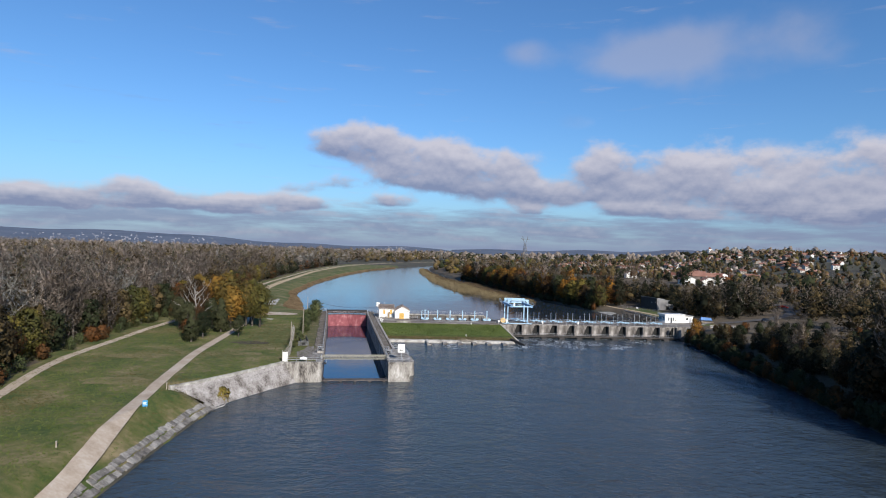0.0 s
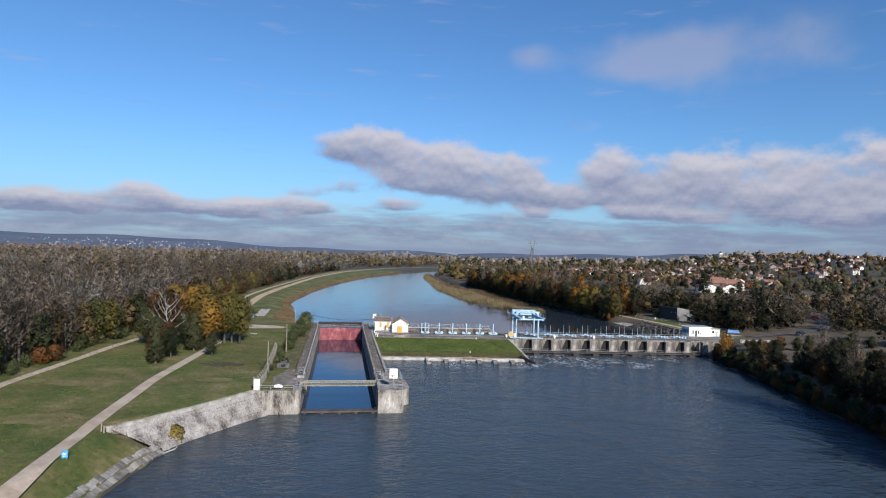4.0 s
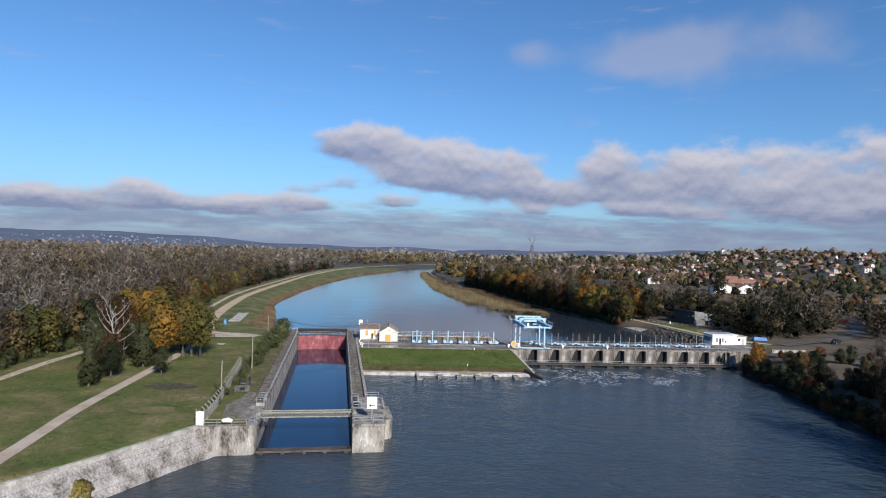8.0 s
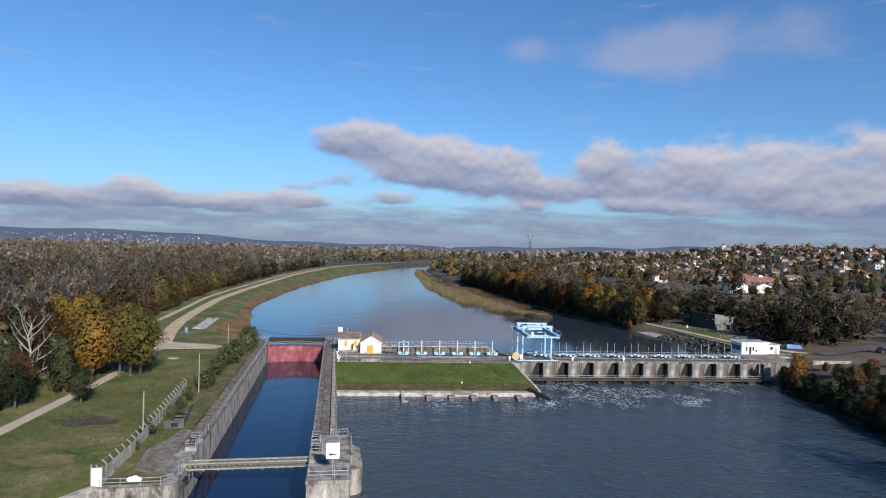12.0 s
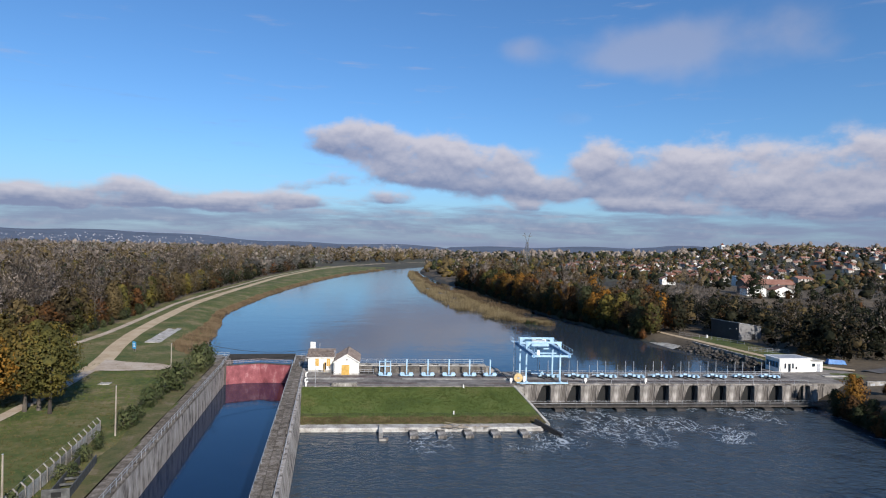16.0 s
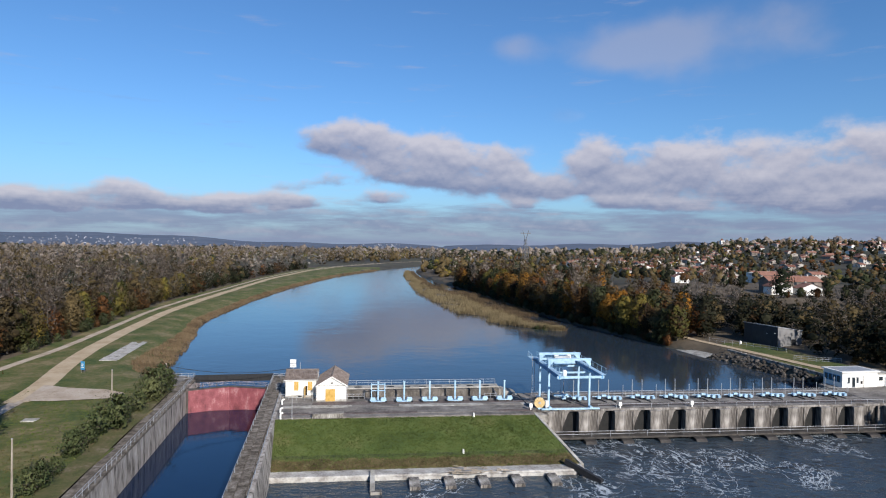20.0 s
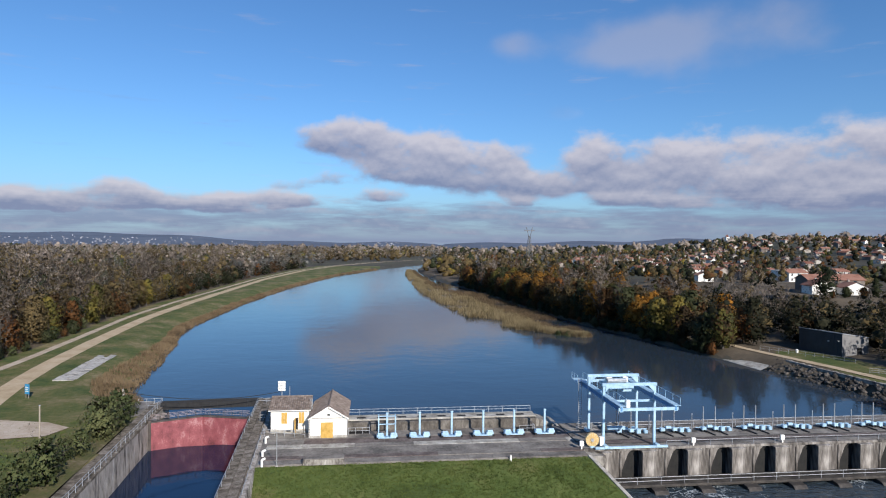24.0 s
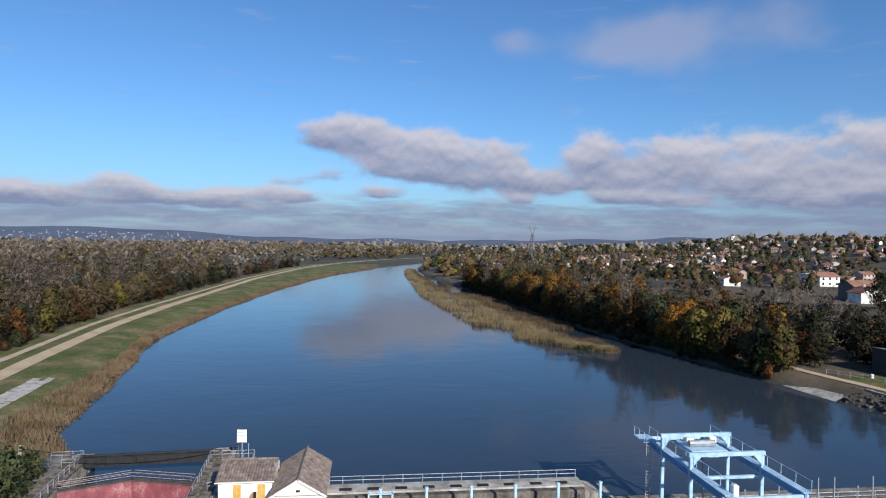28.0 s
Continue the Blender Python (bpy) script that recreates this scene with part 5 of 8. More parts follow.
part("ridge", Build().rod((xm, y0 - 0.35, apex + 0.14), (xm, y1 + 0.35, apex + 0.14), 0.12, n=8), M_ROOF, t)
for s in (-1, 1):
    part("barge_board", Build().bar((xm, y0 - 0.3, apex + 0.02), (xm + s * (x1 - xm + 0.3), y0 - 0.3, e - 0.16), 0.06, 0.22), M_WHITE, t)
part("string_course", Build().box(x0, x1, y0 - 0.04, y0, e - 0.12, e), M_PALE, t)
d = part("door_frame", Build().box(13.35, 15.15, y0 - 0.06, y0 + 0.02, -0.15, 2.2), M_OCHRE, t, "ochre double door")
for i in range(2):
    part("door_leaf", Build().box(13.43 + i * 0.83, 14.23 + i * 0.83, y0 - 0.1, y0 - 0.06, -0.12, 2.12, 0.02), M_OCHRE, d)
part("vent", Build().box(xm - 0.2, xm + 0.2, y0 - 0.03, y0, 3.2, 3.45), M_BLACK, t)
part("downpipe", Build().rod((x0 - 0.15, y0 - 0.05, 0), (x0 - 0.15, y0 - 0.05, e), 0.06), M_WHITE, t)

# long hut
t = thing("lock_hut", "cream rendered lock hut with shuttered windows and tiled roof", "hut")
x0, x1, y0, y1, e, apex = 5.55, 11.3, 91.6, 97.6, 3.4, 4.6
ym = (y0 + y1) / 2
b = Build()
b.prism([(x0, y0), (x1, y0), (x1, y1), (x0, y1)], -0.3, e)
for x in (x0, x1):
    b.add([(x, y0, e), (x, y1, e), (x, ym, apex)], [(0, 1, 2)])
part("wall", b, M_CREAM, t)
part("plinth", Build().box(x0 - 0.05, x1 + 0.05, y0 - 0.05, y1 + 0.05, -0.3, 0.3), M_PALE, t)
roof_tiles(t, "roof_slope", x0 - 0.3, x1 + 0.3, y0 - 0.3, ym, e - 0.06, apex + 0.08, True, M_ROOF)
roof_tiles(t, "roof_slope", x0 - 0.3, x1 + 0.3, y1 + 0.3, ym, e - 0.06, apex + 0.08, True, M_ROOF)
part("ridge", Build().rod((x0 - 0.3, ym, apex + 0.1), (x1 + 0.3, ym, apex + 0.1), 0.12, n=8), M_ROOF, t)
part("gutter", Build().rod((x0 - 0.3, y0 - 0.38, e - 0.1), (x1 + 0.3, y0 - 0.38, e - 0.1), 0.07, n=8), M_WHITE, t)
for xa, z0, z1 in ((7.15, 1.25, 2.95), (9.75, 1.25, 2.95)):
    w = part("window", Build().box(xa - 0.08, xa + 0.92, y0 - 0.05, y0 + 0.02, z0 - 0.08, z1 + 0.08), M_WHITE, t)
    part("shutter", Build().box(xa, xa + 0.41, y0 - 0.09, y0 - 0.05, z0, z1, 0.01), M_OCHRE, w, "ochre shutter")
    part("shutter", Build().box(xa + 0.43, xa + 0.84, y0 - 0.09, y0 - 0.05, z0, z1, 0.01), M_OCHRE, w, "ochre shutter")
d = part("door", Build().box(9.2, 9.32, y0 - 0.85, y0 - 0.02, -0.05, 2.1), M_OCHRE, t, "open ochre door leaf")
part("handle", Build().rod((9.16, y0 - 0.7, 1.0), (9.2, y0 - 0.7, 1.0), 0.03), M_STEEL, d)
# black plate on the wall paints the unlit interior
part("doorway", Build().box(9.32, 9.65, y0 - 0.03, y0, -0.05, 2.1), M_BLACK, t)
part("vent_grille", Build().box(7.9, 8.6, y0 - 0.07, y0 - 0.05, 0.0, 0.28), M_DARK, t)
part("downpipe", Build().rod((11.05, y0 - 0.1, 0), (11.05, y0 - 0.1, e), 0.06), M_WHITE, t)
part("step", Build().box(8.8, 10.2, y0 - 1.0, y0 - 0.1, -0.15, 0.02, 0.02), M_PALE, t)
# link between the huts
t = thing("link_shed", "low dark link roof between the two huts", "shed", at=pose(11.25, 93.2, 0))
part("wall", Build().box(0, 0.28, 0, 3, -0.2, 2.6), M_CREAM, t)
part("roof", Build().box(-0.02, 0.5, -0.1, 3.1, 2.6, 2.72, 0.02), M_DARK, t)
for i in range(4):
    part("railing_post", Build().rod((0.05 + 0.13 * i, 0, 2.72), (0.05 + 0.13 * i, 0, 4.6), 0.03), M_STEEL, t)
# board of white panels on a mast
t = thing("signal_board", "white board of eight panels on a mast by the hut", "sign", at=pose(5.1, 106.5, -0.14, 0, 0, -5))
part("mast", Build().rod((0, 0, 0), (0, 0, 4.5), 0.07), M_STEEL, t)
for i in range(2):
    for j in range(4):
        z = 2.86 + j * 0.42 + (0.06 if j > 1 else 0)
        part("panel", Build().box(-0.66 + i * 0.68, -0.04 + i * 0.68, -0.12, -0.07, z, z + 0.38, 0.015), M_WHITE, t)
for z in (3.0, 4.2):
    part("frame_bar", Build().box(-0.66, 0.66, -0.07, -0.03, z, z + 0.06), M_STEEL, t)
t = thing("antenna", "thin grey mast on the hut roof", "antenna", at=pose(7.6, 97.65, 3.1))
part("mast", Build().rod((0, 0, 0), (0, 0, 2.4), 0.05), M_STEEL, t)
part("bracket", Build().box(-0.12, 0.12, -0.5, 0.05, 0, 0.1), M_STEEL, t)
railing("pale railing beside the cream hut", [(2.9, 97.5, 0), (4.9, 97.5, 0), (4.9, 103, 0)], gap=1.2)
railing("thin pale railing along the deck kerb", [(11, 88.6, -0.1), (4.8, 90.2, -0.1)], gap=1.6)


# ---- valve hoists ----
def hoist(x, framed):
    t = thing("valve_hoist", "pale blue steel valve hoist with a tall column" + (" in a frame" if framed else ""), "hoist", "row of valve hoists", at=pose(x, 87.3, -0.08))
    part("column", Build().box(-0.15, 0.15, -0.15, 0.15, 0.4, 3.75, 0.05), M_BLUE, t)
    for s in (-1, 1):
        part("gearbox", Build().box(s * 1.0 - 0.55, s * 1.0 + 0.55, -0.5, 0.5, 0.2, 0.7, 0.12), M_BLUE, t)
        part("motor", Build().rod((s * 0.6, -0.35, 0.78), (s * 1.4, -0.35, 0.78), 0.16, n=10), M_BLUE, t)
        for y in (-0.45, 0.45):
            part("foot", Build().box(s * 1.5 - 0.16, s * 1.5 + 0.16, y - 0.16, y + 0.16, 0, 0.3), M_DARK, t)
    part("bed_plate", Build().box(-1.6, 1.6, -0.5, 0.5, 0.12, 0.24, 0.02), M_BLUE, t)
    part("cap", Build().box(-0.2, 0.2, -0.19, 0.19, 3.75, 3.85, 0.03), M_BLUE, t)
    if framed:
        for sx in (-1.25, 1.25):
            for sy in (-0.45, 0.45):
                part("frame_leg", Build().box(sx - 0.08, sx + 0.08, sy - 0.08, sy + 0.08, 0.2, 3.5), M_BLUE, t)
            part("frame_rail", Build().box(sx - 0.05, sx + 0.05, -0.45, 0.45, 3.4, 3.5), M_BLUE, t)
        for z in (2.2, 3.4):
            part("frame_rail", Build().box(-1.25, 1.25, -0.53, -0.43, z, z + 0.12), M_BLUE, t)
    return t


hoist(23.2, True)
first = hoist(28.1, False)
for x in (32.95, 37.8, 42.6, 47.4):
    copy_thing(first, pose(x, 87.3, -0.08))
railing("thin grey railing along the upstream wall", [(16.6, 94.4, 1.4), (47.0, 94.4, 1.4)], gap=2.4)
railing("grey railing beside the open valve pit", [(43.8, 88.6, -0.1), (46.2, 88.6, -0.1), (46.2, 90.8, -0.1)], gap=1.2)
railing("grey railing beside the open valve pit", [(17.4, 89.6, -0.1), (20.6, 89.6, -0.1), (20.6, 90.8, -0.1)], gap=1.2)
# black slabs on the deck stand for the shade down the pits
b = Build()
b.box(17.5, 20.5, 89.8, 91.1, -0.14, -0.05)
b.box(43.6, 46.4, 88.8, 91.1, -0.14, -0.05)
whole("valve_pit", b, M_BLACK, "valve pits in the deck, their inner shade a black slab", kind="structure")

# ---- gantry crane ----
t = thing("gantry_crane", "pale blue steel gantry crane standing on the weir deck", "crane", at=pose(0, 0, 0))
GX0, GX1, GY0, GY1, GZ = 54.2, 61.9, 80.6, 86.6, 9.15
for y in (GY0, GY1):
    for x in (GX0, GX1):
        lo = Build()
        lo.box(x - 0.19, x + 0.19, y - 0.18, y + 0.18, 0.5, GZ - 0.45, 0.05)
        lg = part("leg", lo, M_BLUE, t)
        s = 1 if x == GX0 else -1
        part("knee", Build().add([(x + s * 0.2, y - 0.2, GZ - 0.4), (x + s * 1.0, y - 0.2, GZ - 0.4), (x + s * 0.2, y - 0.2, GZ - 1.3), (x + s * 0.2, y + 0.2, GZ - 0.4), (x + s * 1.0, y + 0.2, GZ - 0.4), (x + s * 0.2, y + 0.2, GZ - 1.3)],
                            [(0, 2, 1), (3, 4, 5), (1, 2, 5, 4), (0, 1, 4, 3), (0, 3, 5, 2)]), M_BLUE, lg)
    part("portal_beam", Build().box(GX0 - 0.3, GX1 + 0.3, y - 0.2, y + 0.2, GZ - 0.4, GZ, 0.05), M_BLUE, t)
for x in (GX0, GX1):
    g = part("runway_girder", Build().box(x - 0.12, x + 0.12, 74.2, 91.6, 6.8, 7.45, 0.02), M_DBLUE, t, "darker blue runway girder")
    for fz in (6.78, 7.45):
        part("flange", Build().box(x - 0.24, x + 0.24, 74.2, 91.6, fz - 0.04, fz + 0.06), M_BLUE, g)
    for i in range(9):
        y = 74.4 + i * 2.12
        part("walkway_post", Build().rod((x + 0.7, y, 7.55), (x + 0.7, y, 8.5), 0.03, n=5), M_BLUE, g)
    part("walkway", Build().box(x + 0.25, x + 0.7, 74.2, 91.6, 7.42, 7.46), M_BLUE, g)
    part("walkway_rail", Build().rod((x + 0.7, 74.3, 8.5), (x + 0.7, 91.5, 8.5), 0.03, n=5), M_BLUE, g)
    for y in (GY0 - 0.8, GY1 + 0.8):
        wh = part("bogie", Build().box(x - 0.28, x + 0.28, y - 0.6, y + 0.6, 0.12, 0.5, 0.04), M_BLUE, t)
        for dy in (-0.35, 0.35):
            part("wheel", Build().rod((x - 0.15, y + dy, 0.22), (x + 0.15, y + dy, 0.22), 0.22, n=14), M_DARK, wh)
for y in (74.4, 91.4):
    part("end_tie", Build().box(GX0 - 0.4, GX1 + 0.4, y - 0.13, y + 0.13, 6.85, 7.25, 0.03), M_BLUE, t)
for y in (GY0, GY1):
    part("tie", Build().box(GX0, GX1, y - 0.12, y + 0.12, 6.4, 6.7), M_BLUE, t)
part("rail_track_sill", Build().box(GX0 - 1.6, GX1 + 1.6, GY0 - 1.3, GY0 - 0.9, 0.02, 0.3, 0.03), M_BLUE, t)
tr = part("trolley", Build().box(56.2, 60.3, 84.0, 87.6, 7.5, 8.05, 0.05), M_BLUE, t)
part("winch_drum", Build().rod((56.6, 85.4, 8.4), (59.6, 85.4, 8.4), 0.35, n=14), M_STEEL, tr)
part("motor_box", Build().box(59.4, 60.2, 86.0, 87.3, 8.05, 8.8, 0.06), M_WHITE, tr)
part("control_box", Build().box(57.0, 57.9, 86.6, 87.4, 8.05, 8.9, 0.06), M_WHITE, tr)
for p, q in (((56.3, 84.1), (60.2, 84.1)), ((60.2, 84.1), (60.2, 87.5))):
    part("trolley_rail", Build().rod((*p, 8.95), (*q, 8.95), 0.03, n=5), M_BLUE, tr)
part("cabinet", Build().box(55.0, 55.6, 74.6, 75.2, 7.1, 8.2, 0.08), M_WHITE, t, "white electrical cabinet")
part("hoist_rope", Build().rod((57.8, 84.6, 1.6), (57.8, 84.6, 7.5), 0.04, n=5), M_DARK, t)
part("lifting_beam", Build().box(56.4, 59.2, 84.4, 84.8, 1.2, 1.6, 0.04), M_BLUE, t)
lad = part("ladder", Build().rod((53.6, 88.2, 0.1), (53.6, 88.2, 8.2), 0.04, n=5), M_STEEL, t, "grey steel access ladder")
part("stile", Build().rod((53.1, 88.2, 0.1), (53.1, 88.2, 8.2), 0.04, n=5), M_STEEL, lad)
rung = Build().rod((53.1, 88.2, 0), (53.6, 88.2, 0), 0.025, n=4).mesh("rung", M_STEEL)
for i in range(24):
    part("rung", rung, M_STEEL, lad, at=pose(0, 0, 0.4 + i * 0.33))
part("platform", Build().box(53.0, 53.9, 88.6, 91.4, 7.5, 7.56), M_BLUE, t)
for y in (88.7, 90.0, 91.3):
    part("platform_post", Build().rod((53.05, y, 7.55), (53.05, y, 8.6), 0.03, n=5), M_BLUE, t)
part("platform_rail", Build().rod((53.05, 88.7, 8.6), (53.05, 91.3, 8.6), 0.03, n=5), M_BLUE, t)
# cable drum
M_DRUM = mat("yellowed_drum", [(0.40, 0.28, 0.12), (0.55, 0.42, 0.22), (0.62, 0.52, 0.32)], 3, 0.7)
t = thing("cable_drum", "round yellow cable drum with spokes beside the crane", "drum", at=pose(52.4, 80.3, 0.0))
part("rim", Build().rod((0, -0.2, 1.15), (0, 0.2, 1.15), 0.98, n=28), M_DRUM, t)
for i in range(14):
    a = math.radians(i * 360 / 14)
    part("spoke", Build().bar((0.25 * math.cos(a), -0.23, 1.15 + 0.25 * math.sin(a)), (0.95 * math.cos(a), -0.23, 1.15 + 0.95 * math.sin(a)), 0.07, 0.06), M_OCHRE, t)
part("hub", Build().rod((0, -0.33, 1.15), (0, 0.33, 1.15), 0.26, n=16), M_STEEL, t)
part("stand", Build().box(-0.3, 0.3, -0.3, 0.3, 0, 0.3), M_BLUE, t)
part("cover_box", Build().box(1.1, 1.7, -0.3, 0.4, 0.3, 1.5, 0.05), M_WHITE, t)
for x, lab in ((50.7, "small white marker board on a short post"), (67.6, "small white cabinet on the weir parapet"), (81.6, "white electrical box on the weir parapet")):
    t = thing("marker_board", lab, "box", at=pose(x, 79.75, 0))
    part("post", Build().box(-0.1, 0.1, 0, 0.2, -0.05, 0.6), M_WHITE, t)
    part("box", Build().box(-0.3, 0.3, -0.05, 0.25, 0.45, 1.15, 0.04), M_WHITE, t)

# ---- weir deck: lifting gear ----
random.seed(4)


def bay_gear(x, number):
    t = thing("sluice_gear", "pale blue sluice lifting gear with two tall stems", "winch", "row of sluice lifting gear", at=pose(x, 86, 0))
    for dx in (0.0, 2.0):
        part("stem", Build().rod((dx, 0, 0.3), (dx, 0, 3.9), 0.075, n=8), M_STEEL, t, "tall thin steel stem")
        part("head", Build().box(dx - 0.32, dx + 0.42, -0.4, 0.4, 0.3, 0.75, 0.09), M_BLUE, t)
        part("pedestal", Build().box(dx - 0.3, dx + 0.5, -0.4, 0.4, 0, 0.3), M_DARK, t)
        part("bracket", Build().bar((dx + 0.1, -0.4, 0.25), (dx + 0.75, -2.3, 0.1), 0.22, 0.16), M_DARK, t)
    part("motor", Build().rod((0.7, 0.05, 0.75), (1.5, 0.05, 0.75), 0.24, n=12), M_BLUE, t)
    part("gearbox", Build().box(2.85, 3.55, -0.35, 0.35, 0.05, 0.7, 0.09), M_BLUE, t)
    part("shaft", Build().rod((-1.2, 0.1, 0.62), (4.6, 0.1, 0.62), 0.06, n=8), M_BLUE, t)
    part("cover", Build().box(4.05, 4.6, -0.4, 0.2, 0.05, 0.55, 0.06), M_BLUE, t)
    part("short_stem", Build().rod((4.95, 0, 0.0), (4.95, 0, 2.7), 0.05, n=8), M_STEEL, t)
    part("cap", Build().rod((4.95, 0, 2.7), (4.95, 0, 2.85), 0.08, 0.06, n=8), M_STEEL, t)
    return t


g0 = bay_gear(FIRST + BAY * 1 - 0.1 + 0.45, 1)
for k in (-0.03, 2, 3, 4, 5, 6, 7, 8):
    copy_thing(g0, pose(FIRST + BAY * k + 0.35 if k != -0.03 else FIRST + 0.15, 86, 0))
railing("grey railing along the upstream side of the weir", [(53, 88.6, 0), (121, 88.6, 0)], gap=2.4, levels=(0.5, 1.0))
railing("thin railing along the downstream edge of the weir deck", [(63.5, 79.85, 0), (121, 79.85, 0)], h=0.8, gap=3.41, levels=(1.0,))
railing("thin railing along the weir footway", [(54, 76.2, -4.0), (123, 76.2, -4.0)], gap=3.41, levels=(0.5, 1.0))
b = Build()
for y in (81.6, 83.2):
    b.box(51, 122, y - 0.05, y + 0.05, 0.0, 0.06)
whole("crane_rails", b, M_DARK, "pair of dark steel crane rails in the deck", kind="structure")
random.seed(12)
for y0, y1, mat_ in ((80.1, 81.4, M_CONCTOP), (81.8, 83.0, M_DECKR), (83.4, 85.2, M_CONCTOP), (89.0, 91.9, M_CONCTOP)):
    x = 51.1
    while x < 124:
        e = min(124.8, x + random.uniform(4, 8))
        part("slab", Build().box(x + 0.02, e - 0.02, y0, y1, -0.2, 0.012 + random.uniform(0, 0.02)), mat_, weir)
        x = e
# concrete fins in the water
t = None
fin = Build()
fin.add([(-0.75, -1.1, -9), (0.75, -1.1, -9), (0.75, 2.6, -9), (-0.75, 2.6, -9), (-0.75, -1.1, -4.35), (0.75, -1.1, -4.35), (0.75, 2.6, -4.3), (-0.75, 2.6, -4.3)], [(0, 1, 5, 4), (1, 2, 6, 5), (3, 0, 4, 7), (4, 5, 6, 7)])
for i, x in enumerate((28.2, 33.3, 38.3, 43.3, 48.8)):
    f = thing("concrete_fin", "low mossy concrete fin standing in the water", "fin", "concrete fins below the island", at=pose(x, 58.4, 0))
    part("block", fin if i == 0 else fin_mesh, M_CONC, f)
    fin_mesh = f.children[0].data
f = thing("concrete_groyne", "long low concrete groyne running out from the ledge", "groyne", at=pose(22.2, 58, 0))
part("wall", Build().add([(-0.35, -1.4, -9), (0.35, -1.4, -9), (0.35, 4.5, -9), (-0.35, 4.5, -9), (-0.35, -1.4, -4.4), (0.35, -1.4, -4.4), (0.35, 4.5, -3.7), (-0.35, 4.5, -3.7)], [(0, 1, 5, 4), (1, 2, 6, 5), (2, 3, 7, 6), (3, 0, 4, 7), (4, 5, 6, 7)]), M_PALE, f)
part("toe", Build().box(-0.3, 1.3, -1.9, -0.9, -9, -4.4, 0.05), M_CONC, f)
f = thing("timber_fender", "dark slanting timber fender at the end of the ledge", "fender", at=pose(53.4, 60.4, 0))
part("beam", Build().bar((-1.6, 2.6, -3.4), (2.2, -2.6, -4.75), 0.5, 0.9), M_DARK, f)
for i in range(4):
    part("pile", Build().rod((-1.2 + i, 2.0 - i * 1.35, -9), (-1.2 + i, 2.0 - i * 1.35, -3.6 - i * 0.3), 0.2), M_DARK, f)
for x, y, z in ((39.8, 77.3, -0.2), (36.5, 67.2, -3.1)):
    f = thing("marker_stone", "small white painted marker stone in the grass", "stone", "white marker stones", at=pose(x, y, z))
    part("stone", Build().rod((0, 0, -0.3), (0, 0, 0.55), 0.2, 0.12, 8), M_WHITE, f)

# low mesh fence and driftwood on the island
railing("low dark mesh fence along the grass slope", [(7, 66.6, -3.35), (53.0, 66.6, -3.35)], h=0.55, gap=2.3, levels=(0.35, 0.7, 1.0), r=0.016, material=M_DARK)
random.seed(61)
t = thing("driftwood_heap", "tangle of bleached driftwood washed against the ledge", "driftwood")
for i in range(46):
    x, y, z = random.uniform(33, 42), random.uniform(60.4, 62.8), random.uniform(-4.1, -3.6)
    a = random.uniform(-0.5, 0.5) + (3.14 if random.random() < 0.5 else 0)
    l = random.uniform(0.6, 2.2)
    part("branch", Build().rod((x, y, z), (x + l * math.cos(a), y + l * math.sin(a) * 0.6, z + random.uniform(-0.25, 0.3)), random.uniform(0.04, 0.1), 0.03, 5), M_WOOD, t)

# ---- right bank: control building, shed, road, path ----
t = thing("control_building", "white flat-roofed control building with blue window frames", "building", at=pose(122.4, 92.0, 0, 0, 0, 3))
part("wall", Build().box(0, 8.7, 0, 5.2, -0.4, 3.35, 0.02), M_WHITE, t)
part("roof", Build().box(-0.35, 9.05, -0.35, 5.5, 3.35, 3.6, 0.03), M_WHITE, t)
part("roof_deck", Build().box(0.3, 8.4, 0.3, 4.9, 3.6, 3.64), M_STEEL, t)
part("annex", Build().box(8.7, 12.6, 0.4, 4.6, -0.4, 2.8, 0.02), M_WHITE, t)
part("annex_roof", Build().box(8.7, 12.9, 0.15, 4.8, 2.8, 2.98, 0.02), M_PALE, t)
for i in range(4):
    w = part("window", Build().box(-0.06, 0.02, 0.5 + i * 1.12, 1.5 + i * 1.12, 1.1, 2.6), M_SIGNB, t, "blue framed window")
    part("pane", Build().box(-0.09, -0.06, 0.6 + i * 1.12, 1.4 + i * 1.12, 1.2, 2.5), M_GLASS, w)
for x, w_, z0 in ((1.3, 0.55, 1.0), (2.35, 0.8, 0.0), (3.45, 0.55, 1.0)):
    w = part("window" if z0 else "door", Build().box(x, x + w_, -0.05, 0.02, z0, 2.35), M_STEEL, t)
    part("pane", Build().box(x + 0.08, x + w_ - 0.08, -0.08, -0.05, max(z0, 0.2) + 0.08, 2.27), M_GLASS, w)
part("garage_door", Build().box(5.2, 7.6, -0.05, 0.02, 0, 2.6), M_PALE, t)
for i in range(5):
    part("door_slat", Build().box(5.25, 7.55, -0.075, -0.05, 0.08 + i * 0.51, 0.54 + i * 0.51), M_WHITE, t)
part("annex_window", Build().box(9.5, 10.4, 0.33, 0.42, 1.4, 2.2), M_GLASS, t)
part("annex_door", Build().box(10.9, 11.8, 0.33, 0.42, 0, 2.05), M_STEEL, t)
part("meter_box", Build().box(4.5, 4.85, -0.2, 0.0, 0.9, 1.5, 0.02), M_DARK, t)
t = thing("loading_slab", "long white concrete slab in front of the control building", "slab", at=pose(130.5, 86.6, 0.05))
part("slab", Build().box(0, 6.2, 0, 1.4, 0, 0.25, 0.04), M_PALE, t)
b = Build()
b.add([(x, y, 0.1) for x, y in ((120, 80), (138, 79), (150, 84), (160, 92), (152, 99), (138, 97), (126, 97), (120, 96))], [(0, 1, 2, 3, 4, 5, 6, 7)])
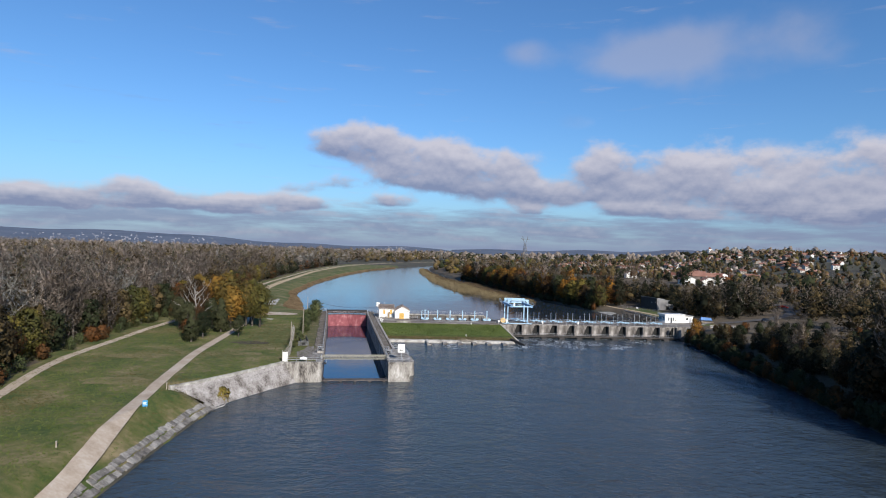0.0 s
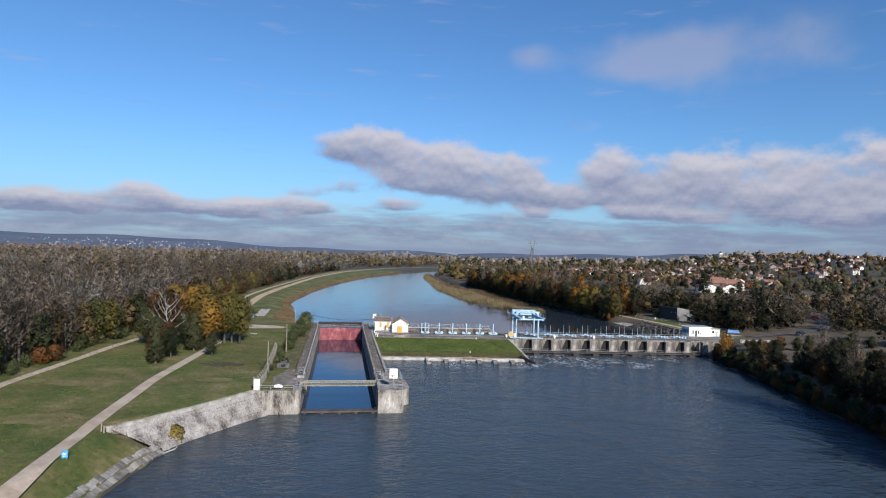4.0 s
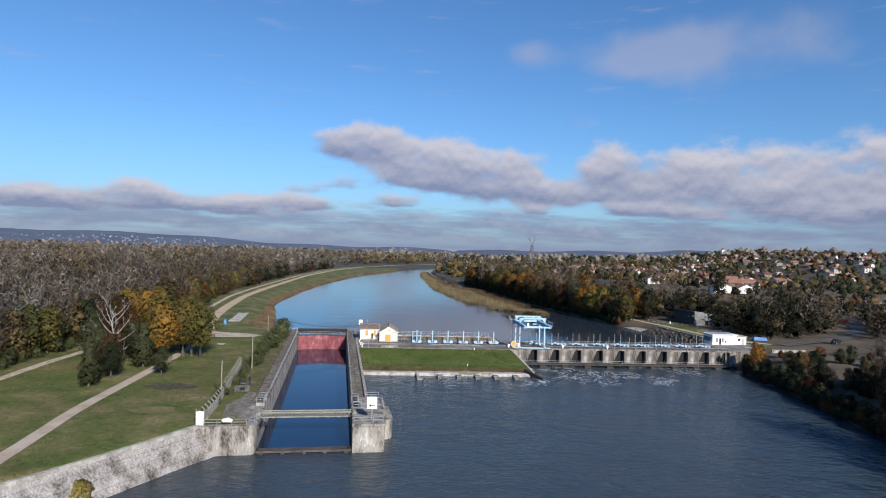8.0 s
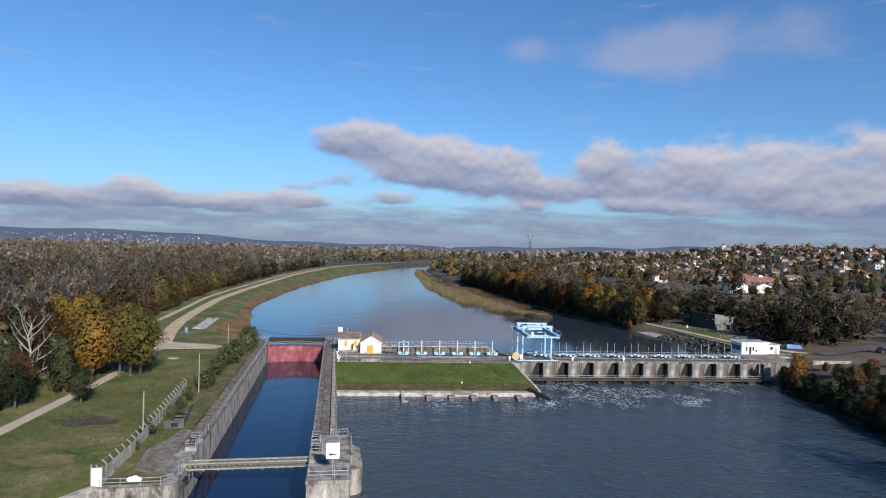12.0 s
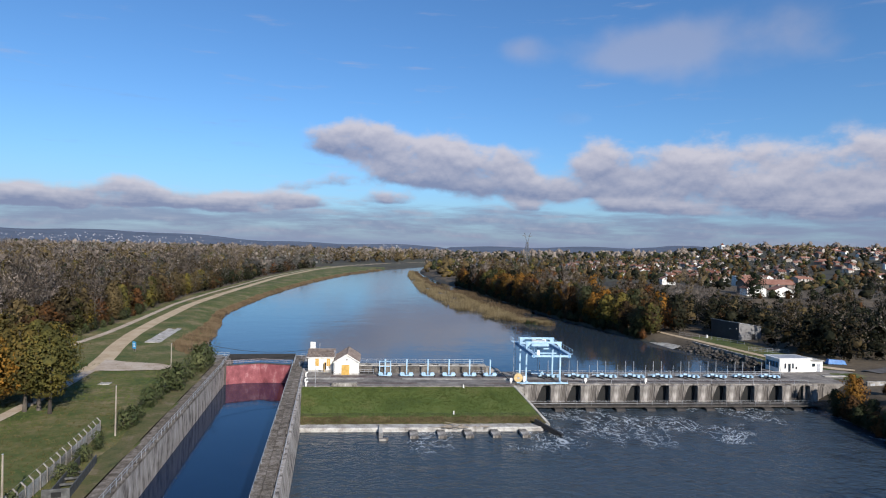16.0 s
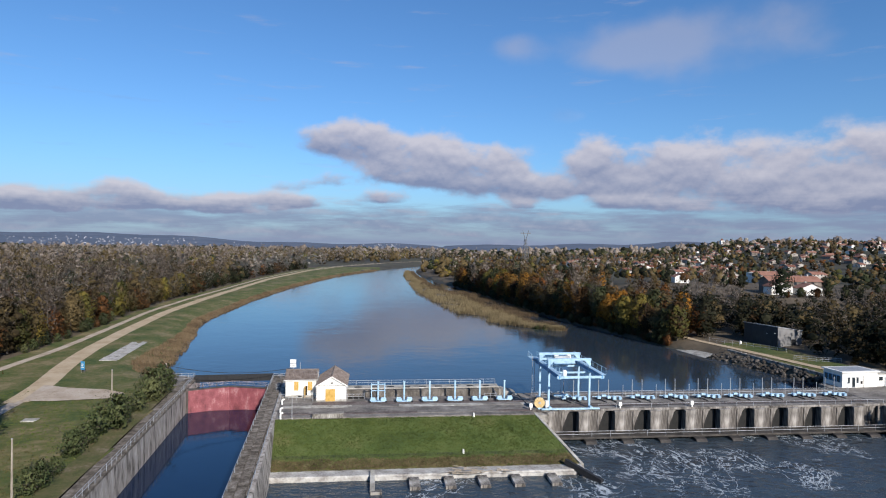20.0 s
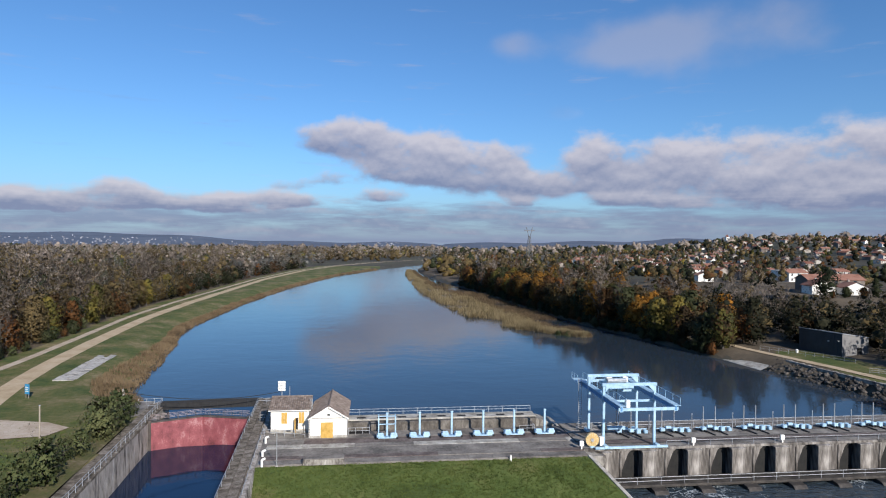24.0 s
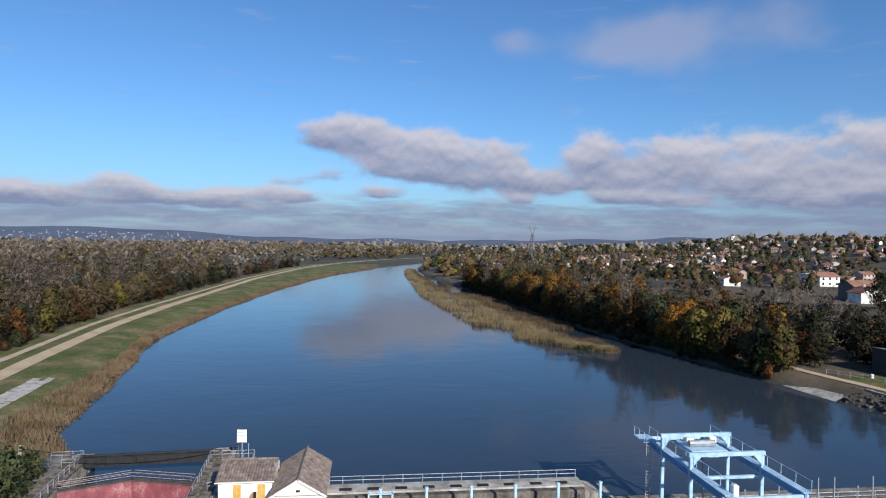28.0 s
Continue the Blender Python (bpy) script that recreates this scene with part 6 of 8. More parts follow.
for z0, z1 in ((-6, 0.1),):
    pts = [(120, 80), (138, 79), (150, 84), (160, 92), (152, 99), (138, 97), (126, 97), (120, 96)]
    for (xa, ya), (xb, yb) in zip(pts, pts[1:] + pts[:1]):
        b.add([(xa, ya, -6), (xb, yb, -6), (xb, yb, 0.1), (xa, ya, 0.1)], [(0, 1, 2, 3)])
whole("yard", b, M_CONCTOP, "patched concrete yard at the end of the weir", kind="structure")
SHED = pose(141.4, 139.8, 0.0, 0, 0, 13)
t = thing("dark_shed", "large clad shed, walls coloured as shaded, gable as sunlit", "shed", at=SHED)
W_, D_ = 9.6, 12.5
# sun and shade on the shed are put into these two claddings
b = Build()
b.add([(0, 0, -0.5), (W_, 0, -0.5), (W_, 0, 5.0), (0, 0, 6.4)], [(0, 1, 2, 3)])
part("gable", b, M_SHEDG, t, "pale grey gable cladding, toned as sunlit")
b = Build()
b.add([(0, 0, -0.5), (0, D_, -0.5), (0, D_, 6.4), (0, 0, 6.4)], [(0, 3, 2, 1)])
b.add([(W_, 0, -0.5), (W_, D_, -0.5), (W_, D_, 5.0), (W_, 0, 5.0)], [(0, 1, 2, 3)])
b.add([(0, D_, -0.5), (W_, D_, -0.5), (W_, D_, 5.0), (0, D_, 6.4)], [(0, 3, 2, 1)])
part("wall", b, M_SHED, t)
part("roof", Build().add([(-0.15, -0.15, 6.42), (W_ + 0.15, -0.15, 5.0), (W_ + 0.15, D_ + 0.15, 5.0), (-0.15, D_ + 0.15, 6.42), (-0.15, -0.15, 6.6), (W_ + 0.15, -0.15, 5.18), (W_ + 0.15, D_ + 0.15, 5.18), (-0.15, D_ + 0.15, 6.6)],
                         [(3, 2, 1, 0), (4, 5, 6, 7), (0, 1, 5, 4), (1, 2, 6, 5), (2, 3, 7, 6), (3, 0, 4, 7)]), M_STEEL, t)
for i in range(14):
    part("cladding_rib", Build().box(-0.05, 0.0, 0.4 + i * 0.88, 0.5 + i * 0.88, -0.4, 6.35), M_SHED, t)
part("door", Build().box(5.4, 7.0, -0.06, 0.0, 0, 2.6), M_DARK, t)
part("lamp", Build().box(-0.25, 0.0, 3.6, 3.9, 4.0, 4.2), M_WHITE, t)
part("lamp", Build().box(-0.25, 0.0, 0.8, 1.1, 4.4, 4.6), M_WHITE, t)
ribbon("path_right_bank", [(122, 172), (123.5, 160), (125.5, 150), (127.2, 138), (130, 126), (131.8, 117), (133, 108), (136, 100), (144, 93)], 2.6, M_TANPATH, "pale sandy path above the river bank", 0.12)
ribbon("road_right", [(146, 90), (160, 93.5), (179, 103), (196, 116), (206, 132), (212, 150), (225, 180)], 5.0, M_ROAD, "pale worn access road curving into the trees", 0.16)
# pale slip and rocks
b = Build()
b.add([(115.6, 153.5, -2.05), (122.0, 154.5, -0.25), (124.4, 140, -0.25), (117.4, 137.5, -2.05), (115.6, 153.5, -3.2), (117.4, 137.5, -3.2)], [(0, 3, 2, 1), (0, 4, 5, 3)])
whole("slipway", b, M_PALE, "pale concrete slipway into the river", kind="structure")
b = Build()
line = [(124.2, 137.5), (125.0, 128), (126.2, 118), (127.6, 108), (128.5, 98)]
for (xa, ya), (xb, yb) in zip(line, line[1:]):
    b.bar((xa, ya, 0.1), (xb, yb, 0.1), 0.5, 0.8)
whole("bank_wall", b, M_CONC, "low dark concrete wall along the upper bank", kind="structure")
random.seed(18)
t = thing("bollard_stones", "row of pale boulders beside the bank path", "boulders")
for i in range(16):
    y = 137 - i * 1.9
    part("boulder", meshes[i % 6], M_PALE, t, at=pose(along([(128.3, 98), (127.3, 108), (125.9, 118), (124.7, 128), (124.0, 137.5)], y) + 1.1, y, 0.25, 0, 0, random.uniform(0, 360)) @ Matrix.Scale(random.uniform(0.45, 0.75), 4))
t = thing("riprap", "sloping bank of rough grey rocks above the water", "rocks")
M_RIP = mat("grey_riprap", [(0.03, 0.026, 0.022), (0.06, 0.053, 0.045), (0.12, 0.105, 0.09)], 0.7, 0.95, 0.5, 5, rnd=0.5)
rock = []
for k in range(5):
    b = Build()
    n = 8
    for lv, (s, z) in enumerate(((1.05, -0.4), (1.1, 0.0), (0.75, 0.42))):
        b.v += [(math.cos(6.283 * i / n) * s * random.uniform(0.7, 1.15), math.sin(6.283 * i / n) * s * random.uniform(0.6, 1.0), z + random.uniform(-0.1, 0.1)) for i in range(n)]
    b.f = [(l * n + i, l * n + (i + 1) % n, (l + 1) * n + (i + 1) % n, (l + 1) * n + i) for l in range(2) for i in range(n)] + [tuple(range(2 * n, 3 * n))]
    b.mi = [0] * len(b.f)
    rock.append(b.mesh("rock", M_RIP))
for i in range(280):
    y = random.uniform(97, 140)
    s = random.random()
    xw = along(RIGHT_UP, y) - 0.5
    xt = along([(128.3, 98), (127.3, 108), (125.9, 118), (124.7, 128), (124.0, 137.5)], y)
    part("rock", rock[i % 5], M_RIP, t, at=pose(xw + (xt - xw) * s, y, -2.3 + 2.2 * s, random.uniform(-15, 15), random.uniform(-40, -5), random.uniform(0, 360)) @ Matrix.Scale(random.uniform(0.35, 0.8), 4))
railing("thin pale fence beside the bank path", [(133.4, 122, 0.2), (137.5, 119, 0.2), (143, 117, 0.2)], h=1.3, gap=1.6, levels=(0.3, 0.65, 1.0))
railing("thin grey fence beside the dark shed", [(127, 152, 0.2), (131, 146, 0.2), (135.5, 139, 0.2), (138.5, 132, 0.2)], h=1.3, gap=2.2, levels=(0.5, 1.0))
t = thing("tank", "small white cylindrical tank beside the shed", "tank", at=pose(134.6, 147.5, 0))
part("shell", Build().rod((0, 0, -0.3), (0, 0, 1.1), 0.35, n=16), M_WHITE, t)
part("dome", Build().rod((0, 0, 1.1), (0, 0, 1.25), 0.35, 0.15, n=16), M_WHITE, t)
t = thing("barrier_wall", "grey concrete wall with faded paint marks", "wall", at=pose(133.0, 76.4, 0))
part("wall", Build().box(0, 11.2, 0, 0.35, -2, 1.2, 0.03), M_CONC, t)
part("cap", Build().box(-0.05, 11.25, -0.05, 0.4, 1.2, 1.3, 0.02), M_PALE, t)
for i in range(5):
    part("paint_mark", Build().box(0.8 + i * 2.1, 1.9 + i * 2.1, -0.006, 0.0, 0.2, 0.85), M_STEEL, t, "faded grey paint mark")
M_TARP = mat("blue_tarpaulin", [(0.03, 0.10, 0.26), (0.06, 0.17, 0.38), (0.10, 0.24, 0.46)], 1, 0.5)
t = thing("covered_trailer", "trailer under a blue tarpaulin on the yard", "trailer", at=pose(145.0, 101.0, 0.1, 0, 0, -10))
part("tarpaulin", Build().add([(-2.4, -1, 0.5), (2.4, -1, 0.5), (2.4, 1, 0.5), (-2.4, 1, 0.5), (-2.0, -0.4, 1.7), (2.0, -0.4, 1.5), (2.0, 0.4, 1.5), (-2.0, 0.4, 1.7)], [(0, 1, 5, 4), (1, 2, 6, 5), (2, 3, 7, 6), (3, 0, 4, 7), (4, 5, 6, 7)]), M_TARP, t)
for x in (-1.3, 1.3):
    for y in (-0.95, 0.95):
        part("wheel", Build().rod((x, y - 0.1, 0.3), (x, y + 0.1, 0.3), 0.3, n=12), M_DARK, t)
part("chassis", Build().box(-2.4, 2.4, -0.95, 0.95, 0.3, 0.5), M_DARK, t)


def car(x, y, turn, paint, label):
    t = thing("parked_car", label, "car", at=pose(x, y, land(x, y)[0] + 0.18, 0, 0, turn))
    b = Build()
    prof = [(-2.1, 0.35), (-2.1, 0.75), (-1.3, 0.9), (-0.8, 1.42), (0.75, 1.45), (1.55, 0.95), (2.1, 0.85), (2.1, 0.35)]
    n = len(prof)
    b.v = [(px, -0.85 + (0.12 if z > 1.2 else 0), z) for px, z in prof] + [(px, 0.85 - (0.12 if z > 1.2 else 0), z) for px, z in prof]
    b.f = [tuple(range(n)), tuple(range(2 * n - 1, n - 1, -1))] + [(i, n + i, n + (i + 1) % n, (i + 1) % n) for i in range(n)]
    b.mi = [0] * len(b.f)
    part("body", b, paint, t)
    for s in (-1, 1):
        part("side_window", Build().add([(-0.95, s * 0.8, 0.95), (1.2, s * 0.8, 0.98), (0.65, s * 0.755, 1.36), (-0.7, s * 0.755, 1.36)], [(0, 1, 2, 3)]), M_GLASS, t)
        for px in (-1.35, 1.35):
            w = part("wheel", Build().rod((px, s * 0.66, 0.32), (px, s * 0.88, 0.32), 0.32, n=14), M_DARK, t)
            part("rim", Build().rod((px, s * 0.88, 0.32), (px, s * 0.9, 0.32), 0.19, n=12), M_STEEL, w)
    part("headlight", Build().box(2.08, 2.13, -0.75, -0.4, 0.65, 0.8), M_WHITE, t)
    part("headlight", Build().box(2.08, 2.13, 0.4, 0.75, 0.65, 0.8), M_WHITE, t)
    return t


M_CARD = mat("dark_car_paint", [(0.012, 0.013, 0.016), (0.02, 0.022, 0.026)], 1, 0.25, spec=0.5)
M_CARR = mat("red_car_paint", [(0.20, 0.02, 0.015), (0.26, 0.03, 0.02)], 1, 0.25, spec=0.5)
car(164.4, 89.0, 200, M_CARD, "dark parked car on the verge of the access road")
car(205.5, 136.5, 120, M_CARR, "red parked car beside the road under trees")
t = thing("jetty", "small rotten timber jetty among the bushes", "jetty", at=pose(121.5, 62.5, -4.6, 0, 0, -35))
part("deck", Build().box(0, 4.5, 0, 1.2, 0.7, 0.82), M_WOOD, t)
for i in range(5):
    part("pile", Build().rod((0.2 + i, 0.05, -1.5), (0.2 + i, 0.05, 1.3), 0.09, n=6), M_WOOD, t)
part("rail", Build().rod((0.2, 0.05, 1.2), (4.2, 0.05, 1.2), 0.05, n=5), M_WOOD, t)

# ---- town ----
GLASS_ME = {}


def house(x, y, w, d, h, turn, white=False, label="", name="house"):
    z = land(x, y)[0]
    t = thing(name, label or "rendered house with a low terracotta roof on the hill", "house", "houses of the town", at=pose(x, y, z, 0, 0, turn))
    part("wall", Build().add([(-w / 2, -d / 2, -2), (w / 2, -d / 2, -2), (w / 2, d / 2, -2), (-w / 2, d / 2, -2), (-w / 2, -d / 2, h), (w / 2, -d / 2, h), (w / 2, d / 2, h), (-w / 2, d / 2, h), (-w / 2, 0, h + d * 0.2), (w / 2, 0, h + d * 0.2)],
                             [(0, 1, 5, 4), (1, 2, 6, 9, 5), (2, 3, 7, 6), (3, 0, 4, 8, 7)]), M_WHITE if white else M_HOUSE, t)
    o = 0.5
    b = Build()
    rz = h + d * 0.2
    for s in (-1, 1):
        b.add([(-w / 2 - o, s * (d / 2 + o), h - 0.2), (w / 2 + o, s * (d / 2 + o), h - 0.2), (w / 2 + o, 0, rz + 0.15), (-w / 2 - o, 0, rz + 0.15), (-w / 2 - o, s * (d / 2 + o), h - 0.4), (w / 2 + o, s * (d / 2 + o), h - 0.4)],
              [(0, 1, 2, 3) if s < 0 else (3, 2, 1, 0), (0, 4, 5, 1)])
    r = part("roof", b, M_ROOFR, t)
    part("chimney", Build().box(w * 0.2, w * 0.2 + 0.7, -0.35, 0.35, rz - 0.6, rz + 0.9), M_HOUSE, r)
    n = 3 if w > 9 else 2
    fl = 2 if h > 4.5 else 1
    for f in range(fl):
        for i in range(n):
            key = "w"
            if key not in GLASS_ME:
                GLASS_ME[key] = Build().box(-0.55, 0.55, -0.05, 0.03, 0, 1.3).mesh("window", M_GLASS)
            part("window", GLASS_ME[key], M_GLASS, t, at=pose(-w / 2 + w * (i + 0.5) / n, -d / 2, 0.9 + 2.7 * f))
    return t


random.seed(77)
house(201, 224, 8, 9, 3.6, 80, True, "white house with a low brown gabled roof behind the trees")
house(213, 221, 7, 9, 3.2, 82, True, "white house with a low brown gabled roof behind the trees")
house(214, 234, 24, 9, 5.6, -6, False, "long two-storey house with an orange rendered wing")
house(232, 250, 13, 9, 5.0, 4, False, "two-storey rendered house with a brown roof")
house(197, 303, 6, 8, 3.6, 82, True, "white gabled house half hidden among the trees")
house(240, 330, 11, 9, 3.6, 5, False, "rendered house with a hipped terracotta roof")
house(262, 322, 13, 9, 5.6, 8, True, "white villa with stepped terracotta roofs")
z = land(265, 331)[0]
t = thing("apartment_block", "white flat-roofed block above the villa roofs", "building", at=pose(265, 331, z, 0, 0, 6))
part("wall", Build().box(-6.2, 6.2, -5, 5, -2, 13.6 - z), M_WHITE, t)
part("parapet", Build().box(-6.4, 6.4, -5.2, 5.2, 13.6 - z, 14.0 - z), M_WHITE, t)
for i in range(3):
    part("window", Build().box(-4.6 + i * 3.6, -3.0 + i * 3.6, -5.06, -4.98, 10.6 - z, 12.4 - z), M_GLASS, t)
placed = [(205, 226), (222, 350), (240, 330), (263, 326), (197, 303)]
while len(placed) < 225:
    a = random.uniform(0.17, 0.78)
    r = 500 + 950 * random.random() ** 0.85
    x, y = 20 + math.sin(a) * r, math.cos(a) * r - 20
    if x < along(RIGHT_UP, y) + 110 + 0.06 * y or y < 190:
        continue
    if any((x - p) ** 2 + (y - q) ** 2 < 16 ** 2 for p, q in placed):
        continue
    placed.append((x, y))
    house(x, y, random.uniform(6.5, 10.5), random.uniform(6, 8), random.choice((2.9, 3.2, 2.9, 5.2)), random.choice((0, 0, 90, 90)) + random.uniform(-25, 25), random.random() < 0.16)
tx, ty = 20.7 + 0.5249 / 0.8511 * 1320, 1316
t = thing("church_tower", "pale square church tower above the town", "tower", at=pose(tx, ty, land(tx, ty)[0]))
part("shaft", Build().box(-4, 4, -4, 4, -3, 16, 0.1), M_WHITE, t)
part("spire", Build().rod((0, 0, 16), (0, 0, 22), 4.6, 0.3, n=4), M_ROOFR, t)
for s in (-1.6, 1.6):
    # black plate for the shade within the belfry
    part("belfry_opening", Build().box(s - 0.8, s + 0.8, -4.1, -3.9, 10, 14), M_BLACK, t)
tx, ty = 20.7 + 0.5524 / 0.8335 * 1500, 1500
t = thing("water_tower", "distant grey concrete water tower on the hill", "tower", at=pose(tx, ty, land(tx, ty)[0]))
part("stem", Build().rod((0, 0, -3), (0, 0, 12), 2.2, n=12), M_PALE, t)
part("tank", Build().rod((0, 0, 12), (0, 0, 17), 3.2, 5.0, n=14), M_PALE, t)
part("cover", Build().rod((0, 0, 17), (0, 0, 18.2), 5.0, 1.0, n=14), M_PALE, t)
# pylon
M_PYLON = mat("dull_lattice_steel", [(0.10, 0.105, 0.11), (0.16, 0.165, 0.17)], 0.5, 0.7)
PX, PY = 20.7 + 0.2545 / 0.9668 * 880, 876
t = thing("pylon", "grey lattice steel electricity pylon above the woods", "pylon", at=pose(PX, PY, land(PX, PY)[0], 0, 0, 20))
H_ = 51 - land(PX, PY)[0]
for sx in (-1, 1):
    for sy in (-1, 1):
        part("leg", Build().bar((sx * 4, sy * 4, 0), (sx * 1.1, sy * 1.1, H_ * 0.72), 0.5, 0.5), M_PYLON, t)
for i in range(7):
    k0, k1 = i / 7, (i + 1) / 7
    w0, w1 = 4 - 2.9 * k0, 4 - 2.9 * k1
    for s in (-1, 1):
        part("brace", Build().bar((-w0, s * w0, H_ * 0.72 * k0), (w1, s * w1, H_ * 0.72 * k1), 0.3, 0.3), M_PYLON, t)
        part("brace", Build().bar((w0, s * w0, H_ * 0.72 * k0), (-w1, s * w1, H_ * 0.72 * k1), 0.3, 0.3), M_PYLON, t)
for s in (-1, 1):
    part("fork", Build().bar((s * 1.1, 0, H_ * 0.72), (s * 5.5, 0, H_), 0.6, 0.6), M_PYLON, t)
    part("fork", Build().bar((s * 4.2, 0, H_ * 0.88), (s * 8.5, 0, H_ * 0.92), 0.6, 0.6), M_PYLON, t)
part("crossarm", Build().bar((-9, 0, H_ * 0.9), (9, 0, H_ * 0.9), 0.5, 0.7), M_PYLON, t)
# far white works on the plain
M_FARW = mat("far_white_walls", [(0.16, 0.17, 0.20), (0.28, 0.29, 0.32), (0.50, 0.50, 0.52)], 0.02, 0.9, rnd=0.5)
random.seed(41)
for i in range(210):
    a = random.choice((random.gauss(0.035, 0.02), random.uniform(-0.6, -0.12), random.uniform(-0.56, -0.28), random.gauss(-0.36, 0.04), random.uniform(-0.5, -0.36)))
    r = random.uniform(2300, 3300)
    x, y = math.sin(a) * r, math.cos(a) * r
    w, d, h = random.uniform(2.5, 8), random.uniform(3, 6), random.uniform(-3.5, -1)
    t = thing("far_building", "distant pale flat-roofed building on the plain", "building", "far buildings on the plain", at=pose(x, y, land(x, y)[0] + 5, 0, 0, random.uniform(-20, 20)))
    part("block", Build().box(-w / 2, w / 2, -d / 2, d / 2, -14, h, 0.3), M_FARW, t)
    part("upper_block", Build().box(-w / 4, w / 5, -d / 3, d / 3, h, h + random.uniform(0.4, 1.4), 0.2), M_FARW, t)

# ---- trees, bushes, reeds ----
RNG = np.random.default_rng(11)


def unit(n):
    v = RNG.normal(size=(n, 3))
    return v / np.linalg.norm(v, axis=1, keepdims=True)


def leaves(centres, size, droop=0.0, out=None):
    """Leaf clumps: a small pointed face at each centre, turned at random or roughly along out. Returns vertices (n, 3, 3)."""
    n = len(centres)
    a, t = unit(n), unit(n)
    if out is not None:
        t = out / (np.linalg.norm(out, axis=1, keepdims=True) + 1e-9) + t * 0.38
    b = np.cross(a, t)
    b /= np.linalg.norm(b, axis=1, keepdims=True) + 1e-9
    if out is not None:
        a = np.cross(t, b)
        a /= np.linalg.norm(a, axis=1, keepdims=True) + 1e-9
    s = size * RNG.uniform(0.55, 1.3, (n, 1))
    a, b = a * s, b * s * 0.95
    a[:, 2] -= droop * s[:, 0]
    return np.stack([centres - a * 1.25, centres + a * 0.75 + b, centres + a * 0.75 - b], 1)


def twigs(base, way, width):
    """Thin tapering strips from base along way. Returns vertices (n, 3, 3)."""
    side = np.cross(way, unit(len(way)))
    side *= width / (np.linalg.norm(side, axis=1, keepdims=True) + 1e-9)
    return np.stack([base - side * 1.25, base + side * 1.25, base + way], 1)


def faces_mesh(name, quads, *mats, index=None, tint=None, normals=None):
    """One mesh of separate three-cornered faces, from an array (n, 3, 3)."""
    n = len(quads)
    me = bpy.data.meshes.new(name)
    me.vertices.add(3 * n)
    me.vertices.foreach_set("co", np.ascontiguousarray(quads, dtype=np.float32).ravel())
    me.loops.add(3 * n)
    me.loops.foreach_set("vertex_index", np.arange(3 * n, dtype=np.int32))
    me.polygons.add(n)
    me.polygons.foreach_set("loop_start", np.arange(0, 3 * n, 3, dtype=np.int32))
    me.polygons.foreach_set("loop_total", np.full(n, 3, dtype=np.int32))
    for m in mats:
        me.materials.append(m)
    if index is not None:
        me.polygons.foreach_set("material_index", np.ascontiguousarray(index, dtype=np.int32))
    me.update(calc_edges=True)
    if normals is not None:
        me.normals_split_custom_set(np.repeat(normals, 3, axis=0))
    if tint is not None:
        me.attributes.new("tree_tint", "FLOAT", "FACE").data.foreach_set("value", np.ascontiguousarray(tint, dtype=np.float32))
    return me


def crown_normals(q):
    """Soft normals for the faces of a crown: partly each leaf's own, partly those of the whole rounded mass."""
    c = q.mean(1)
    mid = np.array([0.0, 0.0, c[:, 2].mean() * 0.9])
    d = (c - mid) / (c.std(0) + 0.3)
    d /= np.linalg.norm(d, axis=1, keepdims=True) + 1e-9
    g = np.cross(q[:, 1] - q[:, 0], q[:, 2] - q[:, 0])
    g /= np.linalg.norm(g, axis=1, keepdims=True) + 1e-9
    g *= np.where((g * d).sum(1, keepdims=True) < 0, -1.0, 1.0)
    n = d * 0.62 + g * 0.38
    return n / (np.linalg.norm(n, axis=1, keepdims=True) + 1e-9)


def limb_tree(h, trunk_r, limbs, low, spread, seed, lean=0.02):
    """Trunk and limbs of a tree: a mesh, and the limbs as (start, end) pairs."""
    rnd = random.Random(seed)
    b = Build()
    pts = [Vector((0, 0, -0.4))]
    for i in range(1, 6):
        pts.append(Vector((rnd.uniform(-lean, lean) * h * i / 5, rnd.uniform(-lean, lean) * h * i / 5, h * 0.82 * i / 5)))
    for i in range(5):
        b.rod(pts[i], pts[i + 1], trunk_r * (1 - 0.17 * i) * (1.25 if i == 0 else 1), trunk_r * (1 - 0.17 * (i + 1)), 7, cap=False)
    arms = []
    for k in range(limbs):
        t = low + (0.97 - low) * (k + rnd.random()) / limbs
        z = h * 0.82 * t
        i = min(4, int(t * 5))
        p = pts[i].lerp(pts[i + 1], t * 5 - i)
        a = k * 2.4 + rnd.uniform(-0.5, 0.5)
        out = spread * (1.15 - 0.75 * abs(t - 0.45)) * rnd.uniform(0.7, 1.15)
        up = h * (0.16 + 0.12 * rnd.random()) * (0.6 + 0.7 * t)
        mid = p + Vector((math.cos(a) * out * 0.5, math.sin(a) * out * 0.5, up * 0.4))
        q = p + Vector((math.cos(a) * out, math.sin(a) * out, up))
        r = trunk_r * 0.42 * (1 - 0.5 * t)
        b.rod(p, mid, r, r * 0.7, 5, cap=False)
        b.rod(mid, q, r * 0.7, r * 0.25, 5, cap=False)
        arms += [(p, mid), (mid, q)]
        for _ in range(2):
            e = q + Vector((rnd.uniform(-1, 1), rnd.uniform(-1, 1), rnd.uniform(0.2, 1.2))) * out * 0.45
            s = mid.lerp(q, rnd.uniform(0.3, 0.9))
            b.rod(s, e, r * 0.35, r * 0.1, 4, cap=False)
            arms.append((s, e))
    return b, arms


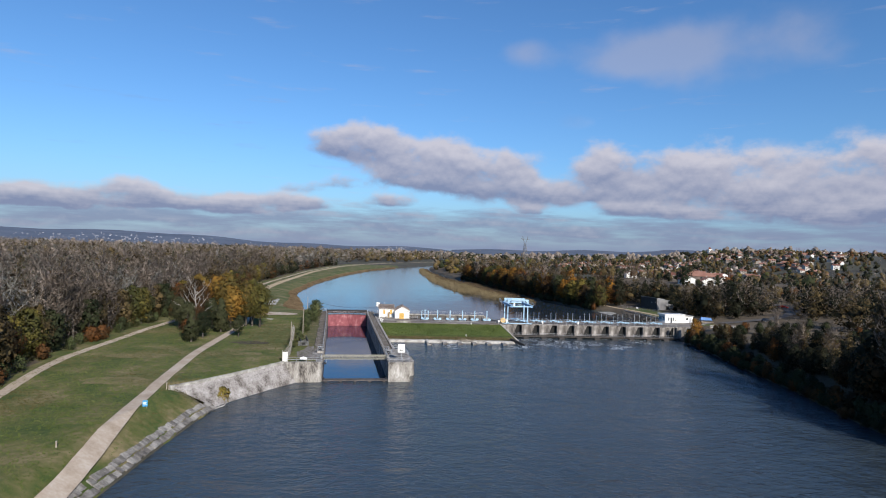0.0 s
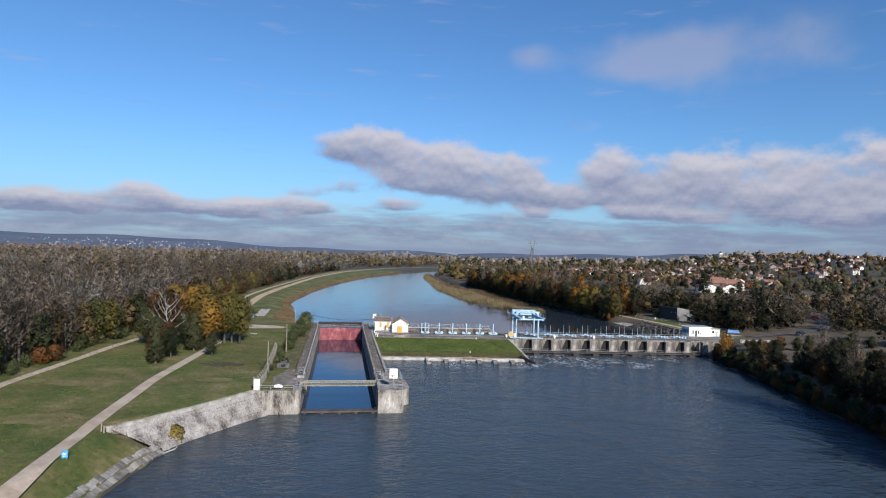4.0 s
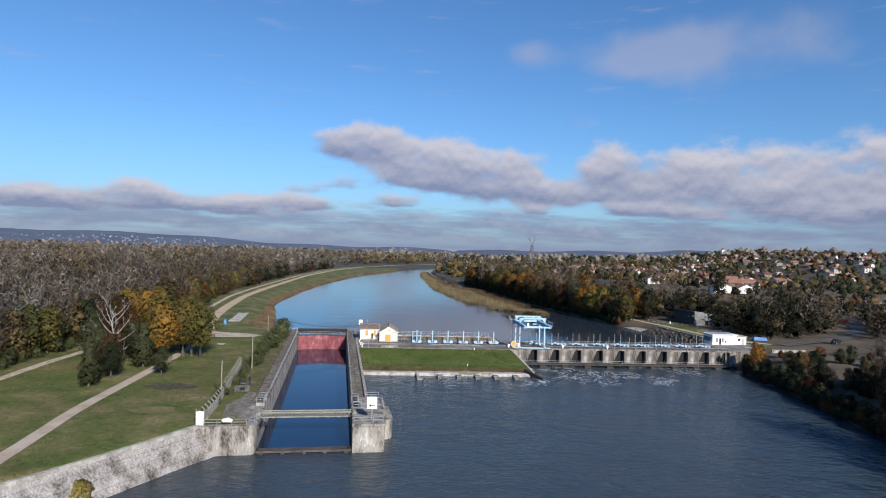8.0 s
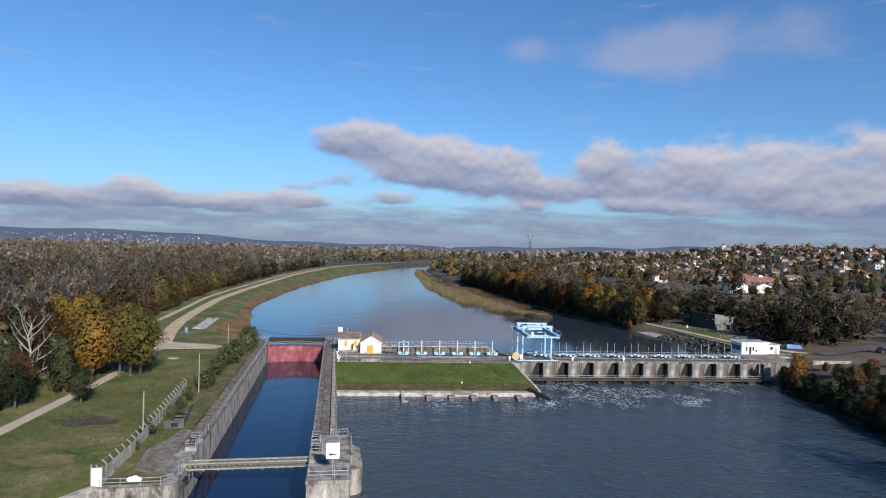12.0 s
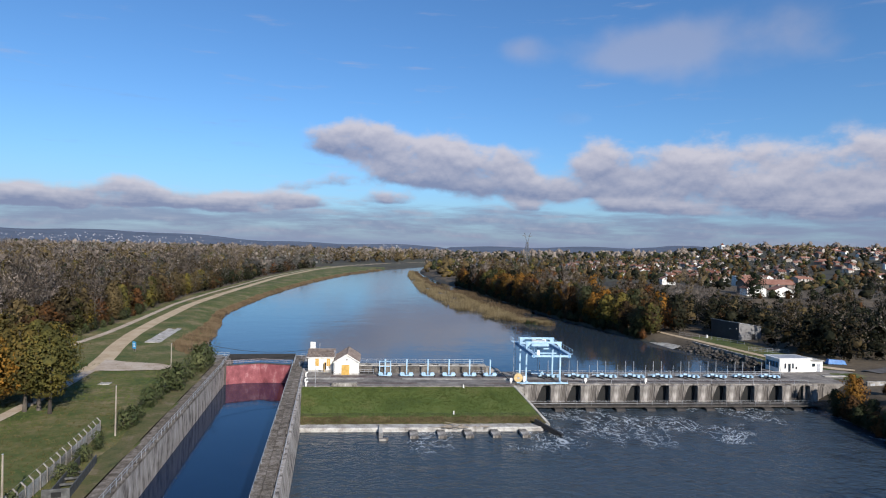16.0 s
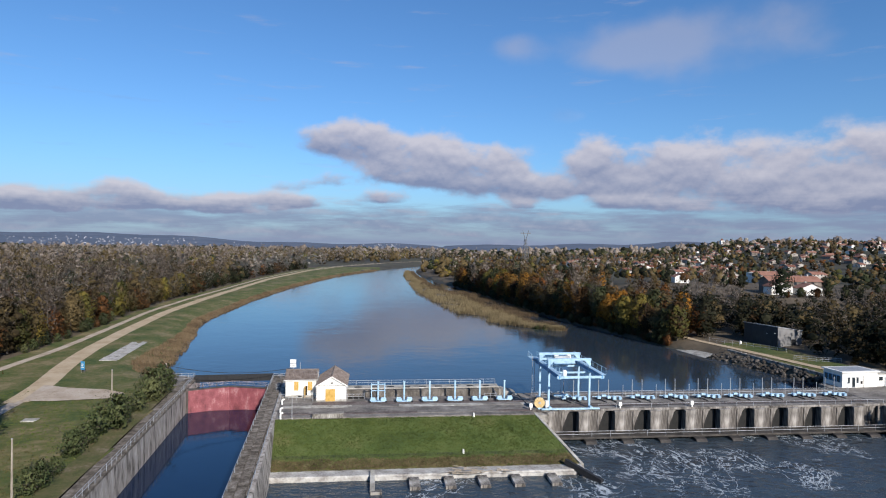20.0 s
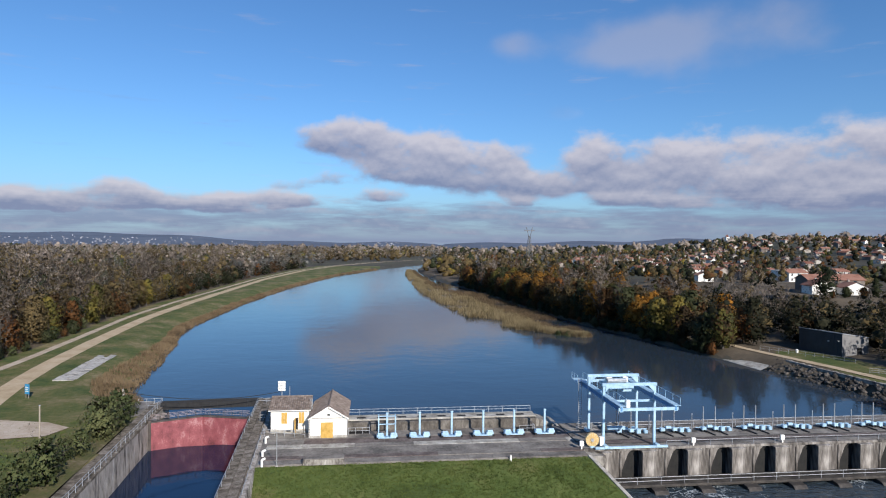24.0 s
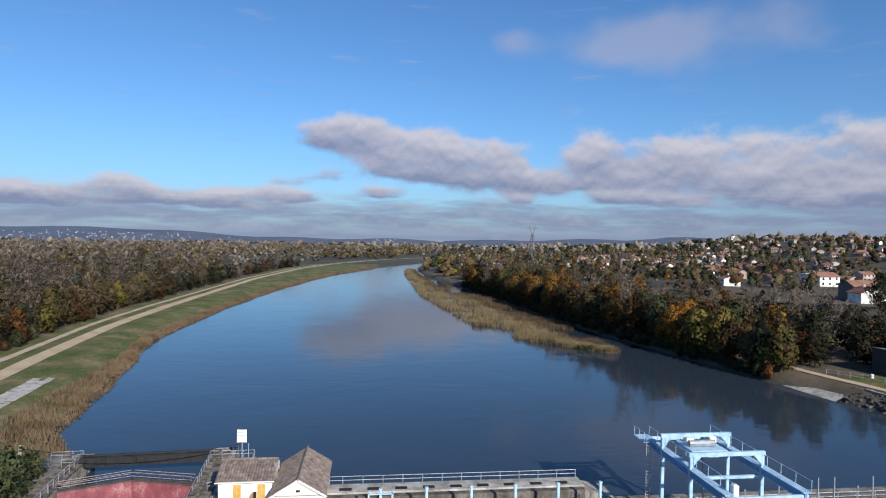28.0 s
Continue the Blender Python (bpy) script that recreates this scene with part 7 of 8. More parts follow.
def bare_crown(h, arms, n, width=0.05):
    """Fine twigs along the limbs of a leafless tree."""
    arr = np.array([(*p, *q) for p, q in arms], float)
    i = RNG.integers(0, len(arr), n)
    t = RNG.uniform(0.25, 1.05, (n, 1))
    p, q = arr[i, :3], arr[i, 3:]
    base = p + (q - p) * t + RNG.normal(size=(n, 3)) * 0.12
    d = (q - p) / (np.linalg.norm(q - p, axis=1, keepdims=True) + 1e-9)
    way = d * 0.55 + unit(n) * 0.9 + np.array([0, 0, 0.3])
    way *= RNG.uniform(0.03, 0.09, (n, 1)) * h * 0.75
    return twigs(base, way, width)


def leaf_crown(h, r, n, size, low=0.28, lobes=16, seed=0, cone=0.0):
    """Leaf clumps in lobes over an uneven crown with gaps."""
    rnd = np.random.default_rng(seed)
    z0, z1 = h * low, h
    out, ways = [], []
    per = n // lobes
    for k in range(lobes):
        t = (k + rnd.random()) / lobes
        z = z0 + (z1 - z0) * t
        env = r * (math.sin(math.pi * min(1, 0.18 + 0.74 * t)) ** 0.8 if not cone else (1.05 - t) ** cone)
        a = k * 2.4 + rnd.uniform(-0.6, 0.6)
        d = env * rnd.uniform(0.25, 0.75)
        c = np.array([math.cos(a) * d, math.sin(a) * d, z])
        rr = max(0.5, env * rnd.uniform(0.38, 0.62))
        v = rnd.normal(size=(per, 3))
        v /= np.linalg.norm(v, axis=1, keepdims=True)
        v *= rr * rnd.uniform(0.35, 1.1, (per, 1)) ** 0.6
        v[:, 2] *= 0.8
        out.append(c + v)
        ways.append(v / rr + np.array([c[0] / (env + 0.1), c[1] / (env + 0.1), 0.35]) * 0.55)
    return leaves(np.concatenate(out), size, 0.1, np.concatenate(ways))


ICO = bmesh.new()
bmesh.ops.create_icosphere(ICO, subdivisions=1, radius=1.0)
ICO_T = np.array([[v.co[:] for v in f.verts] for f in ICO.faces])
ICO.free()


def crown_body(h, r, lobes, low=0.1, seed=0, fill=1.0, cone=0.0):
    """The dense inner masses of a crown: uneven lumps, one for each main limb."""
    rnd = np.random.default_rng(seed + 500)
    out = []
    for k in range(lobes):
        t = (k + 0.3 + 0.5 * rnd.random()) / lobes
        env = r * (math.sin(math.pi * min(1, 0.2 + 0.68 * t)) ** 0.8 if not cone else (1.05 - t) ** cone)
        a = k * 2.4 + rnd.uniform(-0.6, 0.6)
        d = env * rnd.uniform(0.2, 0.6)
        rr = max(0.4, env * rnd.uniform(0.48, 0.72)) * fill
        push = {}
        q = ICO_T.copy()
        for f in q:
            for v in f:
                key = tuple(np.round(v, 2))
                if key not in push:
                    push[key] = rnd.uniform(0.82, 1.15)
                v *= push[key]
        q = q * rr * np.array([1.0, 1.0, 0.85])
        out.append(q + np.array([math.cos(a) * d, math.sin(a) * d, h * low + h * (1 - low) * t * 0.94]))
    return np.concatenate(out)


def tree_proto(kind, h, r, seed, dense=1.0):
    """Meshes of one tree: trunk, crown array and crown materials."""
    if kind in ("bare", "greybare"):
        b, arms = limb_tree(h, 0.16 + h * 0.009, 15, 0.28, r, seed)
        q = bare_crown(h, arms, int(1150 * dense), 0.05)
        few = leaf_crown(h * 0.97, r * 1.1, int(620 * dense), 0.2, 0.06, 24, seed)
        return b, np.concatenate([q, few])
    if kind == "scrub":
        b, arms = limb_tree(h, 0.05, 16, 0.05, r * 1.2, seed)
        return b, np.concatenate([bare_crown(h, arms, 260, 0.02), leaf_crown(h, r, 520, 0.16, 0.05, 40, seed)])
    b, arms = limb_tree(h * 0.9, 0.14 + h * 0.011, 9, 0.3, r * 0.6, seed)
    cone = 0.7 if kind == "cone" else 0.0
    q = leaf_crown(h, r, int(1350 * dense) if h > 6 else int(800 * dense), (0.31 if h > 6 else 0.21) / dense ** 0.5, 0.27 if kind == "lawn" else 0.10, 34, seed, cone)
    tw = bare_crown(h * 0.95, arms, int(120 * dense), 0.03)
    core = crown_body(h, r, 8, 0.3 if kind == "lawn" else 0.12, seed, 0.42, cone)
    return b, np.concatenate([q, tw, core])


def part_crown(q, material, parent):
    ob = new("crown", faces_mesh("crown", q, material, normals=crown_normals(q)))
    ob.parent = parent
    return ob


def tree_at(x, y, z=None, turn=None, size=1.0):
    z = land(x, y)[0] if z is None else z
    turn = RNG.uniform(0, 360) if turn is None else turn
    return Matrix.LocRotScale((x, y, z), Euler((0, 0, radians(turn))), (size,) * 3)


def make_tree(kind, h, r, seed, leaf_material, bark, label, category, group, dense=1.0, name="tree"):
    b, q = tree_proto(kind, h, r, seed, dense)
    t = thing(name, label, category, group)
    part("trunk", b, bark, t)
    part_crown(q, leaf_material, t)
    return t


USED = set()


def put(proto, x, y, size=1.0):
    """Stands a copy of a tree on the ground; the first call takes the tree itself."""
    m = tree_at(x, y, size=size)
    if proto.name not in USED:
        USED.add(proto.name)
        proto.matrix_world = m
        return proto
    c = copy_thing(proto, m)
    c.matrix_basis = m
    return c


KINDS = {}


def kind_of(key):
    spec = {
        "bare": ("bare", 21, 3.6, M_TWIG, M_BARK, "tall leafless brown woodland tree with fine twigs"),
        "bare2": ("bare", 18, 3.2, M_TWIG, M_BARK, "leafless brown woodland tree with ascending limbs"),
        "grey": ("greybare", 19, 3.8, M_TWIGG, M_PALEBARK, "leafless pale grey woodland tree with fine twigs"),
        "green": ("leaf", 12, 4.4, M_LEAFG, M_BARK, "dull green broadleaved tree in thinning autumn leaf"),
        "dark": ("leaf", 14, 5.0, M_LEAFD, M_BARK, "dark green broadleaved tree by the water, shade in its colour"),
        "orange": ("leaf", 13, 5.0, M_LEAFO, M_BARK, "orange-leaved autumn tree with a rounded crown"),
        "rust": ("leaf", 11.5, 4.6, M_LEAFR, M_BARK, "rust-brown autumn tree with a ragged crown"),
        "yellow": ("leaf", 13, 4.8, M_LEAFY, M_BARK, "yellow-green autumn tree with a loose crown"),
        "bush": ("bush", 4.5, 2.2, M_LEAFG, M_BARK, "dull green bank-side bush with dense leaves"),
        "rustbush": ("bush", 4.0, 2.2, M_LEAFR, M_BARK, "rust-brown autumn bush with dry leaves"),
        "yellowbush": ("bush", 3.4, 1.7, M_LEAFY, M_BARK, "yellow-green leafy bush growing on the paved bank"),
        "scrub": ("scrub", 3.6, 1.8, M_LEAFS, M_BARK, "thin straggling olive bush beside the lock"),
        "brown": ("leaf", 14, 4.6, M_LEAFB, M_BARK, "brown-olive broadleaved woodland tree in late autumn"),
        "lawn_orange": ("lawn", 13, 5.0, M_LEAFOO, M_BARK, "orange and olive autumn tree on the lawn"),
        "lawn_rust": ("lawn", 11.5, 4.6, M_LEAFR, M_BARK, "rust-brown autumn tree on the lawn"),
        "lawn_yellow": ("lawn", 13, 4.8, M_LEAFY, M_BARK, "yellow-green autumn tree on the lawn"),
        "lawn_green": ("lawn", 12, 4.4, M_LEAFG, M_BARK, "dull green broadleaved tree on the lawn"),
        "cone": ("cone", 10, 2.6, M_LEAFG, M_BARK, "dull green narrow tree tapering to its top"),
    }[key]
    return spec


def stock(key, n):
    """n differing trees of one kind, made once."""
    if key not in KINDS:
        k, h, r, lm, bk, label = kind_of(key)
        cat = "bush" if "bush" in key or key == "scrub" else "tree"
        KINDS[key] = [make_tree(k, h * (0.88 + 0.12 * i), r * (1.05 - 0.07 * i), 100 + 17 * i + len(key), lm, bk, label, cat, {"bush": "bushes on the banks"}.get(cat, "autumn trees round the river"), dense=2.6 if k in ("lawn", "cone") else 1.0, name="bush" if cat == "bush" else "tree") for i in range(n)]
    return KINDS[key]


def plant(key, x, y, size=1.0):
    st = stock(key, 3 if key.startswith("bare") else 2)
    return put(st[int(abs(x * 7.3 + y * 3.1)) % len(st)], x, y, size)


ROADS = (((122, 172), (125.5, 150), (127.2, 138), (130, 126), (133, 108), (144, 93)), ((146, 90), (160, 93.5), (179, 103), (196, 116), (206, 132), (212, 150), (225, 180)))


def clear_of_roads(x, y):
    """Whether a tree may stand here, off the yard, the shed, the lawn strip and the roads."""
    if (116 < x < 164 and 76 < y < 101) or (132 < x < 154 and 128 < y < 155) or (128 < x < 144 and 96 < y < 131):
        return False
    for line in ROADS:
        for (xa, ya), (xb, yb) in zip(line, line[1:]):
            t = max(0, min(1, ((x - xa) * (xb - xa) + (y - ya) * (yb - ya)) / ((xb - xa) ** 2 + (yb - ya) ** 2)))
            if math.hypot(x - xa - t * (xb - xa), y - ya - t * (yb - ya)) < 5.5:
                return False
    return True


# trees on the lawn below the woods
for key, x, y, s in (("orange", -37.9, 58.3, 1.12), ("yellow", -36.0, 59.0, 1.15), ("yellow", -33.2, 56.9, 1.05), ("orange", -44, 60, 1.3), ("orange", -49, 66, 1.2),
                     ("rust", -40, 64, 1.3), ("rust", -55, 62, 1.25), ("green", -35.2, 35.9, 0.52), ("cone", -42.5, 45, 1.15), ("cone", -45.3, 25, 0.95),
                     ("green", -44.5, 33, 0.7), ("cone", -47, 30, 0.8), ("green", -52, 44, 0.75), ("rust", -48, 41, 0.7), ("yellow", -41, 70, 1.0), ("green", -47, 52, 0.8), ("orange", -42, 55, 1.15), ("rust", -52, 58, 1.1), ("yellow", -38, 66, 1.2), ("orange", -56, 70, 1.2), ("green", -57, 52, 0.9), ("rust", -49, 34, 0.5)):
    plant("lawn_" + key if key != "cone" else key, x, y, s)
dead, arms = limb_tree(14.5, 0.36, 18, 0.12, 4.2, 5, 0.03)
t = thing("dead_tree", "bare dead tree with pale bleached branches", "tree", at=tree_at(-51.5, 50, turn=20))
part("trunk", dead, M_PALEBARK, t)
part_crown(bare_crown(13, arms, 520, 0.035), M_PALEBARK, t)

# edge of the woods
random.seed(5)
near = 0
y = -75.0
while y < 330:
    for row in range(2 if y < 150 else 1):
        key = random.choice(("brown", "brown", "bare2", "green", "brown", "rust", "yellow") if row == 0 else ("bare", "brown", "bare2", "grey", "bare"))
        x = along(WOOD_EDGE, y) - 3.0 - row * 5.5 - random.uniform(0, 3)
        plant(key, x, y + random.uniform(-1.5, 1.5), random.uniform(0.85, 1.1) * (0.95 if row == 0 else 1.0))
        near += 1
    if y < 250 and random.random() < 0.75:
        plant(random.choice(("bush", "scrub", "scrub", "rustbush")), along(WOOD_EDGE, y) - random.uniform(0.5, 2.5), y + 1.5, random.uniform(0.6, 1.1))
    y += 4.2 if y < 150 else 6.0

# right banks
random.seed(9)
y = -70.0
while y < 78:
    for row in range(3):
        x = along(RIGHT_DOWN, y) + 1.6 + row * 5 + random.uniform(-0.8, 1.2)
        # mostly dark-leaved kinds, which colour this bank as shaded
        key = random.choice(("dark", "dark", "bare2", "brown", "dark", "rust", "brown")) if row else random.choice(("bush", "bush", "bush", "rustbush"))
        if (y > 34 and row > 1) or (y > 56 and row > 0):
            continue
        big = 1.12 if y < -24 else 0.58 if y < 24 else 0.45
        plant(key, x, y + random.uniform(-1.5, 1.5), (0.9 if row == 0 else (0.72 + 0.18 * row) * big) * random.uniform(0.85, 1.15))
    y += 3.3
for k in range(62):
    y = -70 + 2.3 * k
    plant(random.choice(("bush", "bush", "rustbush")), along(RIGHT_DOWN, y) + random.uniform(-0.2, 0.7), y, random.uniform(0.5, 0.8))
plant("orange", 122.5, 68, 0.62), plant("rust", 120.5, 66, 0.5), plant("rust", 125, 70, 0.5)
for y in range(156, 420, 3):
    if clear_of_roads(along(RIGHT_UP, y) + 2, y):
        plant(random.choice(("bush", "bush", "rustbush")), along(RIGHT_UP, y) + random.uniform(0.3, 2.0), y, random.uniform(0.6, 1.0))
for _ in range(46):
    x, y = random.uniform(121, 168), random.uniform(28, 77)
    if x > along(RIGHT_DOWN, y) + 4:
        plant(random.choice(("bush", "rustbush", "bush")), x, y, random.uniform(0.5, 1.0))
for y in range(150, 420, 5):
    for row in range(3):
        x = along(RIGHT_UP, y) + 3 + row * 6 + random.uniform(-1, 2)
        if clear_of_roads(x, y):
            plant(random.choice(("rust", "yellow", "orange", "brown", "orange", "orange", "dark", "rust", "green", "brown", "bare2", "rust")), x, y + random.uniform(-2, 2), random.uniform(0.75, 1.15))
plant("yellow", 118.5, 156, 0.95), plant("orange", 131, 176, 1.0)
for x in range(183, 246, 5):
    plant(random.choice(("bush", "rustbush", "bush", "green")), x + random.uniform(-2, 2), 205 + 0.12 * (x - 183) + random.uniform(-4, 4), random.uniform(0.55, 0.9) if x % 2 else random.uniform(0.9, 1.2))
# bushes beside the lock
for u, v, s in ((-14.2, 50, 0.7), (-14.6, 56, 0.6), (-14.4, 62, 0.75), (-14, 67, 0.85), (-13.4, 73, 1.15), (-14.6, 78, 0.75), (-13.2, 84, 0.7), (-12.9, 93, 1.35), (-12.6, 97, 1.25), (-12.8, 104, 0.8), (-15.2, 28, 0.5), (-15.0, 34, 0.55), (-16.2, 14, 0.5), (-16.4, 19, 0.45), (-15.5, 41, 0.55)):
    p = lp(u, v)
    for k in range(2):
        plant("scrub", p.x + random.uniform(-1.0, 1.0), p.y + random.uniform(-1.8, 1.8), s * random.uniform(0.75, 1.45))
plant("yellowbush", -26.0, -19.2, 1.0), plant("yellowbush", -26.8, -20.0, 0.6)


# ---- joined woods behind ----
def simple(kind, h, r, seed, n, size):
    rnd = np.random.default_rng(seed)
    if kind == "bare":
        b, arms = limb_tree(h, 0.3, 9, 0.3, r, seed)
        if n < 100:
            return np.concatenate([bare_crown(h, arms, int(n * 0.9), size * 0.26), leaf_crown(h * 0.97, r * 1.1, int(n * 0.5), size * 0.6, 0.1, 12, seed), crown_body(h * 0.88, r, 2, 0.12, seed, 0.6)])
        return np.concatenate([bare_crown(h, arms, int(n * 0.85), size * 0.16), leaf_crown(h * 0.97, r * 1.12, int(n * 0.25), size * 0.55, 0.1, 12, seed)])
    return np.concatenate([leaf_crown(h, r * 1.05, int(n * 0.8), size * 0.86, 0.06, 12, seed), crown_body(h * 0.94, r * 1.05, 3 if n > 100 else 4, 0.08, seed, 0.52 if n > 100 else 1.0)])


def woods(name, label, spots, specs, n, size):
    """Many trees joined: spots are (x, y, z, scale, kind index)."""
    protos = [[simple(k, h, r, 40 + 7 * i + j, n, size) for j in range(4)] for i, (k, h, r, _) in enumerate(specs)]
    soft = [[crown_normals(q) for q in row] for row in protos]
    out, idx, own, nrm = [], [], [], []
    shade = np.random.default_rng(len(spots)).uniform(-0.5, 0.5, len(spots))
    for i, (x, y, z, s, ki) in enumerate(spots):
        q = protos[ki][i % 4]
        a = (i * 2.39996) % 6.283
        c, sn = math.cos(a) * s, math.sin(a) * s
        w = np.empty_like(q)
        w[..., 0], w[..., 1], w[..., 2] = q[..., 0] * c - q[..., 1] * sn + x, q[..., 0] * sn + q[..., 1] * c + y, q[..., 2] * s * (0.9 + 0.2 * math.sin(i * 1.7)) + z
        out.append(w)
        idx.append(np.full(len(q), ki))
        own.append(np.full(len(q), shade[i]))
        f = soft[ki][i % 4]
        ca, sa = math.cos(a), math.sin(a)
        nrm.append(np.stack([f[:, 0] * ca - f[:, 1] * sa, f[:, 0] * sa + f[:, 1] * ca, f[:, 2]], 1))
    ob = new(name, faces_mesh(name, np.concatenate(out), *[m for *_, m in specs], index=np.concatenate(idx), tint=np.concatenate(own), normals=np.concatenate(nrm)))
    return tagged(ob, label, "woods", kind="stuff")


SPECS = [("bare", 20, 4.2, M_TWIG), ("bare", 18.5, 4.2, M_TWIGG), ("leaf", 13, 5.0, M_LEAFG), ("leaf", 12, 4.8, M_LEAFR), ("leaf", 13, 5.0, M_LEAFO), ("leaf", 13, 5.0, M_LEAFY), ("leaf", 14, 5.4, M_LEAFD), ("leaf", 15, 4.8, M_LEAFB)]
random.seed(21)
mid, far, vast = [], [], []
for _ in range(1300):
    y = random.uniform(-110, 470)
    d = 13 + 150 * random.random() ** 1.5
    x = along(WOOD_EDGE, y) - d
    patch = noise.noise(Vector((x * 0.02, y * 0.02, 4)))
    ki = random.choice((0, 0, 7, 1) if patch > 0.0 else (7, 2, 3, 0, 5, 7)) if d > 25 else random.choice((0, 7, 2, 3, 7, 7, 0))
    mid.append((x, y, land(x, y)[0], random.uniform(0.8, 1.12), ki))
for _ in range(900):
    y = random.uniform(-170, 470)
    line = along(RIGHT_DOWN, y) if y < 92 else along(RIGHT_UP, y)
    x = line + 12 + 120 * random.random() ** 1.3
    if not clear_of_roads(x, y) or (x > 176 and y > 185) or (95 < y < 100):
        continue
    if 30 < y < 92 and x < 175:
        continue
    # darker kinds here put the bank's shade into the leaf colours
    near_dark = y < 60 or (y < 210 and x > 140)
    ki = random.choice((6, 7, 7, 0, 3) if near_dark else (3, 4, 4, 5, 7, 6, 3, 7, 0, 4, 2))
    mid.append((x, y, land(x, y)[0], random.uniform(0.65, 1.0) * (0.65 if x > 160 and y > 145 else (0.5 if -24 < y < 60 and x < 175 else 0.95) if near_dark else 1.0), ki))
for _ in range(420):
    x, y = random.uniform(141, 235), random.uniform(92, 215)
    if clear_of_roads(x, y) and not (x > 176 and y > 190):
        # dark leaf colour again stands for shade behind the yard
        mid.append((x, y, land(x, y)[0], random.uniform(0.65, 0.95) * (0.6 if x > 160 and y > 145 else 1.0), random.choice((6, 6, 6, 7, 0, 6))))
for _ in range(260):
    y = random.uniform(250, 640)
    x = along(WOOD_EDGE, y) - random.uniform(0.5, 11)
    mid.append((x, y, land(x, y)[0], random.uniform(0.35, 0.85), random.choice((0, 2, 3, 1, 6))))
woods("woods_near", "dense autumn woodland along both banks", mid, SPECS, 290, 0.46)
while len(far) < 3600:
    y = random.uniform(380, 1500)
    x = random.uniform(-900, 900)
    if 0.0 < y < 1120 and along(WOOD_EDGE, y) - 2 < x < along(RIGHT_UP, y) + 6:
        continue
    if x > 170 and random.random() < 0.72:
        continue
    if abs(x) > 120 + 0.75 * y:
        continue
    patch = noise.noise(Vector((x * 0.008, y * 0.008, 6)))
    ki = random.choice((1, 1, 1, 0) if patch > 0.22 else (0, 0, 0, 7) if patch > -0.2 else (7, 0, 2, 7, 0, 5)) if x < along(WOOD_EDGE, y) else random.choice((7, 3, 5, 6, 0, 7, 2, 7, 0))
    far.append((x, y, land(x, y)[0], random.uniform(0.7, 1.05) * (0.7 if x > 150 else 1.0), ki))
for _ in range(420):
    y = random.uniform(-40, 420)
    x = along(WOOD_EDGE, y) - random.uniform(150, 480)
    far.append((x, y, land(x, y)[0], random.uniform(0.85, 1.1), random.choice((0, 0, 1))))
for _ in range(1700):
    y = random.uniform(150, 1350)
    x = random.uniform(185, 300 + 0.75 * y)
    if 180 < x < 245 and 196 < y < 260:
        continue
    far.append((x, y, land(x, y)[0], random.uniform(0.35, 0.62), random.choice((2, 3, 6, 7, 6, 7, 0))))
woods("woods_far", "far brown and grey autumn woodland", far, [(k, h, r * 1.3, m) for k, h, r, m in SPECS], 54, 0.9)
for _ in range(1500):
    r, a = random.uniform(1400, 2250), random.uniform(-0.95, 0.95)
    x, y = math.sin(a) * r, math.cos(a) * r
    vast.append((x, y, land(x, y)[0] - 2, random.uniform(0.7, 1.3), random.choice((0, 2, 0, 6))))
woods("woods_distant", "distant hazy woodland on the plain", vast, [("leaf", h * 0.8, r * 2.0, m) for k, h, r, m in SPECS], 24, 1.9)


def reeds(name, label, spots, height, material):
    """Reeds and tall dry grass: tapering blades in tufts."""
    s = np.array(spots)
    n = len(s)
    k = 7
    base = np.repeat(s, k, 0) + np.concatenate([RNG.normal(size=(n * k, 2)) * 0.35, np.zeros((n * k, 1))], 1)
    patch = np.repeat([0.75 + 0.55 * noise.noise(Vector((p[0] * 0.16, p[1] * 0.12, 5))) for p in spots], k)[:, None]
    way = np.stack([RNG.normal(size=n * k) * 0.22, RNG.normal(size=n * k) * 0.22, RNG.uniform(0.5, 1.15, n * k)], 1) * height * patch
    ob = new(name, faces_mesh(name, twigs(base, way, 0.075), material))
    return tagged(ob, label, "reeds", kind="stuff")


random.seed(31)
spots = []
for _ in range(6500):
    y = 100 + 560 * random.random() ** 1.5
    if y > 114:
        w = 7.5 - 5.0 * ease((y - 130) / 70)
        x = along(LEFT_UP, y) - random.uniform(-0.9, w) - 0.8 * noise.noise(Vector((y * 0.1, 0, 0)))
        spots.append((x, y, max(Z_UP - 0.1, land(x, y)[0])))
reeds("reeds_left_bank", "tall dry reddish-brown grass along the water", spots, 1.15, M_REEDR)
SPIT_OUT = [(90, 192), (72, 212), (60.3, 246), (55, 308), (50.5, 364), (51.5, 460), (52.6, 560), (58, 640)]
SPIT_IN = [(93, 194), (95, 225), (96, 252), (94, 296), (84, 364), (70, 400), (66, 470), (65, 560), (66, 640)]
spots = []
while len(spots) < 9000:
    y = 192 + 440 * random.random() ** 1.7
    a, c = along(SPIT_OUT, y), along(SPIT_IN, y)
    if 370 < y < 395 and random.random() < 0.5:
        continue
    x = a + (c - a) * random.random()
    if noise.noise(Vector((x * 0.07, y * 0.05, 2))) < -0.22:
        continue
    spots.append((x + random.uniform(-0.8, 0.8), y, Z_UP - 0.1))
inner = [p for p in spots if (p[0] - along(SPIT_OUT, p[1])) > 0.55 * (along(SPIT_IN, p[1]) - along(SPIT_OUT, p[1])) + 4 * noise.noise(Vector((p[0] * 0.05, p[1] * 0.04, 7)))]
outer = [p for p in spots if p not in set(inner)]
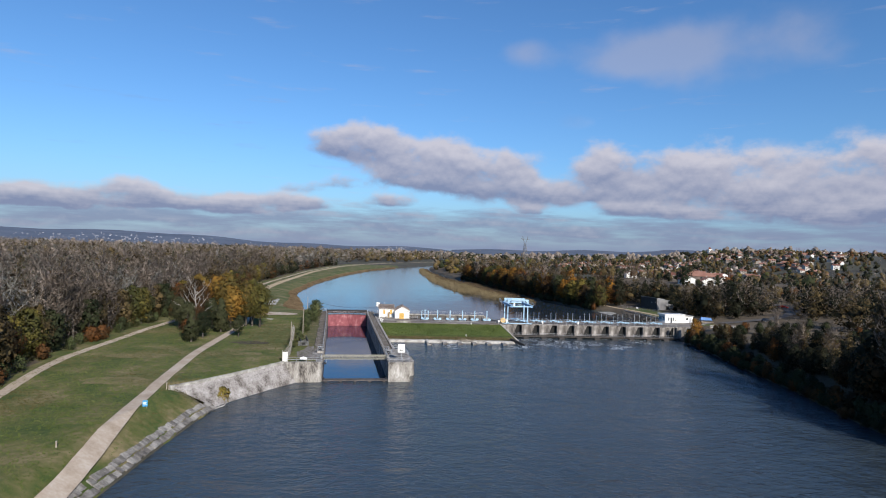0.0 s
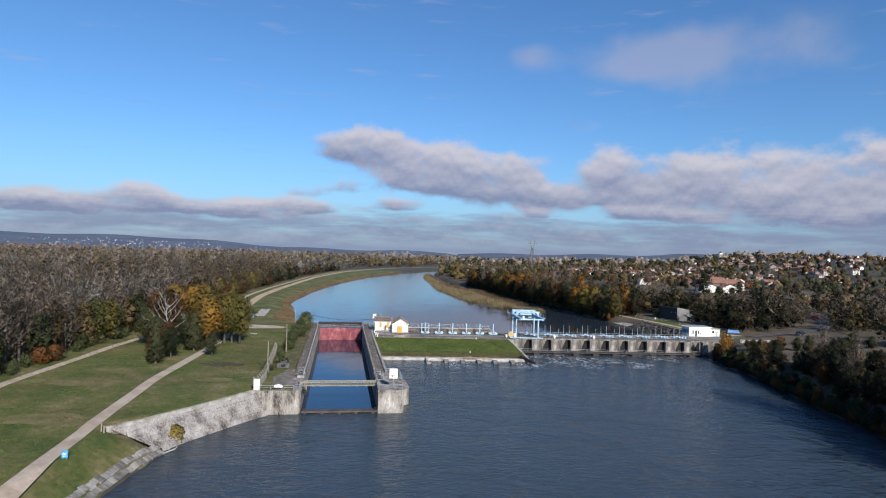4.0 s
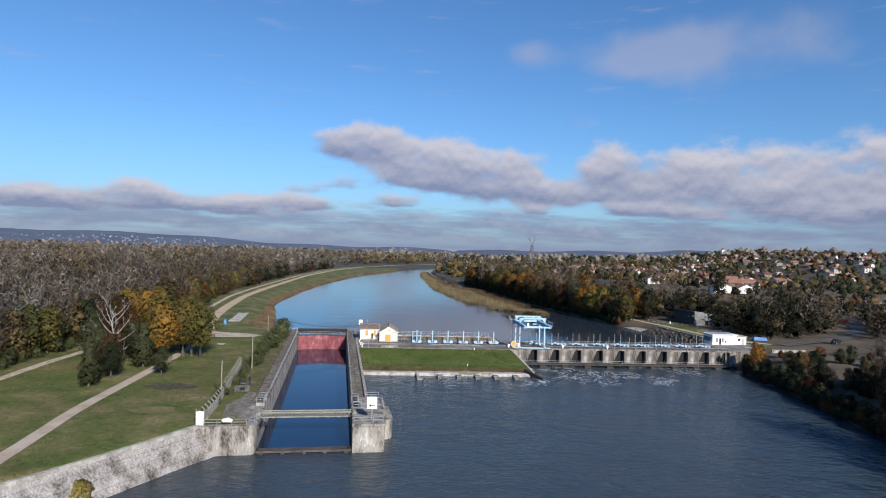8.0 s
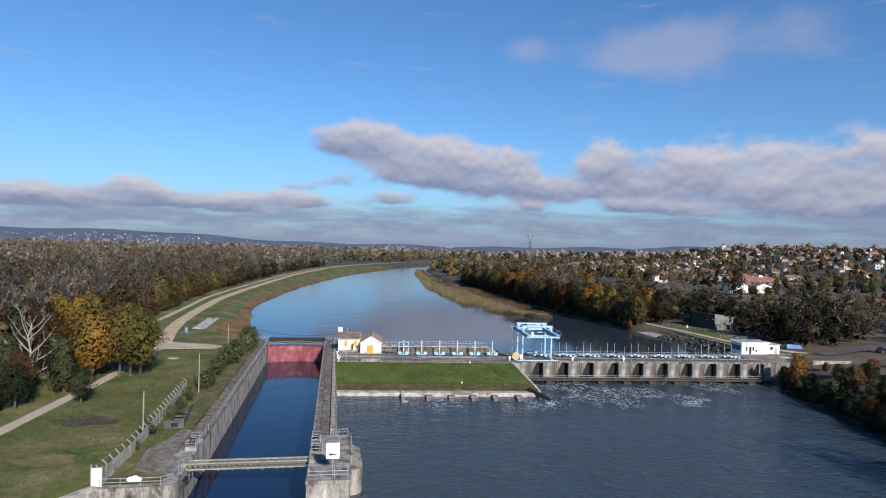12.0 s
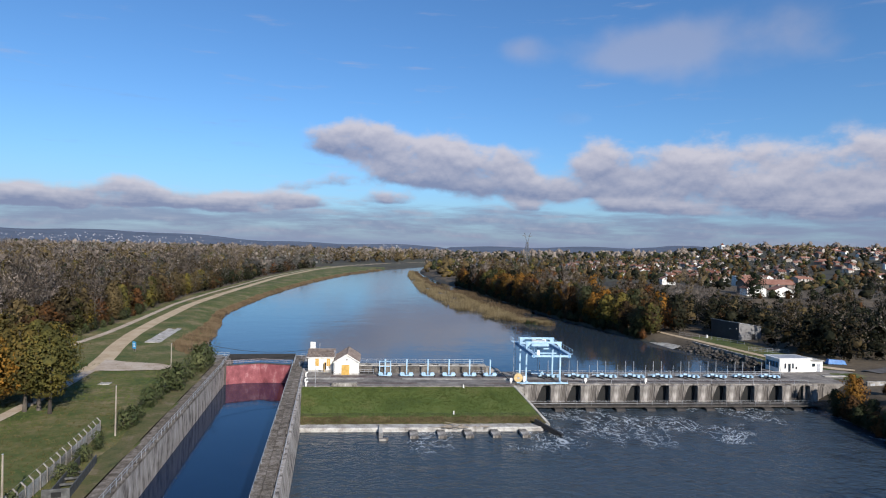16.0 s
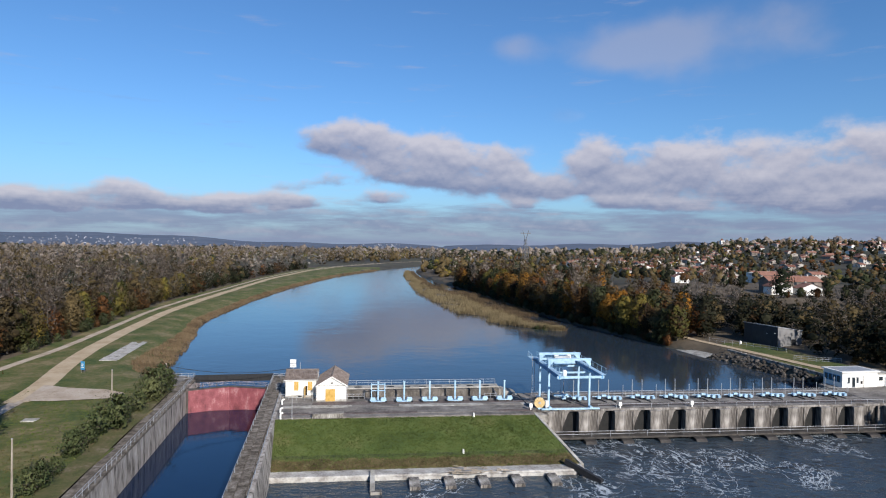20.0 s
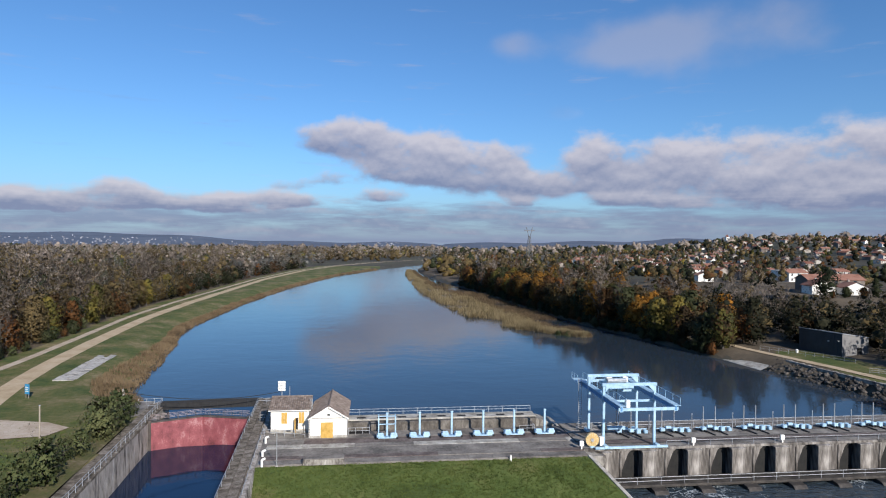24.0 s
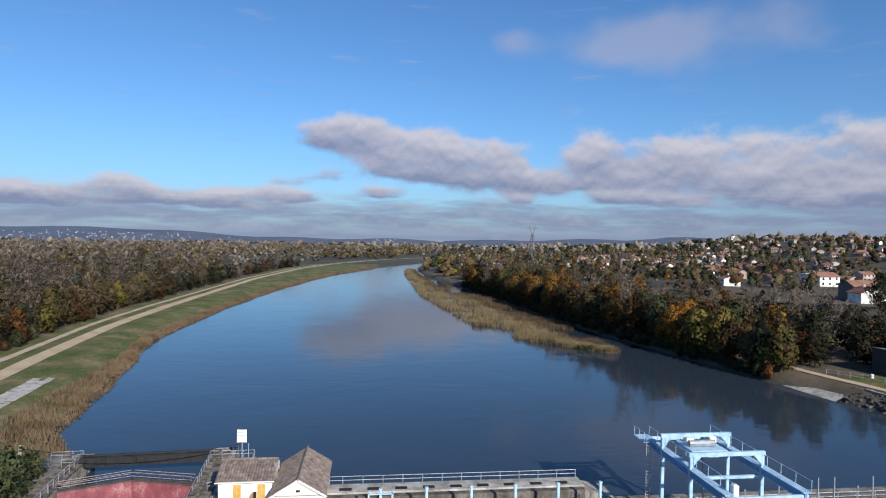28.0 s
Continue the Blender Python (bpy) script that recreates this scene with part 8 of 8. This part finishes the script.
reeds("reed_bed", "wide bed of tall dry tan reeds in the river", outer, 2.7, M_REED)
reeds("reed_bed_inner", "lower reddish-brown dead reeds behind the tan reeds", inner, 2.0, M_REEDR)
for x, y, s in ((87, 195, 1.3), (84, 197, 1.2), (88.5, 198, 1.15), (85.5, 201, 1.1), (89.5, 194.5, 1.0), (66, 228, 0.5), (58, 262, 0.55)):
    plant("scrub", x, y, s)


def tufts(name, label, spots, height, material):
    s = np.array(spots)
    n, k = len(s), 4
    base = np.repeat(s, k, 0) + np.concatenate([RNG.normal(size=(n * k, 2)) * 0.12, np.zeros((n * k, 1))], 1)
    way = np.stack([RNG.normal(size=n * k) * 0.5, RNG.normal(size=n * k) * 0.5, RNG.uniform(0.4, 1.1, n * k)], 1) * height
    ob = new(name, faces_mesh(name, twigs(base, way, 0.05), material))
    return tagged(ob, label, "grass", kind="stuff")


M_TUFT = leafmat("grass_blades", [(0.058, 0.078, 0.020), (0.085, 0.112, 0.028), (0.125, 0.135, 0.046)], gain=1.1)
M_DRY = leafmat("dry_grass_blades", [(0.085, 0.078, 0.03), (0.125, 0.11, 0.045), (0.17, 0.14, 0.065)], gain=1.05)
random.seed(51)
spots = []
for _ in range(9000):
    t_ = random.random()
    y = 63.8 + 13.8 * t_
    x = 6.0 + (44.8 + 3.0 * (1 - t_)) * random.random()
    spots.append((x, y, -4.0 + 3.75 * (t_ * 0.9 + 0.1 * ease(t_))))
tufts("grass_island", "short rough grass on the island slope", spots, 0.17, M_TUFT)
spots, dry = [], []
for _ in range(16000):
    y = -85 + 185 * random.random()
    lo, hi = along(WOOD_EDGE, y) + 1, (along(LEFT_DOWN, y) - 3.0 if y < -1 else lp(-11.0, y).x)
    x = lo + (hi - lo) * random.random()
    if abs(x - along([(-32, -95), (-32.0, -78), (-32.2, -69), (-34.7, -47), (-37.3, -20), (-39.5, 9), (-39.4, 43), (-42, 92)], y)) < 1.6:
        continue
    (dry if noise.noise(Vector((x * 0.06, y * 0.06, 9))) > 0.1 else spots).append((x, y, land(x, y)[0]))
tufts("grass_lawn", "uneven green grass tufts on the lawn", spots, 0.2, M_TUFT)
tufts("grass_dry", "dry yellowed grass tufts on the lawn", dry, 0.22, M_DRY)
spots = []
for _ in range(3400):
    y = 64.0 + 2.2 * random.random() ** 1.3
    spots.append((7 + 46.5 * random.random(), y, -4.05 + 0.24 * (y - 63.7)))
tufts("grass_ledge", "brown dry weeds along the island ledge", spots, 0.3, M_REED)

# trees that were made but stand nowhere
for made in KINDS.values():
    for t in made:
        if t.name not in USED:
            for ob in list(t.children):
                bpy.data.objects.remove(ob)
            bpy.data.objects.remove(t)
